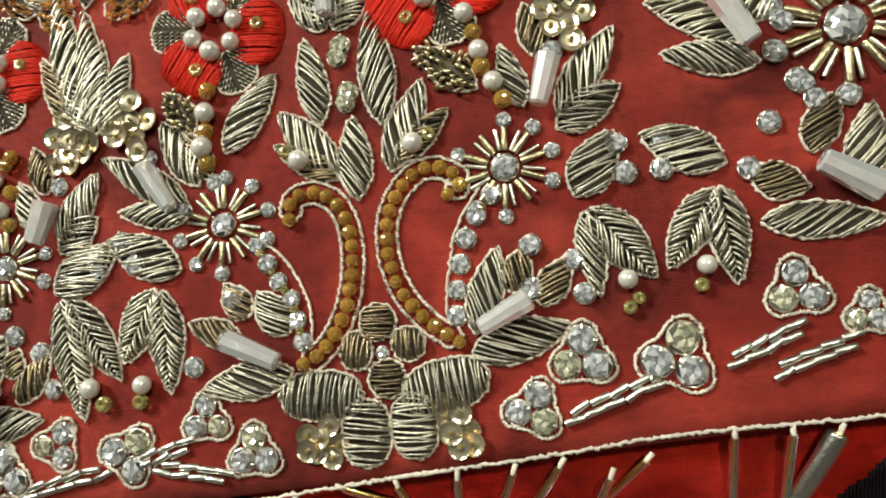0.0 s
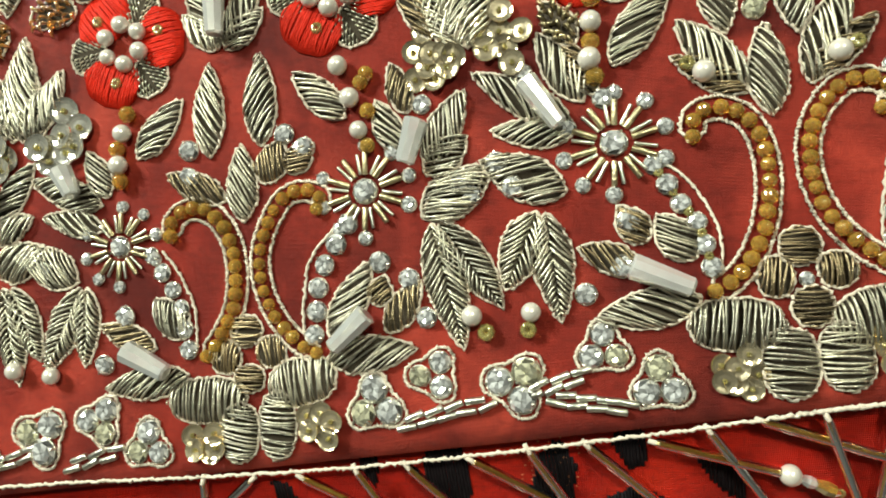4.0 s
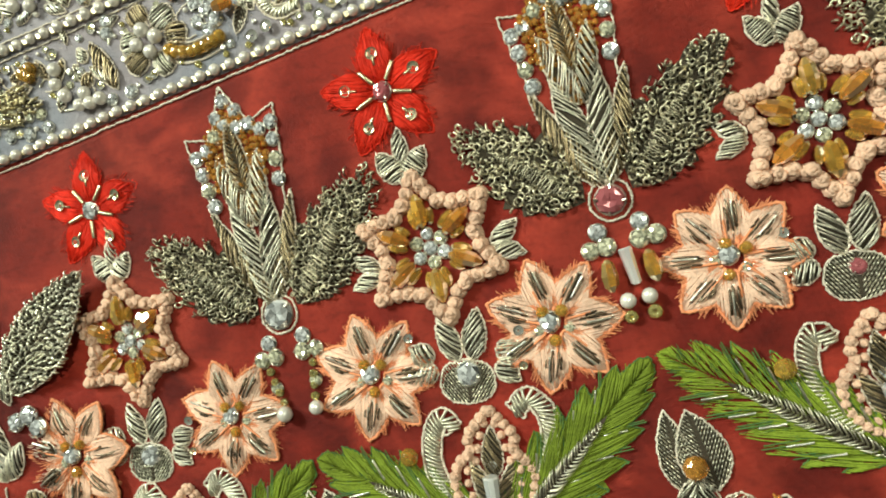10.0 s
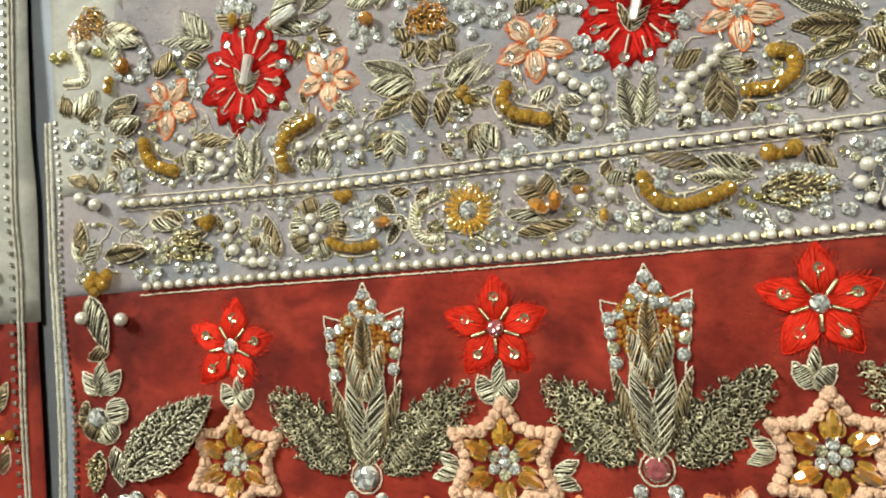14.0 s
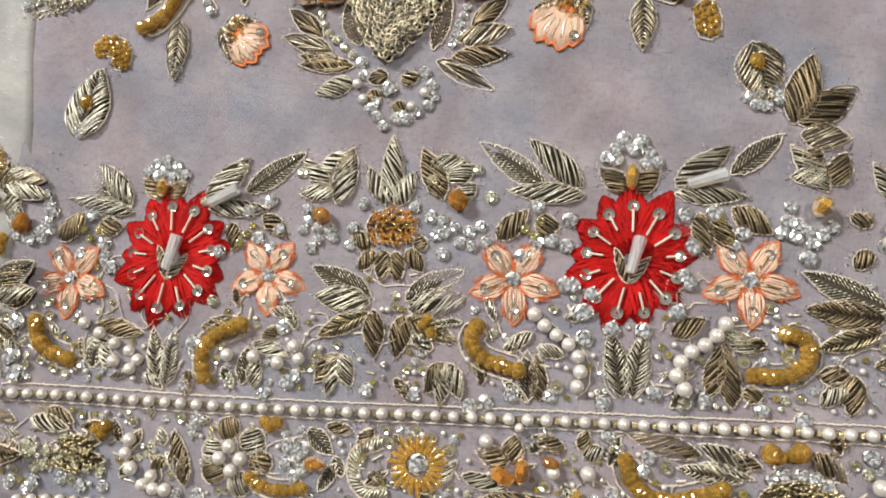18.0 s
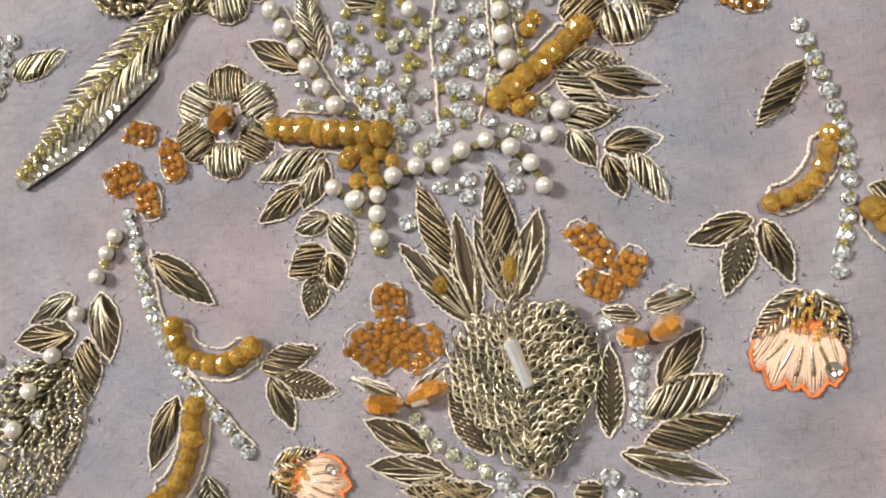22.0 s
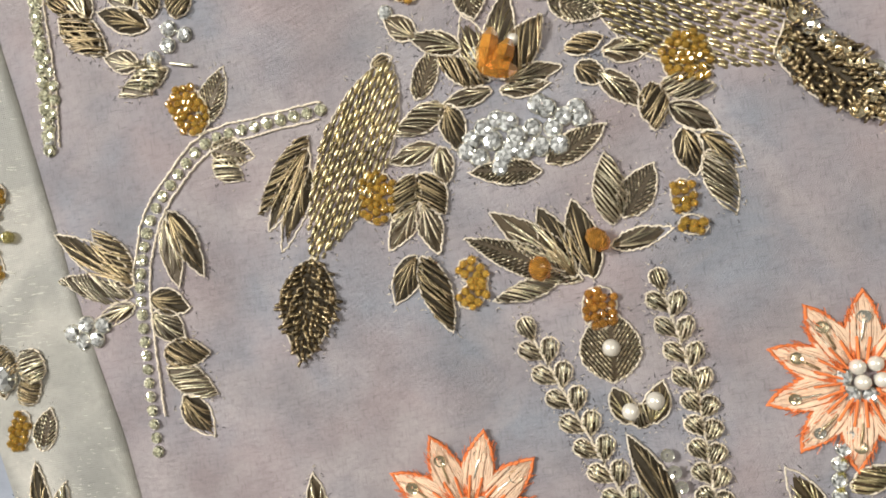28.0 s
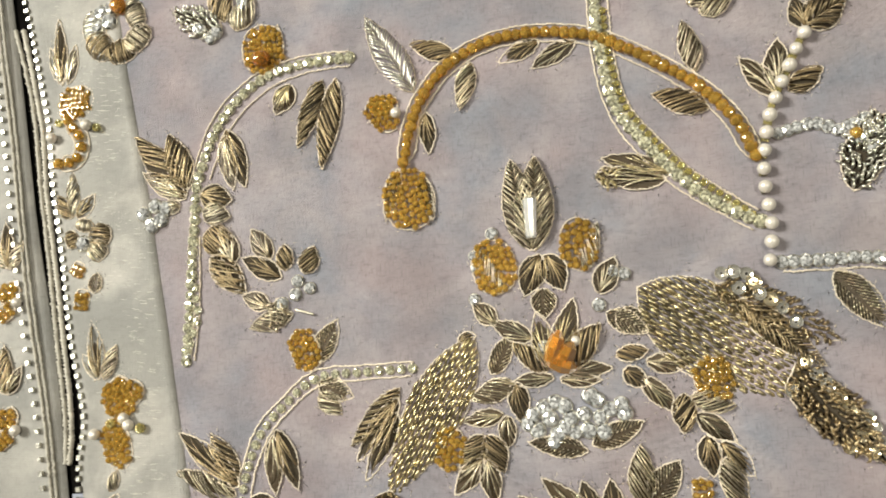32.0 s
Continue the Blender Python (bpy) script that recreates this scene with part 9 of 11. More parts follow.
leaf(m, -181.4, 394.8, -175.8, 401.4, 4.4, "slant", "dark")
leaf(m, -181.0, 391.5, -175.8, 397.0, 4.3)
dots(m, "ball:pearl", 3.7, -186.0, 389.8, -181.6, 387.6)
dots(m, "bead:goldbead", 2.7, -186.8, 392.3, -179.6, 389.4)
leaf(m, -184.5, 379.4, -189.1, 385.5, 4.7, "slant", "dark")
leaf(m, -184.0, 379.4, -178.9, 384.4, 4.7, "slant", "dark")
dots(m, "facet:amber", 3.2, -177.1, 381.6)
m = motif("leaf_spray", "upright gold wire leaves in the bouquet", "leaf spray", -190.2, 368.3)
leaf(m, -190.2, 368.3, -196.7, 374.2, 4.7)
leaf(m, -189.5, 368.9, -189.2, 376.9, 4.0)
leaf(m, -185.0, 370.3, -184.6, 378.9, 4.1)
leaf(m, -184.4, 370.4, -178.7, 377.9, 4.7)
leaf(m, -172.1, 369.8, -173.2, 383.2, 5.2)
leaf(m, -167.0, 367.7, -160.1, 377.1, 5.0, "slant", "dark")
leaf(m, -201.6, 360.7, -203.3, 375.4, 5.0, "vee")
dots(m, "facet:amber", 3.2, -200.1, 374.7)
leaf(m, -204.7, 360.2, -213.7, 366.4, 4.7, "slant", "dark")
m = motif("pearl_column", "column of pearls with gold spacers", "pearl trim", -167.5, 380.5, "pearl columns")
row(m, "ball:pearl", 3.7, 7, -167.5, 380.5, -168.5, 372.6, -169.4, 364.0, -169.0, 355.5)
row(m, "block:goldbead", 1.6, 6, -167.8, 378.6, -168.7, 370.5, -169.4, 361.8, -169.2, 357.5)
cord(m, 0.3, -169.3, 382.5, -170.8, 371.9, -171.7, 362.1, -171.2, 354.9)
cord(m, 0.3, -165.3, 381.8, -166.6, 371.2, -167.4, 361.5, -166.9, 354.8)
m = motif("pearl_column", "slanting row of pearls with gold spacers", "pearl trim", -209.0, 371.2, "pearl columns")
row(m, "ball:pearl", 3.8, 6, -209.0, 371.2, -205.3, 364.0, -201.7, 356.4, -199.3, 352.6)
row(m, "block:goldbead", 1.7, 5, -208.1, 369.3, -204.5, 362.0, -200.5, 354.4)
cord(m, 0.3, -207.2, 372.1, -203.5, 364.9, -200.0, 357.4, -197.4, 352.9)
m = motif("crystal_field", "many small clear crystals with gold beads", "crystal motif", -197.2, 365.9, "crystal fields in the bouquet")
dots(m, "stone:crystal", 2.8, -197.2, 365.9, -193.7, 361.6, -198.0, 362.2, -195.1, 359.1, -190.2, 357.9, -196.1, 355.1, -192.7, 353.7, -189.9, 354.2, -191.5, 349.4, -187.8, 349.9, -186.9, 347.0, -194.1, 350.7, -188.8, 352.3, -197.5, 358.5, -189.7, 346.9)
dots(m, "bead:goldbead", 1.7, -195.7, 363.8, -192.7, 359.7, -196.3, 360.2, -194.1, 356.2, -191.4, 355.8, -189.5, 350.5, -192.5, 351.8, -188.1, 348.1, -195.1, 353.1)
cord(m, 0.3, -199.4, 367.1, -197.6, 357.6, -194.2, 349.8, -188.6, 345.0)
m = motif("crystal_field", "many small clear crystals with gold beads", "crystal motif", -176.5, 373.2, "crystal fields in the bouquet")
dots(m, "stone:crystal", 2.8, -176.5, 373.2, -177.6, 366.6, -177.4, 362.1, -173.4, 365.1, -173.4, 361.5, -179.6, 359.7, -178.7, 355.9, -176.0, 357.4, -173.1, 358.0, -174.5, 354.5, -179.0, 352.4, -178.2, 348.7, -176.5, 347.6, -180.8, 346.1, -180.9, 355.3, -176.9, 351.6)
dots(m, "bead:goldbead", 1.6, -176.6, 370.1, -175.8, 363.6, -176.0, 360.0, -179.4, 357.6, -176.4, 354.7, -178.8, 350.6, -177.8, 346.0, -180.7, 352.6)
cord(m, 0.3, -180.0, 367.9, -181.6, 360.8, -181.6, 352.7, -182.0, 344.7)
cord(m, 0.3, -170.6, 366.4, -171.1, 359.4, -172.9, 352.5, -175.3, 345.6)
m = motif("pearl_pod", "single pearl held in gold beads", "pearl motif", -189.8, 366.2, "pearl pods")
dots(m, "ball:goldbead", 3.3, -189.8, 366.2)
dots(m, "bead:goldbead", 2.0, -189.4, 368.4, -190.0, 363.4)
m = motif("pearl_pod", "single pearl held in gold beads", "pearl motif", -184.4, 366.7, "pearl pods")
dots(m, "ball:pearl", 3.2, -184.4, 366.7)
dots(m, "bead:goldbead", 2.0, -185.8, 368.3, -183.5, 364.8)
m = motif("amber_bar", "straight bar of amber crystals", "bead trim", -210.6, 350.1, "amber bars")
curl(m, 4.3, 8, -210.6, 350.1, -200.9, 348.3, -191.8, 346.5)
dots(m, "facet:amber", 3.3, -197.5, 343.7, -194.6, 341.6, -198.5, 342.9, -195.1, 344.4)
m = motif("amber_bar", "straight bar of amber crystals", "bead trim", -171.2, 349.4, "amber bars")
curl(m, 4.0, 7, -171.2, 349.4, -164.2, 353.5, -157.1, 358.7)
dots(m, "facet:amber", 2.9, -164.1, 361.9, -165.2, 360.3, -168.1, 347.4, -166.3, 348.1)
m = motif("leaf_spray", "spray of pale and dark wire leaves at the bouquet edge", "leaf spray", -162.3, 354.4)
leaf(m, -162.3, 354.4, -151.1, 352.6, 3.9, "vee")
leaf(m, -156.7, 351.0, -144.9, 346.7, 4.7, "slant", "dark")
leaf(m, -161.5, 352.6, -154.3, 344.7, 4.2)
leaf(m, -161.3, 343.8, -152.7, 344.5, 3.9)
leaf(m, -160.5, 342.8, -157.3, 336.2, 4.2)
leaf(m, -155.6, 338.8, -146.7, 339.0, 4.6, "slant", "dark")
leaf(m, -155.2, 337.9, -153.4, 330.7, 3.8, "slant", "dark")
leaf(m, -151.6, 337.5, -147.0, 329.2, 3.8)
m = motif("pearl_arc", "arc of pearls with gold spacers below the bouquet", "pearl trim", -165.7, 333.9)
row(m, "ball:pearl", 3.4, 11, -165.7, 333.9, -167.4, 338.0, -170.3, 340.9, -174.2, 342.7, -178.5, 341.6, -182.6, 339.4, -186.7, 340.1, -190.9, 338.9, -193.1, 336.4, -198.1, 335.9, -201.3, 338.5)
row(m, "block:goldbead", 1.4, 10, -166.4, 335.9, -168.7, 339.6, -172.2, 342.0, -176.2, 342.2, -180.5, 340.4, -184.6, 339.6, -188.7, 339.6, -192.0, 337.7, -195.5, 336.0, -199.6, 337.1)
dots(m, "ball:pearl", 3.4, -161.7, 345.8, -163.9, 342.1)
dots(m, "facet:amber", 2.7, -190.5, 341.6, -192.5, 343.2)
m = motif("pearl_tail", "short tail of pearls and gold beads", "pearl trim", -194.1, 333.0)
dots(m, "ball:pearl", 3.7, -194.1, 333.0, -194.2, 328.8, -197.5, 336.1)
dots(m, "bead:goldbead", 2.2, -197.7, 334.0, -194.9, 331.0, -194.5, 326.8)
dots(m, "facet:amber", 3.0, -197.5, 343.5, -194.3, 341.0, -193.9, 338.6, -197.1, 339.0)
m = motif("leaf_spray", "spray of wire leaves below the bouquet", "leaf spray", -202.5, 345.0)
leaf(m, -202.5, 345.0, -214.5, 342.1, 4.5)
leaf(m, -206.6, 339.9, -215.4, 334.7, 4.5, "slant", "dark")
leaf(m, -202.5, 344.1, -207.3, 336.2, 4.7)
leaf(m, -202.8, 333.9, -209.2, 332.1, 3.9)
leaf(m, -201.8, 334.2, -200.3, 326.3, 4.7)
leaf(m, -204.4, 328.5, -211.1, 324.5, 5.6, "slant", "dark")
leaf(m, -203.8, 327.7, -202.9, 321.4, 4.7, "slant", "dark")
leaf(m, -205.6, 324.4, -208.7, 317.3, 4.5, "knit")
m = motif("loose_stones", "single clear crystals near the pearl arc", "crystal", -189.3, 330.8, "scattered crystals")
dots(m, "stone:crystal", 3.1, -189.3, 330.8, -178.6, 333.8, -170.5, 334.6)
m = motif("bead_berry", "trailing rust orange bead pods", "berry motif", -141.2, 374.1)
sac(m, -141.2, 374.1, -131.5, 374.0, 7.0)
sac(m, -140.2, 368.3, -135.5, 363.3, 5.9)
sac(m, -133.9, 362.0, -127.8, 357.7, 6.0)
sac(m, -131.5, 368.0, -123.6, 367.0, 5.0)
dots(m, "stone:crystal", 2.7, -126.5, 362.5, -126.0, 359.5)

# lilac panel: orange flowers and looped ladders
sunflower(-232.6, 414.6, 17.1, 70)
sunflower(-160.2, 429.7, 15.8, 78)
m = motif("crystal_sprig", "stem of crystals with gold leaves under the flower", "leaf spray", -163.7, 420.9)
row(m, "stone:crystal", 2.6, 8, -163.7, 420.9, -166.0, 416.5, -167.2, 410.6, -168.9, 402.4)
row(m, "bead:goldbead", 1.4, 7, -164.8, 418.7, -166.4, 413.8, -167.6, 408.3, -168.3, 404.6)
leaf(m, -170.1, 405.4, -174.7, 416.0, 4.7, "slant", "gold")
leaf(m, -165.4, 411.5, -157.3, 414.0, 4.1, "slant", "gold")
leaf(m, -167.3, 404.3, -157.2, 408.4, 4.5, "slant", "gold")
m = motif("looped_ladder", "ladder of looped silver wire drops edged with cord", "ladder motif", -200.8, 407.0, "looped ladders")
ladder(m, -200.8, 407.0, -214.1, 445.7, 8, 9.3)
m = motif("looped_ladder", "ladder of looped silver wire drops edged with cord", "ladder motif", -188.0, 410.3, "looped ladders")
ladder(m, -188.0, 410.3, -187.1, 431.6, 5, 9.1)
ladder(m, -187.1, 431.6, -189.6, 450.6, 4, 8.6)
m = motif("leaf_sprig", "dark wire leaf with pale sequins", "leaf", -194.5, 409.8)
leaf(m, -194.5, 409.8, -200.3, 425.2, 5.0, "slant", "dark")
dots(m, "sequin:clearsequin", 2.5, -194.6, 421.9, -193.9, 418.8, -193.2, 416.0)
m = motif("crystal_cluster", "cluster of small crystals under the ladders", "crystal motif", -199.2, 407.0)
dots(m, "stone:crystal", 2.9, -199.2, 407.0, -196.0, 406.6, -201.1, 404.3, -198.0, 402.5, -194.9, 403.7, -188.0, 410.3, -185.9, 408.6, -190.7, 407.6, -185.4, 405.1, -188.0, 407.6, -192.0, 409.4)
m = motif("knit_bud", "knitted wire bud with rust loops and a pearl", "bud motif", -201.3, 436.0)
shaped(m, "body", "leaf", -201.3, 436.0, -200.0, 449.9, 11.7, "knit", "wire", "cord")
sac(m, -202.1, 446.0, -200.4, 453.8, 6.2)
dots(m, "ball:pearl", 3.6, -200.6, 442.5)
m = motif("pearl_pods", "two pearls held in gold wire pods", "pearl motif", -199.5, 428.0)
leaf(m, -199.5, 428.0, -201.6, 434.7, 4.1, "slant", "gold")
leaf(m, -196.3, 427.5, -192.9, 434.5, 4.3, "slant", "gold")
leaf(m, -198.6, 427.2, -196.4, 431.3, 3.5)
dots(m, "ball:pearl", 3.7, -199.4, 430.6, -194.8, 431.9)
m = motif("wing_leaves", "spread pale and dark wire leaves with rust stones", "leaf spray", -203.2, 455.4)
leaf(m, -203.2, 455.4, -222.1, 466.3, 5.6, "knit")
leaf(m, -203.8, 457.6, -216.8, 470.1, 5.5)
leaf(m, -204.5, 456.0, -208.5, 469.2, 6.1, "slant", "dark")
leaf(m, -201.3, 455.3, -202.4, 469.4, 6.0, "slant", "dark")
leaf(m, -207.3, 456.3, -219.4, 454.6, 3.5)
leaf(m, -195.9, 464.4, -195.1, 476.8, 5.4)
leaf(m, -194.0, 465.4, -187.3, 473.4, 5.8, "knit")
leaf(m, -197.2, 460.6, -186.4, 461.7, 3.6)
rod(m, -210.5, 459.0, -206.4, 458.9, 4.7, "facet:rust", "rust_stone", 0.5)
rod(m, -199.3, 462.3, -196.2, 464.5, 5.0, "facet:rust", "rust_stone", 0.5)
m = motif("amber_heart", "bent pod of amber beads", "bud motif", -225.1, 463.2, "amber hearts on lilac")
sac(m, -225.1, 463.2, -221.1, 457.4, 4.2, "amber")
sac(m, -221.0, 458.1, -226.8, 454.7, 4.2, "amber")
m = motif("amber_heart", "bent pod of amber beads", "bud motif", -182.8, 470.3, "amber hearts on lilac")
sac(m, -182.8, 470.3, -183.1, 463.8, 4.1, "amber")
sac(m, -184.6, 462.6, -179.8, 460.8, 3.5, "amber")
m = motif("leaf_sprig", "hanging sprig of gold leaves", "leaf spray", -145.6, 424.3)
leaf(m, -145.6, 424.3, -141.2, 416.2, 3.5, "slant", "gold")
leaf(m, -145.8, 418.8, -141.4, 410.8, 3.5)
m = motif("leaf_chevrons", "column of dark and pale chevron leaves", "leaf spray", -222.1, 492.9, "chevron columns")
leaf(m, -222.1, 492.9, -232.3, 489.6, 4.8)
leaf(m, -222.1, 493.3, -221.2, 484.2, 4.6, "slant", "dark")
leaf(m, -225.5, 485.7, -234.5, 484.4, 3.9)
leaf(m, -224.7, 485.5, -225.0, 478.3, 3.9)
leaf(m, -230.5, 481.1, -236.1, 473.8, 5.3, "slant", "dark")
leaf(m, -229.7, 481.2, -226.5, 473.1, 5.5, "slant", "dark")
leaf(m, -231.1, 475.9, -237.9, 468.2, 4.6)
leaf(m, -230.2, 475.7, -229.0, 465.8, 4.6)
leaf(m, -233.3, 465.8, -238.6, 457.8, 5.1, "slant", "dark")
leaf(m, -232.2, 465.6, -229.2, 451.1, 5.5, "slant", "dark")
m = motif("leaf_chevrons", "column of dark and pale chevron leaves", "leaf spray", -198.6, 497.7, "chevron columns")
leaf(m, -198.6, 497.7, -191.6, 498.8, 3.5, "slant", "dark")
leaf(m, -192.1, 496.2, -183.5, 494.7, 4.1)
leaf(m, -197.1, 494.7, -192.6, 491.0, 4.2, "slant", "dark")
leaf(m, -193.3, 492.7, -186.6, 485.0, 4.3)
leaf(m, -184.4, 488.6, -185.3, 480.3, 4.8, "slant", "dark")
leaf(m, -183.1, 487.7, -174.4, 485.4, 4.6)
leaf(m, -182.3, 483.9, -175.0, 478.1, 4.4)
leaf(m, -180.7, 479.3, -180.1, 470.8, 4.6, "slant", "dark")
leaf(m, -178.0, 477.7, -172.0, 470.7, 4.6, "slant", "dark")
leaf(m, -177.2, 474.4, -174.8, 463.0, 5.0)
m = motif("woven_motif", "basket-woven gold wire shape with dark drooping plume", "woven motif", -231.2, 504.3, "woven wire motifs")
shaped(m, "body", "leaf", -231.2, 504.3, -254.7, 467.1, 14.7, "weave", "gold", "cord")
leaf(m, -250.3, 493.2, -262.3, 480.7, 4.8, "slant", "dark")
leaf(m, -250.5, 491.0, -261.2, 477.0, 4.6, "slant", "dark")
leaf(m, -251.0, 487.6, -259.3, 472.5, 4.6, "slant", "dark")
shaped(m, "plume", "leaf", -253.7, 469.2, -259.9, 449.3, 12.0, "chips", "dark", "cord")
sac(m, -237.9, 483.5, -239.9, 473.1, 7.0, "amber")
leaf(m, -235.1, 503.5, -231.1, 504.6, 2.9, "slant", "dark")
m = motif("crystal_branch", "thin curving branch of small crystals with leaves", "branch motif", -246.8, 497.6)
row(m, "stone:olive", 2.4, 34, -246.8, 497.6, -259.0, 497.4, -271.6, 496.6, -280.6, 490.2, -287.3, 483.1, -291.8, 472.0, -293.0, 461.4, -293.9, 448.4, -294.4, 436.2)
cord(m, 0.26, -246.5, 499.3, -258.6, 499.1, -271.9, 498.5, -281.6, 491.6, -288.5, 484.6, -293.7, 472.3)
cord(m, 0.26, -247.2, 495.8, -258.7, 495.6, -270.8, 494.7, -279.4, 488.7, -285.6, 481.6, -289.6, 471.6, -290.9, 459.8, -291.4, 443.2)
leaf(m, -271.3, 495.4, -262.8, 491.8, 5.3, "knit")
leaf(m, -271.1, 493.0, -265.9, 487.8, 4.8)
leaf(m, -282.8, 484.7, -277.8, 470.9, 5.1, "slant", "dark")
leaf(m, -283.9, 483.1, -283.5, 469.5, 4.4)
leaf(m, -293.1, 470.8, -308.4, 483.8, 6.0, "slant", "dark")
leaf(m, -293.5, 472.0, -300.2, 483.4, 5.7, "slant", "dark")
leaf(m, -294.1, 468.8, -309.1, 474.8, 5.0)
leaf(m, -293.8, 466.9, -303.7, 464.4, 3.7)
dots(m, "stone:crystal", 3.6, -309.4, 463.5, -305.7, 464.7, -303.7, 461.3, -307.0, 461.5, -301.8, 464.0)
leaf(m, -290.4, 467.9, -282.5, 464.2, 5.2, "slant", "dark")
leaf(m, -290.4, 464.5, -284.5, 458.2, 5.7)
leaf(m, -289.5, 456.0, -279.9, 454.5, 5.6, "slant", "dark")
leaf(m, -289.4, 453.0, -279.9, 446.3, 5.6)
leaf(m, -286.8, 446.7, -281.9, 438.1, 5.6, "slant", "dark")
m = motif("wire_blossom", "blossom of dark wire leaves with amber bud", "flower", -279.9, 522.6)
leaf(m, -279.9, 522.6, -290.0, 528.2, 5.1, "slant", "dark")
leaf(m, -282.8, 527.6, -287.7, 535.4, 5.2)
leaf(m, -278.9, 524.3, -278.9, 530.8, 4.4, "slant", "dark")
leaf(m, -273.7, 523.0, -271.1, 529.5, 5.1, "slant", "dark")
leaf(m, -291.4, 520.3, -299.2, 528.3, 5.5, "slant", "dark")
leaf(m, -293.0, 526.8, -296.4, 536.8, 5.5)
leaf(m, -283.3, 515.3, -290.4, 518.6, 4.4)
leaf(m, -277.2, 513.3, -288.3, 510.4, 4.9)
leaf(m, -280.2, 517.6, -281.9, 509.6, 4.4, "chips", "wire")
rod(m, -276.4, 514.1, -271.6, 512.5, 0.7, "rod:wire", "thorn", 0.1)
dots(m, "stone:crystal", 3.4, -272.4, 519.3, -276.3, 517.9, -280.0, 515.8, -275.6, 521.3)
sac(m, -276.2, 508.9, -272.3, 498.5, 7.5, "amber")
leaf(m, -272.2, 500.3, -265.8, 510.1, 5.5, "knit")
m = motif("wire_chain", "hanging chain of small crystals", "crystal trim", -303.4, 542.9)
row(m, "stone:olive", 2.4, 14, -303.4, 542.9, -304.3, 533.2, -304.8, 525.9, -303.7, 514.5, -307.4, 504.5)
cord(m, 0.25, -304.7, 543.3, -306.1, 531.2, -305.4, 521.1, -304.8, 512.3, -308.5, 503.3)
m = motif("lotus_motif", "open crown of gold leaves round rust stones", "lotus motif", -213.2, 495.4)
leaf(m, -213.2, 495.4, -215.8, 508.1, 5.4, "slant", "gold")
leaf(m, -212.4, 495.5, -207.3, 510.7, 5.6, "slant", "gold")
leaf(m, -211.4, 495.3, -202.0, 504.7, 6.4, "slant", "dark")
leaf(m, -214.2, 495.1, -221.5, 501.7, 4.5, "slant", "dark")
leaf(m, -210.4, 494.7, -200.2, 495.2, 3.8)
leaf(m, -212.8, 493.7, -222.3, 493.0, 3.2)
leaf(m, -211.8, 493.2, -202.8, 492.5, 3.2)
rod(m, -213.9, 496.4, -210.7, 504.4, 4.3, "tear:rust", "rust_drop", 0.6)
rod(m, -211.4, 495.3, -208.0, 501.6, 4.3, "tear:rust", "rust_drop", 0.6)
rod(m, -214.2, 497.6, -207.6, 495.5, 4.3, "tear:rust", "rust_drop", 0.6)
dots(m, "ball:pearl", 2.8, -207.4, 501.8)
dots(m, "stone:crystal", 3.2, -214.6, 500.7)
leaf(m, -227.6, 495.0, -222.4, 503.9, 4.4, "knit")
leaf(m, -199.8, 507.8, -191.3, 503.0, 5.0, "knit")
leaf(m, -217.1, 502.7, -226.3, 507.1, 4.3)
m = motif("crystal_bowl", "bowl of heaped crystals over knitted leaves", "crystal motif", -218.5, 485.3)
dots(m, "stone:crystal", 3.7, -218.5, 485.3, -217.7, 481.6, -213.2, 488.0, -214.7, 484.3, -211.2, 487.0, -210.0, 484.3, -209.1, 481.1, -213.2, 480.7, -203.7, 488.1, -203.2, 484.2, -202.7, 480.9, -206.1, 481.3, -205.1, 489.1, -198.4, 486.9, -197.8, 484.9, -214.2, 479.1, -215.8, 486.9, -211.3, 482.1, -206.9, 485.0, -219.8, 483.4, -200.9, 485.9)
leaf(m, -206.7, 476.8, -219.3, 479.1, 4.4, "knit")
leaf(m, -205.6, 478.0, -194.5, 482.5, 4.8, "knit")

# lilac panel: arch, columns and upper motifs
m = motif("wire_tulip", "tall pale wire bud with frosted tube and amber side buds", "bud motif", -215.9, 523.7)
leaf(m, -215.9, 523.7, -219.0, 545.0, 8.2, "vee")
leaf(m, -215.2, 523.6, -213.4, 545.1, 8.7, "vee")
rod(m, -215.4, 526.4, -215.1, 536.1, 3.5, "hex:moon", "glass_tube", 0.9)
dots(m, "stone:crystal", 3.6, -215.1, 536.8)
leaf(m, -213.9, 522.8, -218.1, 513.7, 6.0, "slant", "dark")
leaf(m, -212.6, 522.7, -209.3, 514.3, 5.9, "slant", "dark")
leaf(m, -213.9, 514.7, -213.8, 508.0, 5.4, "knit")
shaped(m, "bud", "round", -224.1, 514.1, -226.3, 527.4, 10.6, "beads", "amber", "cord")
leaf(m, -223.5, 514.1, -228.1, 525.5, 3.3)
shaped(m, "bud", "round", -204.6, 518.0, -204.5, 530.9, 8.7, "beads", "amber", "cord")
leaf(m, -204.1, 517.9, -200.1, 528.4, 4.0)
leaf(m, -201.0, 512.3, -197.0, 520.0, 5.2)
dots(m, "stone:crystal", 3.1, -229.7, 523.6, -229.2, 520.7, -225.1, 528.7, -197.3, 517.3, -194.8, 516.5, -230.4, 513.2, -201.2, 509.7)
leaf(m, -225.4, 506.8, -230.5, 511.9, 4.3)
leaf(m, -197.6, 507.5, -191.0, 503.7, 5.7, "knit")
m = motif("amber_arch", "long arch of amber beads edged with cord", "bead trim", -246.0, 548.9)
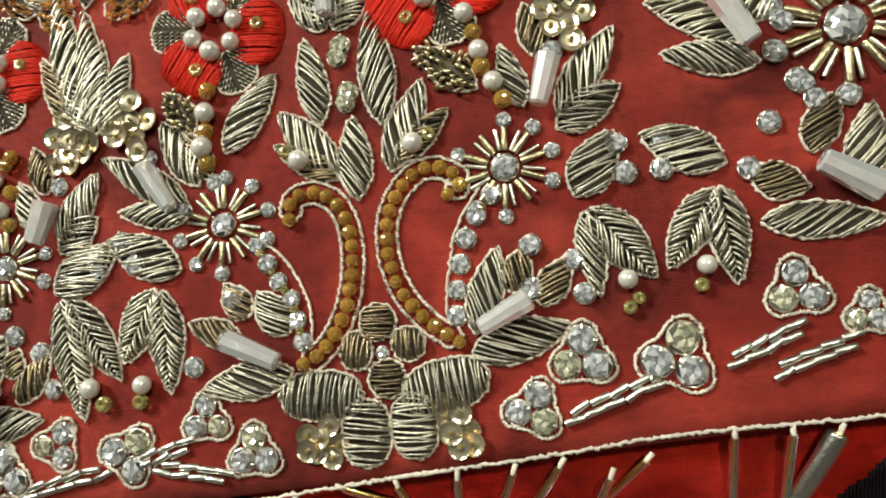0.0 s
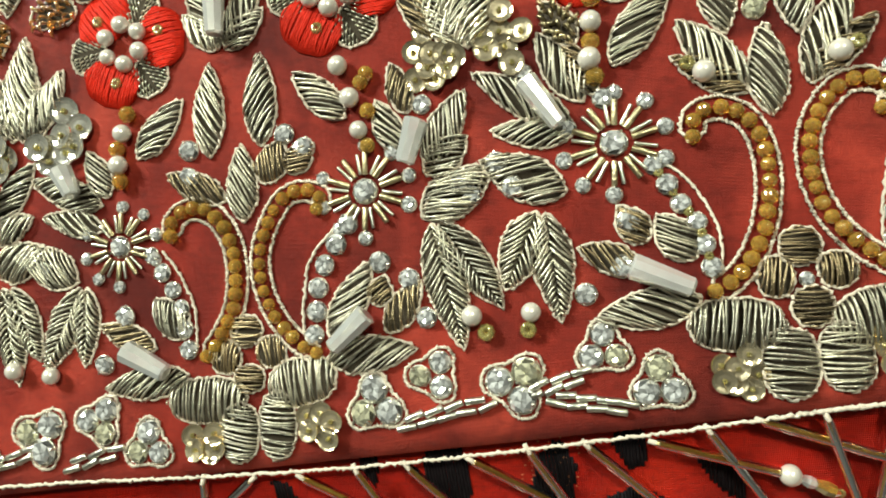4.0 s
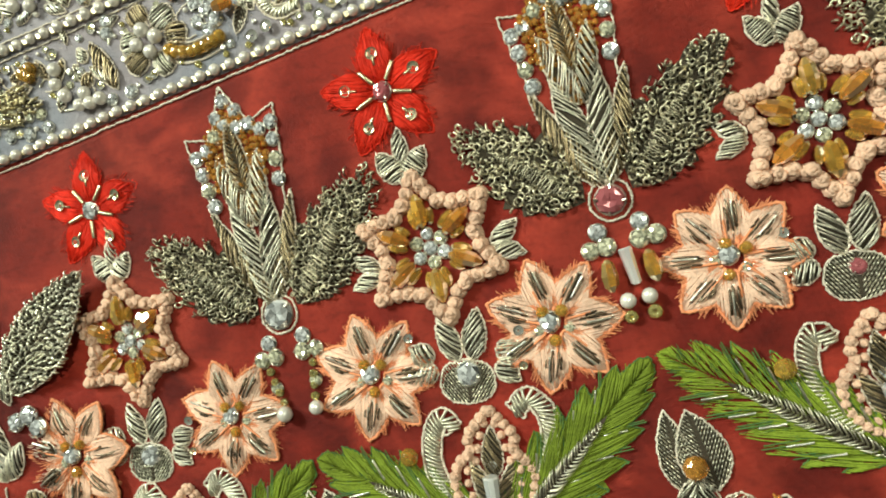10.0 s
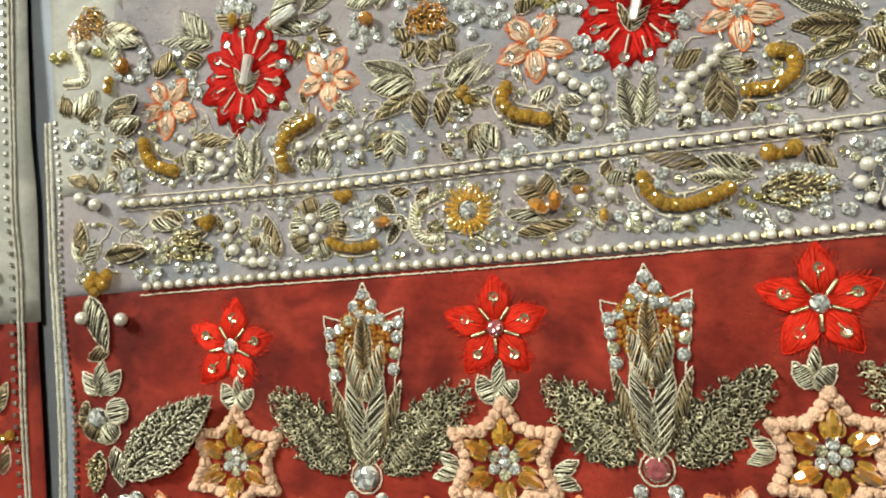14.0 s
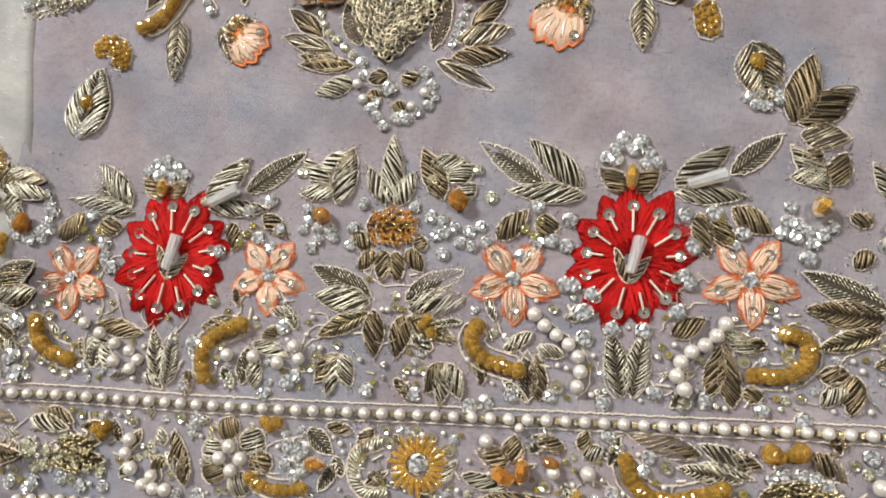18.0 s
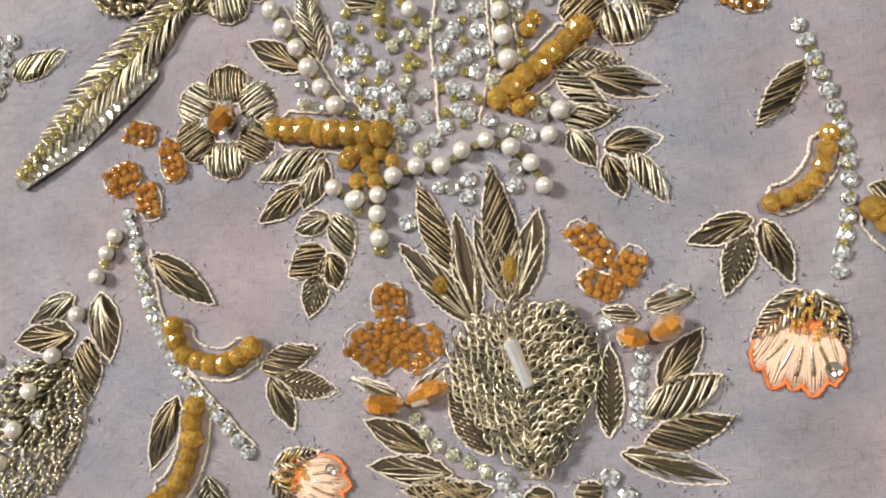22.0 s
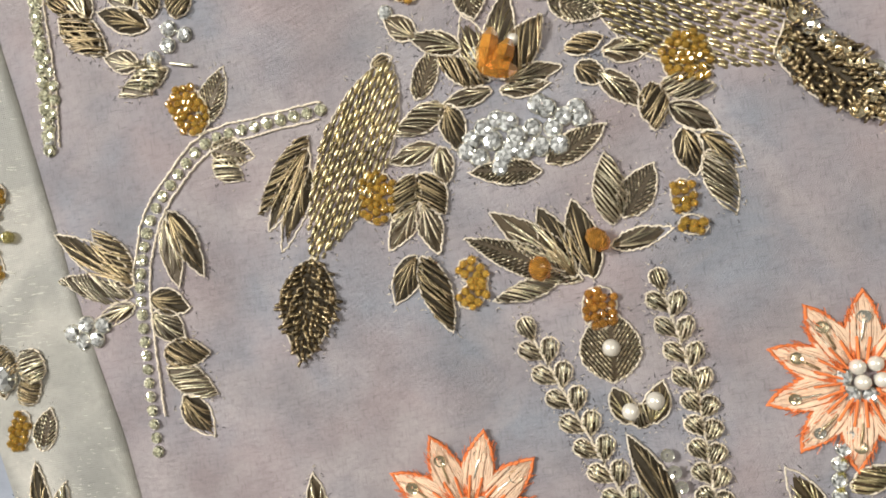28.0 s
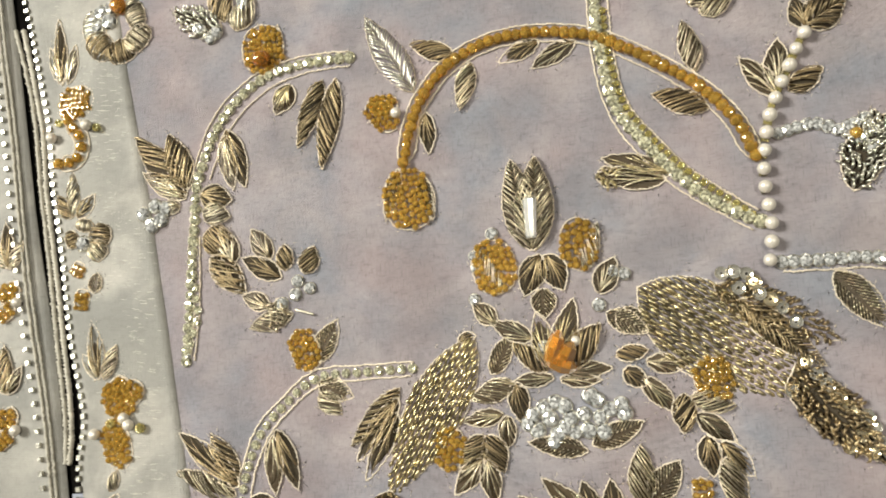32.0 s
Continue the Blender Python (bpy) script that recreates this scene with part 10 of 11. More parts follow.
curl(m, 2.8, 50, -246.0, 548.9, -241.4, 563.2, -231.9, 573.6, -217.0, 578.4, -199.1, 576.1, -186.3, 568.9, -173.1, 558.5, -166.6, 549.8, -163.3, 540.9)
leaf(m, -231.0, 575.0, -241.6, 579.6, 4.7, "slant", "dark")
leaf(m, -227.2, 572.9, -230.5, 561.7, 4.7)
leaf(m, -239.7, 561.7, -239.2, 551.3, 4.1, "slant", "dark")
leaf(m, -209.5, 576.2, -219.5, 572.3, 4.3, "slant", "dark")
leaf(m, -200.8, 574.9, -211.4, 569.7, 4.5)
leaf(m, -173.7, 562.8, -175.5, 574.8, 4.8)
leaf(m, -171.8, 553.6, -183.5, 558.3, 5.5, "slant", "dark")
shaped(m, "bud", "round", -246.5, 547.5, -244.1, 531.5, 12.6, "beads", "amber", "cord")
leaf(m, -247.5, 547.6, -251.2, 535.5, 3.8, "knit")
leaf(m, -241.8, 545.4, -239.6, 534.4, 3.8, "knit")
m = motif("amber_berry", "amber bead berry with pearl and wire petal", "berry motif", -254.0, 566.4)
sac(m, -254.0, 566.4, -247.7, 557.7, 6.7, "amber")
sac(m, -254.1, 564.1, -246.5, 564.6, 5.5, "amber")
dots(m, "ball:pearl", 3.3, -247.0, 561.9)
leaf(m, -242.3, 567.1, -253.3, 587.6, 7.5, "vee", "silver")
m = motif("crystal_branch", "thin curving branch of small crystals with leaves", "branch motif", -307.4, 502.8)
row(m, "stone:olive", 3.1, 38, -307.4, 502.8, -306.2, 514.5, -304.3, 538.5, -302.9, 550.8, -296.3, 565.7, -286.1, 575.4, -273.0, 579.1, -258.8, 578.9)
cord(m, 0.26, -305.0, 502.7, -303.1, 517.3, -302.7, 535.3)
cord(m, 0.26, -305.8, 549.5, -298.7, 566.8, -287.7, 577.3, -272.9, 581.2, -259.0, 580.7)
cord(m, 0.26, -299.6, 550.4, -293.8, 563.5, -283.7, 572.7, -271.5, 576.5, -258.6, 576.6)
leaf(m, -306.3, 546.8, -320.5, 563.6, 7.4, "slant", "dark")
leaf(m, -305.8, 548.7, -311.2, 563.6, 7.1, "slant", "dark")
leaf(m, -306.7, 546.2, -318.5, 554.1, 5.2)
leaf(m, -294.6, 564.2, -289.8, 548.5, 5.8, "slant", "dark")
leaf(m, -295.5, 562.4, -293.1, 548.1, 4.8)
leaf(m, -266.8, 574.0, -273.8, 557.4, 5.3, "slant", "dark")
leaf(m, -262.9, 573.8, -267.5, 551.4, 5.6, "slant", "dark")
leaf(m, -275.6, 574.0, -279.9, 566.7, 5.7, "slant", "gold")
dots(m, "stone:crystal", 4.3, -319.4, 543.1, -316.0, 545.1, -314.3, 541.1, -316.9, 539.8, -312.6, 544.0)
leaf(m, -308.4, 544.3, -312.6, 544.8, 4.2)
leaf(m, -302.5, 546.8, -293.8, 544.4, 6.4, "slant", "dark")
leaf(m, -301.8, 542.1, -294.4, 539.9, 5.7)
leaf(m, -301.9, 535.2, -293.5, 532.9, 7.6, "slant", "dark")
leaf(m, -299.6, 529.7, -290.6, 520.0, 6.9, "slant", "dark")
m = motif("pearl_column", "tall column of pearls with gold spacers", "pearl trim", -149.6, 568.4, "pearl columns")
row(m, "ball:pearl", 3.5, 14, -149.6, 568.4, -151.9, 564.6, -153.9, 560.7, -156.2, 556.6, -159.5, 549.6, -161.6, 541.1, -162.3, 533.9, -162.0, 524.7, -163.3, 516.8)
row(m, "block:goldbead", 1.7, 13, -150.8, 566.5, -152.9, 562.7, -155.1, 558.7, -158.1, 553.2, -160.6, 545.6, -162.2, 537.2, -162.1, 528.9, -162.7, 520.9)
leaf(m, -156.5, 554.3, -163.4, 564.1, 5.1)
leaf(m, -157.0, 556.0, -155.2, 567.4, 5.4)
leaf(m, -154.3, 555.4, -146.9, 559.7, 4.6, "slant", "dark")
leaf(m, -149.3, 570.7, -140.3, 575.4, 7.7, "vee", "dark")
leaf(m, -148.8, 569.9, -150.4, 577.1, 5.1, "slant", "dark")
m = motif("crystal_branch", "double branch of crystals with a looped leaf", "branch motif", -195.3, 584.6)
row(m, "stone:olive", 3.4, 28, -195.3, 584.6, -195.4, 574.3, -193.3, 558.2, -188.3, 549.1, -180.4, 538.5, -172.5, 531.0, -163.9, 525.9)
row(m, "bead:goldbead", 1.8, 31, -193.7, 581.4, -193.4, 571.1, -191.1, 557.9, -186.0, 548.8, -178.1, 539.0, -165.5, 527.6)
cord(m, 0.26, -197.2, 584.9, -197.4, 571.7, -195.2, 557.0, -189.9, 546.2, -180.8, 535.2, -165.9, 524.0)
cord(m, 0.26, -192.2, 584.1, -192.1, 570.9, -190.1, 557.7, -184.5, 548.6, -176.6, 538.8, -164.2, 528.5)
leaf(m, -181.6, 539.0, -196.4, 544.2, 5.2, "slant", "gold")
leaf(m, -183.0, 537.8, -198.1, 540.5, 5.5)
leaf(m, -198.2, 541.9, -194.6, 538.1, 4.0, "chips", "gold", "round")
m = motif("crystal_spray", "short crystal chains ending in silver leaves", "branch motif", -157.9, 545.6)
row(m, "stone:crystal", 3.0, 8, -157.9, 545.6, -149.9, 547.0, -143.3, 543.8)
leaf(m, -143.9, 530.6, -137.6, 547.4, 8.0, "chips", "silver")
leaf(m, -140.0, 541.8, -132.5, 546.7, 4.9, "chips", "silver")
dots(m, "stone:crystal", 3.2, -141.8, 545.9, -139.4, 546.9, -138.0, 544.1, -141.1, 542.6, -139.1, 540.4, -143.0, 545.4)
dots(m, "facet:amber", 2.9, -141.9, 543.6)
m = motif("crystal_branch", "short chain of crystals with knitted leaf", "branch motif", -160.7, 516.2)
row(m, "stone:crystal", 3.2, 12, -160.7, 516.2, -151.6, 516.0, -142.4, 515.8, -133.8, 513.2)
cord(m, 0.26, -160.6, 514.0, -151.8, 513.8, -142.7, 513.5, -134.2, 511.1)
leaf(m, -150.2, 513.4, -141.1, 501.0, 6.7, "knit")
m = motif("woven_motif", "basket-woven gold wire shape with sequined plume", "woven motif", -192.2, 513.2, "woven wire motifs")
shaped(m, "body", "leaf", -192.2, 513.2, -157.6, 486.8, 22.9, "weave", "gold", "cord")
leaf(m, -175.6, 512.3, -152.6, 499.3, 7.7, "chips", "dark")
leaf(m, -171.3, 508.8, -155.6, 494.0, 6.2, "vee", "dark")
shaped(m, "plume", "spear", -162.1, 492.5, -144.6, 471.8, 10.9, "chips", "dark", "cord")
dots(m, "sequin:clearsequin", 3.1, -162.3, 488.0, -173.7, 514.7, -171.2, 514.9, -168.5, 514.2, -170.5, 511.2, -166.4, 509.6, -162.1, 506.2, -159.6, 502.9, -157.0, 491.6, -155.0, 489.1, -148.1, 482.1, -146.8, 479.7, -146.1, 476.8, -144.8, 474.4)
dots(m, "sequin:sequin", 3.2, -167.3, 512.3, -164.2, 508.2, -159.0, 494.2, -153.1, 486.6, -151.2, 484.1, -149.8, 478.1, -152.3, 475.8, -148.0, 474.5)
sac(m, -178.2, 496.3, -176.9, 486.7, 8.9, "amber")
m = motif("wire_blossom", "silver wire blossom with amber bud", "flower", -294.8, 591.3)
leaf(m, -294.8, 591.3, -308.4, 599.3, 7.3, "chips", "silver")
leaf(m, -293.9, 594.4, -297.0, 606.6, 6.7, "slant", "dark")
leaf(m, -291.4, 591.6, -286.2, 599.8, 6.6)
dots(m, "stone:crystal", 3.7, -301.6, 593.2, -298.2, 590.2, -296.5, 591.6, -288.7, 598.5)
shaped(m, "bud", "round", -282.7, 578.2, -283.9, 592.0, 11.9, "beads", "amber", "cord")
leaf(m, -281.9, 578.8, -279.0, 590.4, 5.5, "knit")
rod(m, -282.9, 581.4, -283.8, 585.5, 4.9, "facet:rust", "rust_stone", 0.9)
m = motif("top_leaf", "dark gold leaf at the head of the panel", "leaf spray", -171.7, 577.1)
leaf(m, -171.7, 577.1, -164.4, 579.4, 4.6)
leaf(m, -174.1, 579.6, -167.9, 582.9, 4.6)

# facing strip along the front edge
m = motif("facing_vine", "vine of amber pods, pearls and wire leaves on the facing", "vine motif", -344.9, 583.7, "vines on the facing")
leaf(m, -344.9, 583.7, -346.3, 602.4, 3.9, "slant", "dark")
leaf(m, -344.9, 583.4, -348.8, 594.5, 3.6)
leaf(m, -343.1, 583.4, -340.8, 594.2, 3.9)
sac(m, -345.6, 577.9, -334.7, 577.6, 9.2, "amber")
sac(m, -343.4, 572.5, -339.8, 579.3, 6.3, "amber")
dots(m, "ball:pearl", 3.5, -347.4, 567.7, -336.1, 570.0)
dots(m, "bead:goldbead", 2.4, -333.4, 569.1, -345.6, 572.0)
curl(m, 2.8, 6, -342.4, 572.4, -338.2, 566.1, -339.6, 560.5, -345.1, 560.0)
leaf(m, -341.0, 544.5, -341.1, 556.3, 3.7)
leaf(m, -341.7, 544.1, -345.9, 550.6, 3.7, "slant", "dark")
leaf(m, -339.9, 543.9, -334.6, 549.8, 4.1, "slant", "dark")
leaf(m, -339.5, 538.8, -343.1, 537.5, 4.4, "along", "dark", "round")
leaf(m, -336.0, 539.2, -329.6, 537.9, 5.7, "along", "dark", "round")
leaf(m, -335.1, 536.8, -331.6, 532.5, 5.0, "along", "wire", "round")
leaf(m, -337.7, 539.9, -336.9, 543.3, 4.4, "along", "wire", "round")
dots(m, "stone:crystal", 4.4, -337.7, 536.7)
sac(m, -340.3, 527.8, -338.6, 531.6, 4.3, "amber")
sac(m, -338.5, 518.4, -337.7, 524.2, 4.6, "amber")
leaf(m, -334.5, 522.7, -333.3, 528.0, 3.9, "knit")
leaf(m, -332.7, 499.8, -335.0, 514.3, 4.5, "slant", "dark")
leaf(m, -332.7, 499.5, -337.6, 506.1, 3.2)
leaf(m, -331.5, 499.5, -328.1, 507.8, 3.8)
sac(m, -331.5, 492.4, -322.3, 496.3, 10.4, "amber")
sac(m, -329.8, 493.8, -324.8, 499.4, 6.3, "amber")
dots(m, "ball:pearl", 3.5, -333.7, 485.4, -323.7, 487.4)
dots(m, "bead:goldbead", 2.8, -320.7, 486.4, -329.0, 487.9)
sac(m, -329.8, 488.6, -325.7, 476.2, 8.2, "amber")
leaf(m, -329.9, 470.6, -327.7, 475.5, 3.1)
m = motif("facing_flower", "ridged wire flower with crystals on the facing", "flower", -329.8, 595.9, "flowers on the facing")
leaf(m, -329.8, 595.9, -335.2, 590.8, 8.1, "along", "dark", "round")
leaf(m, -326.2, 594.5, -325.3, 587.6, 8.1, "along", "dark", "round")
leaf(m, -323.5, 596.6, -318.5, 591.6, 7.7, "along", "wire", "round")
leaf(m, -330.7, 599.5, -338.0, 598.9, 7.8, "along", "silver", "round")
leaf(m, -324.4, 600.1, -319.0, 601.8, 7.7, "along", "wire", "round")
dots(m, "stone:crystal", 4.6, -332.5, 603.2, -329.8, 600.2, -333.4, 599.0, -328.9, 604.3)
dots(m, "facet:rust", 4.6, -326.1, 603.9)
m = motif("facing_vine", "vine of amber pods, pearls and wire leaves on the facing", "vine motif", -325.6, 497.4, "vines on the facing")
sac(m, -325.6, 497.4, -320.5, 493.9, 6.6, "amber")
dots(m, "ball:pearl", 3.2, -325.1, 489.2)
sac(m, -328.2, 481.0, -325.0, 486.0, 4.5, "amber")
leaf(m, -331.3, 462.7, -327.7, 469.6, 4.0, "slant", "dark")
leaf(m, -328.4, 452.2, -328.1, 460.9, 3.2, "slant", "dark")
leaf(m, -329.3, 458.6, -325.1, 461.7, 6.6, "along", "dark", "round")
leaf(m, -323.8, 457.7, -317.9, 458.7, 6.5, "along", "wire", "round")
leaf(m, -324.4, 454.7, -320.0, 452.2, 6.0, "along", "dark", "round")
dots(m, "stone:crystal", 6.6, -327.5, 456.8)
sac(m, -327.9, 441.0, -324.1, 449.1, 4.7, "amber")
leaf(m, -321.8, 440.1, -318.0, 448.2, 5.2, "knit")
m = motif("facing_vine", "small wire leaves on the facing", "vine motif", -323.9, 421.2, "vines on the facing")
leaf(m, -323.9, 421.2, -323.5, 436.7, 4.7, "slant", "dark")
leaf(m, -323.9, 420.9, -329.0, 430.3, 4.1)
leaf(m, -322.6, 420.9, -317.2, 432.1, 4.4)
for dy in (0.0, 34.6):
    m = motif("front_vine", "amber pods, pearl and wire leaves on the second front", "vine motif", -361.5, 491.0 + dy, "vines on the second front")
    sac(m, -364.0, 488.0 + dy, -358.5, 492.5 + dy, 5.6, "amber")
    sac(m, -364.5, 483.0 + dy, -360.0, 487.0 + dy, 4.8, "amber")
    dots(m, "ball:pearl", 3.2, -357.8, 487.4 + dy)
    leaf(m, -361.6, 497.0 + dy, -362.6, 509.5 + dy, 4.2, "slant", "dark")
    leaf(m, -361.2, 497.0 + dy, -357.4, 504.0 + dy, 3.6)
    leaf(m, -362.0, 497.2 + dy, -366.2, 504.5 + dy, 3.8)
m = motif("front_vine", "amber beads, pearls and wire leaves on the second front", "vine motif", -291.0, 104.0, "vines on the second front")
leaf(m, -284.6, 72.0, -283.0, 86.0, 4.6)
leaf(m, -285.0, 72.0, -288.8, 82.0, 4.0, "slant", "dark")
leaf(m, -290.8, 95.0, -290.0, 104.0, 4.2, "slant", "dark")
dots(m, "facet:amber", 3.4, -291.2, 106.5, -288.6, 108.2, -303.0, 158.5)
dots(m, "ball:pearl", 3.8, -302.4, 151.7, -301.3, 143.7)
leaf(m, -297.0, 116.0, -300.5, 130.0, 5.0)
leaf(m, -296.0, 114.0, -292.8, 124.0, 4.6, "slant", "dark")
m = motif("wire_bud", "small crystal bud on lilac", "bud motif", -307.1, 504.4)
dots(m, "stone:crystal", 2.6, -307.1, 504.4)
m = motif("garment_piping", "twin cream cords sewn along the front edge", "cord trim", -287.8, 209.6, "front edge cords")
cord(m, 0.8, -287.8, 209.6, -279.3, 164.8, -269.2, 115.5, -264.4, 84.6, -258.7, 52.6, mat="piping")
cord(m, 0.6, -289.8, 209.5, -281.1, 164.7, -271.0, 115.3, -266.1, 84.3, -260.7, 52.2, mat="piping")
m = motif("garment_piping", "twin cream cords sewn along the front edge", "cord trim", -357.8, 602.0, "front edge cords")
cord(m, 0.8, -357.8, 602.0, -354.3, 585.9, -351.1, 570.2, -349.7, 553.5, -347.0, 533.3, -344.2, 512.9, -341.3, 490.6, -341.7, 477.7, mat="piping")
cord(m, 0.7, -360.7, 602.5, -356.2, 586.1, -353.3, 570.5, -351.4, 553.7, -348.8, 533.4, -346.4, 513.1, -343.3, 490.7, -343.0, 477.7, mat="piping")
m = motif("beaded_edge", "tiny silver beads along the garment edge", "bead trim", -359.1, 615.5)
row(m, "block:silver", 1.4, 62, -359.1, 615.5, -355.1, 600.9, -351.7, 585.1, -348.7, 569.9, -347.4, 553.2, -344.4, 533.1, -341.8, 512.8, -337.5, 490.4, -338.9, 477.6, -339.0, 452.4)
m = motif("crystal_branch", "upper branch of crystals beside amber beads", "branch motif", -138.5, 514.8)
row(m, "stone:olive", 2.9, 8, -138.5, 514.8, -131.4, 508.7, -126.3, 500.1, -124.5, 494.4)
curl(m, 2.4, 8, -126.4, 526.7, -124.5, 514.1, -122.6, 501.6, -120.8, 495.3)
curl(m, 2.4, 8, -124.2, 526.4, -122.3, 513.9, -120.4, 501.4, -118.6, 495.1)
m = motif("wire_bud", "dark wire bud with rust beads and crystals", "bud motif", -125.5, 479.5)
sac(m, -125.5, 479.5, -119.9, 483.0, 5.9)
leaf(m, -127.7, 484.3, -119.3, 487.8, 5.4, "vee", "dark")
leaf(m, -127.9, 477.5, -125.1, 485.9, 4.2, "slant", "dark")
dots(m, "stone:crystal", 3.0, -124.1, 476.0, -123.2, 472.9, -125.0, 471.8, -121.7, 470.9)
m = motif("leaf_sprig", "long sprig of paired gold wire leaves", "leaf spray", -131.5, 440.9)
leaf(m, -131.5, 440.9, -135.7, 452.4, 5.0)
leaf(m, -130.5, 442.1, -127.3, 454.8, 5.9)
leaf(m, -132.0, 437.2, -140.6, 441.9, 5.9, "slant", "dark")
leaf(m, -130.0, 436.9, -123.0, 444.8, 6.1)
leaf(m, -132.6, 432.1, -140.6, 437.3, 5.4)
leaf(m, -133.9, 426.9, -142.5, 432.4, 5.7, "slant", "gold")
leaf(m, -131.4, 427.4, -123.6, 431.5, 6.1)
leaf(m, -137.2, 420.8, -144.5, 426.5, 5.5, "slant", "gold")
leaf(m, -134.4, 420.1, -125.1, 423.6, 5.4)
dots(m, "sequin:clearsequin", 3.0, -125.6, 435.2)

# black woven motifs of the brocade under the hem
woven_figure(-92.6, -44.1, -94.8, -48.1, -92.5, -53.6, -88.2, -58.4, -81.9, -59.4, -76.1, -57.3, -73.1, -52.0, -72.8, -45.5, -73.8, -40.0, -73.9, -34.3, -75.9, -30.1, -81.0, -30.3, -81.5, -35.7, -79.9, -40.4, -79.5, -46.0, -80.9, -49.9, -84.8, -52.1, -87.8, -48.5, -84.6, -44.5, -87.2, -40.8)
woven_figure(-60.0, -29.3, -63.2, -31.8, -64.1, -37.5, -65.2, -42.2, -65.1, -46.8, -63.4, -51.2, -60.2, -55.0, -55.0, -56.3, -49.5, -56.0, -45.1, -53.7, -41.8, -49.5, -40.3, -45.0, -41.4, -40.6, -44.3, -38.2, -49.0, -37.1, -52.1, -38.6, -54.2, -42.4, -51.1, -45.8, -48.6, -42.0, -44.9, -42.7, -44.3, -46.2, -46.7, -49.9, -50.7, -51.1, -55.5, -49.7, -58.2, -45.4, -57.7, -39.0, -57.2, -33.4)
woven_figure(-73.0, -53.0, -71.7, -56.0, -73.3, -60.3, -74.4, -64.0, -72.9, -64.2, -69.8, -60.8, -68.9, -59.8, -67.4, -60.6, -66.6, -64.0, -65.4, -66.7, -63.5, -66.5, -63.1, -62.8, -63.1, -59.7, -61.1, -60.8, -59.1, -62.8, -57.1, -62.7, -58.4, -59.7, -60.6, -55.9, -62.9, -52.1, -66.8, -51.5)
woven_figure(7.4, -48.6, 5.6, -51.9, 4.8, -56.6, 6.7, -58.0, 8.9, -53.9, 10.3, -49.5, 13.8, -48.4, 13.8, -46.8)
woven_figure(-3.7, -58.3, -4.4, -61.7, 0.8, -61.1, 0.4, -58.2, -1.8, -57.5)
woven_figure(-50.7, -26.1, -52.3, -29.5, -49.2, -33.9, -46.9, -33.3, -46.7, -29.2, -48.3, -26.0)
woven_figure(-39.8, -30.7, -37.3, -35.1, -34.1, -37.5, -31.9, -38.7, -32.5, -33.9, -35.3, -31.4)
woven_figure(-107.6, -39.1, -105.7, -44.9, -102.6, -46.7, -103.1, -41.8, -104.8, -38.9)
woven_figure(-92.3, -33.3, -91.5, -38.2, -89.7, -39.5, -89.0, -36.1, -89.1, -33.1)
woven_figure(54.5, -13.0, 49.3, -16.5, 45.1, -22.1, 40.4, -26.6, 39.8, -30.7, 49.3, -33.0, 58.0, -25.0)
rnd = random.Random(4)
for bx, by, bw, bh in ((-101, -68, 7, 8), (-112, -70, 9, 6), (-27, -52, 9, 9), (-16, -58, 8, 7), (-38, -62, 12, 9), (-90, -66, 6, 6), (8, -40, 9, 8), (-66, -38, 9, 9)):
    for k in range(45):
        x, y = bx + rnd.uniform(0, bw), by + round(rnd.uniform(0, bh) / 0.8) * 0.8
        STITCHES.setdefault("apricot", []).append((x, y, silk_height(x, y) + 0.04, radians(rnd.uniform(-3, 8)), rnd.uniform(0.15, 0.45), 0.09))

# ---------- filler between the motifs of the lilac border ----------
rnd = random.Random(11)
bed = motif("border_beading", "small beads, stones and wire stitches between border motifs", "bead trim", -150.0, 190.0)
cells = {}
for px, py, pr in PLACED:
    cells.setdefault((int(px // 6), int(py // 6)), []).append((px, py, pr))


def free_at(x, y, r):
    for i in (-1, 0, 1):
        for j in (-1, 0, 1):
            for px, py, pr in cells.get((int(x // 6) + i, int(y // 6) + j), ()):
                if math.hypot(px - x, py - y) < pr + r:
                    return False
    cells.setdefault((int(x // 6), int(y // 6)), []).append((x, y, r))
    return True


made = 0
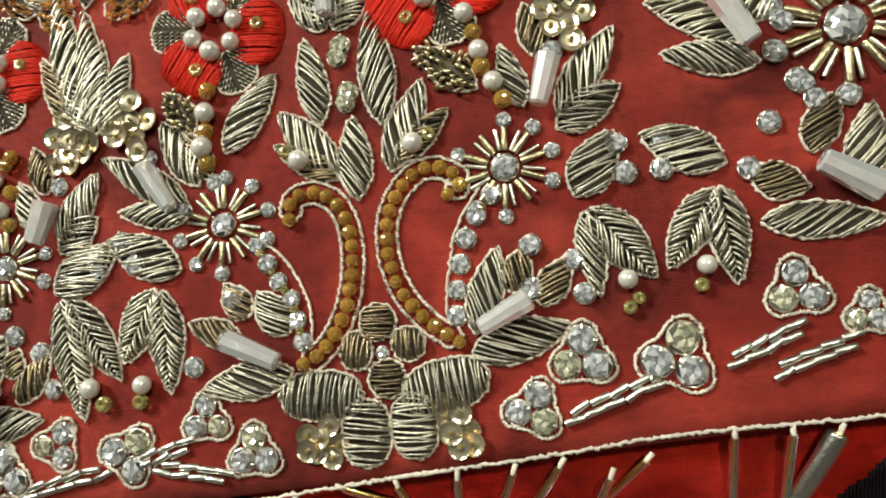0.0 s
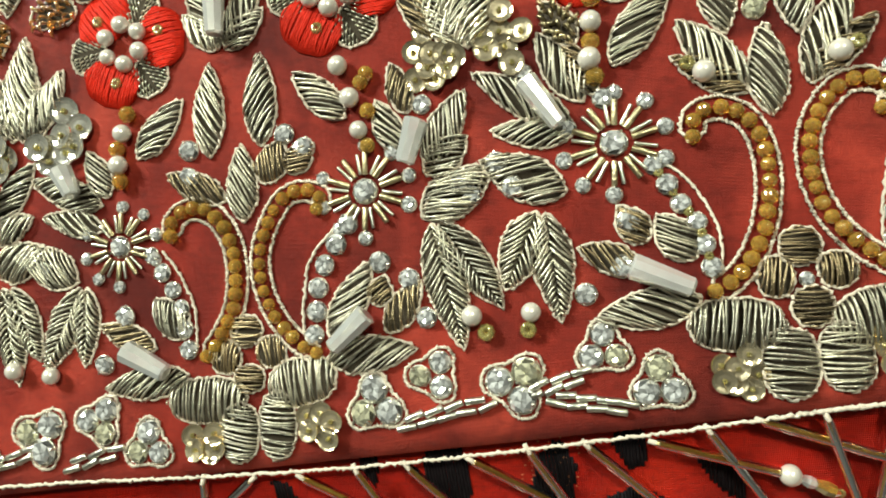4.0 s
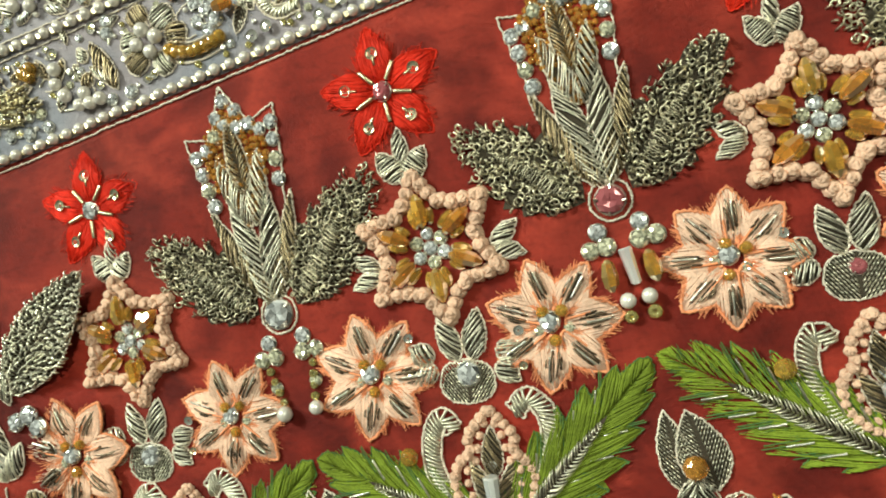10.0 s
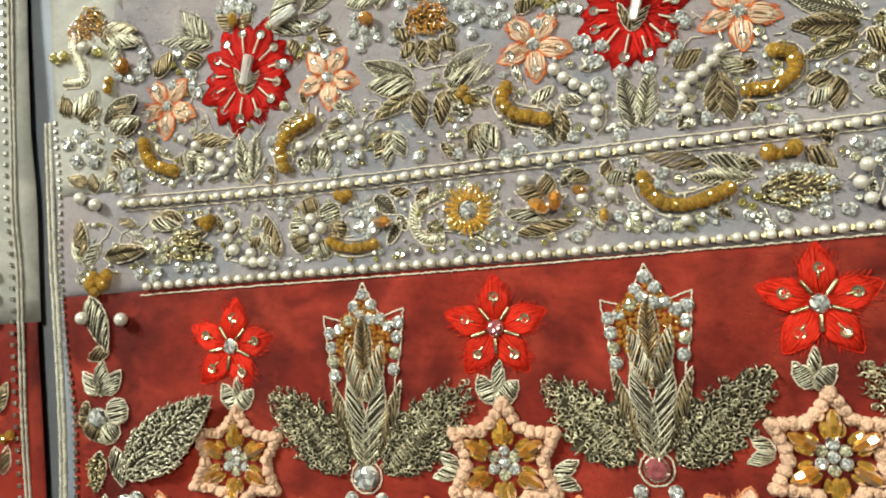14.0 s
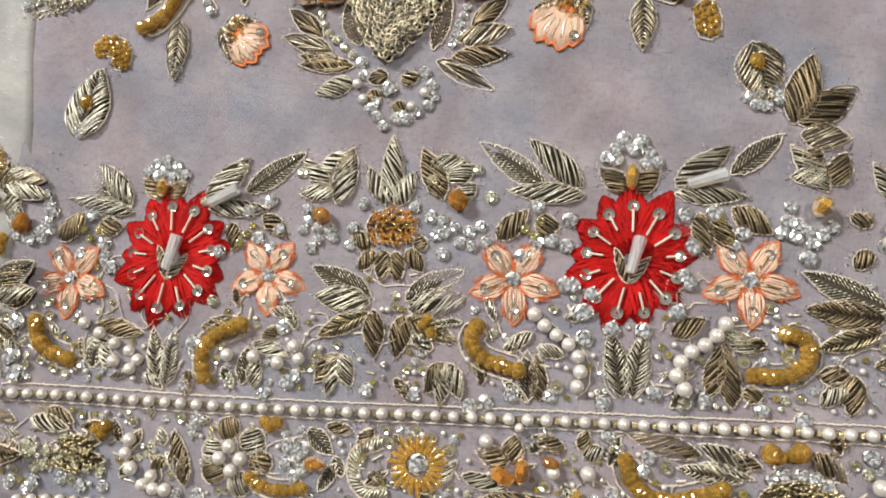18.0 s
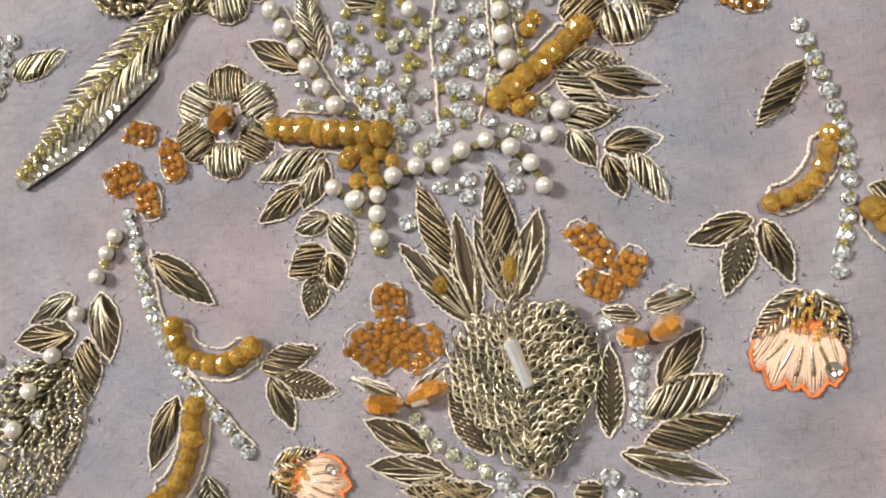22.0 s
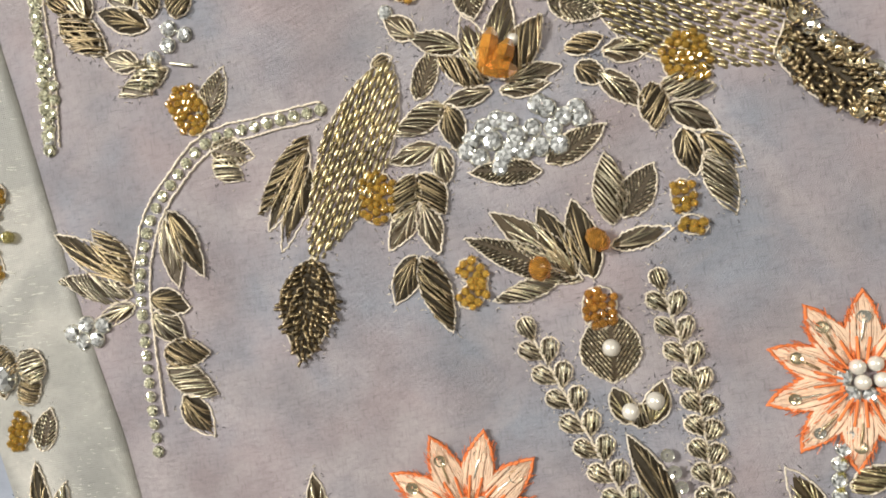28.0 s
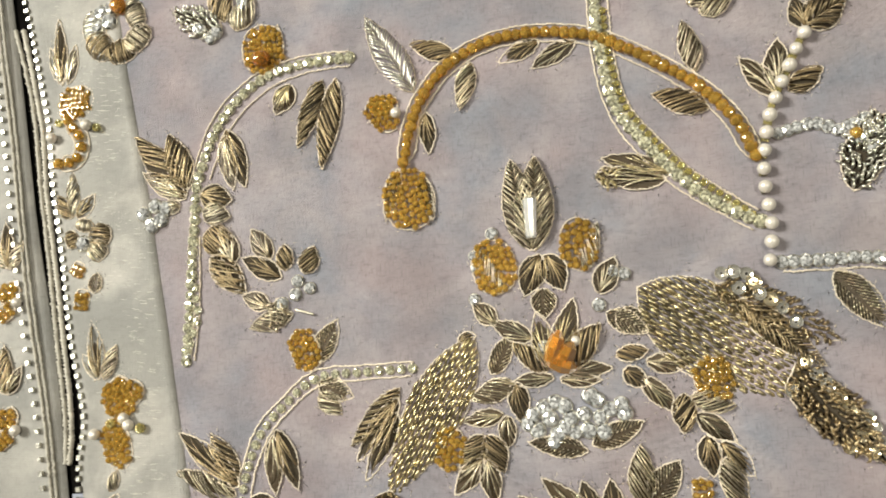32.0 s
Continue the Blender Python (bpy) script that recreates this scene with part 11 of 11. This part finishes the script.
for k in range(16000):
    x = rnd.uniform(-272, 60)
    y = seam_y(x) + rnd.uniform(5.5, 62)
    v = y - seam_y(x)
    if 24 < v < 32 or made > 1380 or (v > 32 and rnd.random() < 0.30):
        continue
    pick = rnd.random()
    if pick < 0.42 and free_at(x, y, 1.5):
        a = rnd.uniform(0, 360)
        x1, y1 = polar(x, y, rnd.uniform(4.5, 7.5), a)
        leaf(bed, x, y, x1, y1, rnd.uniform(1.8, 3.0), rnd.choice(("slant", "slant", "vee", "chips")), rnd.choice(("wire", "wire", "dark", "silver")))
        free_at(x1, y1, 0.5)
        made += 2
    elif pick < 0.58 and free_at(x, y, 1.0):
        if rnd.random() < 0.45:
            d = rnd.uniform(2.4, 3.2)
            put("sequin", mesh_of("sequin:clearsequin"), bed, x, y, 0, d, up=0.3, lean=rnd.uniform(-10, 10))
            put("bead", mesh_of("bead:goldbead"), bed, x, y, 0, d * 0.34, up=0.6)
        else:
            dots(bed, rnd.choice(("stone:crystal", "stone:olive")), rnd.uniform(1.8, 2.5), x, y)
        made += 2
    elif pick < 0.76 and free_at(x, y, 0.7):
        dots(bed, rnd.choice(("bead:goldbead", "bead:silver", "ball:pearl")), rnd.uniform(1.1, 1.7), x, y)
        made += 1
    elif free_at(x, y, 0.9):
        a = rnd.uniform(0, 360)
        rod(bed, x, y, *polar(x, y, rnd.uniform(2, 3.4), a), rnd.uniform(0.5, 0.7), rnd.choice(("rod:wire", "rod:silver", "rod:cord")))
        made += 1

for k in range(90):
    x = rnd.uniform(-268, -30)
    v = rnd.choice((rnd.uniform(7, 22), rnd.uniform(34, 62)))
    pts, a = [x, seam_y(x) + v], rnd.uniform(0, 360)
    for q in range(4):
        a += rnd.uniform(-55, 55)
        pts += polar(pts[-2], pts[-1], rnd.uniform(2.2, 3.8), a)
    if all(6 < py - seam_y(px) < 23 or 33 < py - seam_y(px) < 66 for px, py in zip(pts[::2], pts[1::2])):
        cord(bed, 0.2, *pts, name="couched_thread")

# ---------- stones and beads packed in the heart of the bouquet ----------
heart = motif("bouquet_heart_beading", "clear stones and gold beads packed between bouquet stems", "bead trim", -180.0, 355.0)
for k in range(2600):
    x, y = rnd.uniform(-206, -152), rnd.uniform(335, 374)
    if math.hypot((x + 180) / 26, (y - 354) / 19) > 1:
        continue
    if rnd.random() < 0.5 and free_at(x, y, 1.15):
        dots(heart, rnd.choice(("stone:crystal", "sequin:clearsequin", "stone:olive")), rnd.uniform(2.2, 2.9), x, y)
    elif rnd.random() < 0.10 and free_at(x, y, 0.9):
        dots(heart, "bead:goldbead", rnd.uniform(1.5, 1.9), x, y)

# ---------- stray thread ends round the sewn edges ----------
for mat, tone, many, hw in (("cord", "cream", 2, 0.09), ("darkthread", "dark", 2, 0.10)):
    V, F = [], []
    for px, py, ang in EDGES:
        for q in range(many):
            a = ang + rnd.uniform(-75, 75)
            ln = rnd.uniform(0.3, 1.1)
            x, y = px + rnd.uniform(-1.1, 1.1), py + rnd.uniform(-1.1, 1.1)
            z = at_height(x, y) + 0.06
            sx = x + 0.85 * edge_lift(x, y)
            x1, y1 = polar(sx, y, ln, a)
            wx, wy = -hw * math.sin(radians(a)), hw * math.cos(radians(a))
            n = len(V)
            V += [(sx - wx, y - wy, z), (sx + wx, y + wy, z), (x1, y1, z + rnd.uniform(0.0, 0.25)), (sx, y, z + 0.12)]
            F += [(n, n + 1, n + 2), (n, n + 2, n + 3), (n + 1, n + 3, n + 2)]
    V = [(a * MM, b * MM, c * MM) for a, b, c in V]
    tagged(new("stray_threads", link("stray_threads", V, F, mat)), f"loose {tone} thread ends round the embroidery", "threads", kind="stuff")

# ---------- pale slivers laid as painted sheen streaks on the satin facing ---
for k in range(2600):
    y = rnd.uniform(250, 640)
    f = rnd.betavariate(2, 2)
    if noise.noise(Vector((f * 3, y / 22, 7))) < -0.05:
        continue
    x = edge_x(y) * (1 - f) + facing_x(y) * f
    STITCHES.setdefault("glint", []).append((x + 0.85 * edge_lift(x, y), y, at_height(x, y) + 0.10, radians(rnd.uniform(-14, 4)), rnd.uniform(0.6, 2.2), 0.10))

# ---------- loose hand stitches over the satin leaves and petals, and the facing's sheen slivers ---
for mat, list_of in STITCHES.items():
    V, F = [], []
    for x, y, z, b, ln, hw in list_of:
        n, c, q = len(V), math.cos(b), math.sin(b)
        V += [(x - q * hw, y + c * hw, z), (x + q * hw, y - c * hw, z), (x, y, z + 0.13), (x + ln * c - q * hw, y + ln * q + c * hw, z - 0.1), (x + ln * c + q * hw, y + ln * q - c * hw, z - 0.1), (x + ln * c, y + ln * q, z + 0.02)]
        F += [(n, n + 2, n + 5, n + 3), (n + 1, n + 4, n + 5, n + 2), (n, n + 3, n + 4, n + 1)]
    V = [(a * MM, b * MM, c * MM) for a, b, c in V]
    tagged(new("silk_stitches", link("silk_stitches", V, F, mat)), f"{MAT[mat].name.split('_')[0]} silk hand stitches lying over the satin cloth", "threads", kind="stuff")
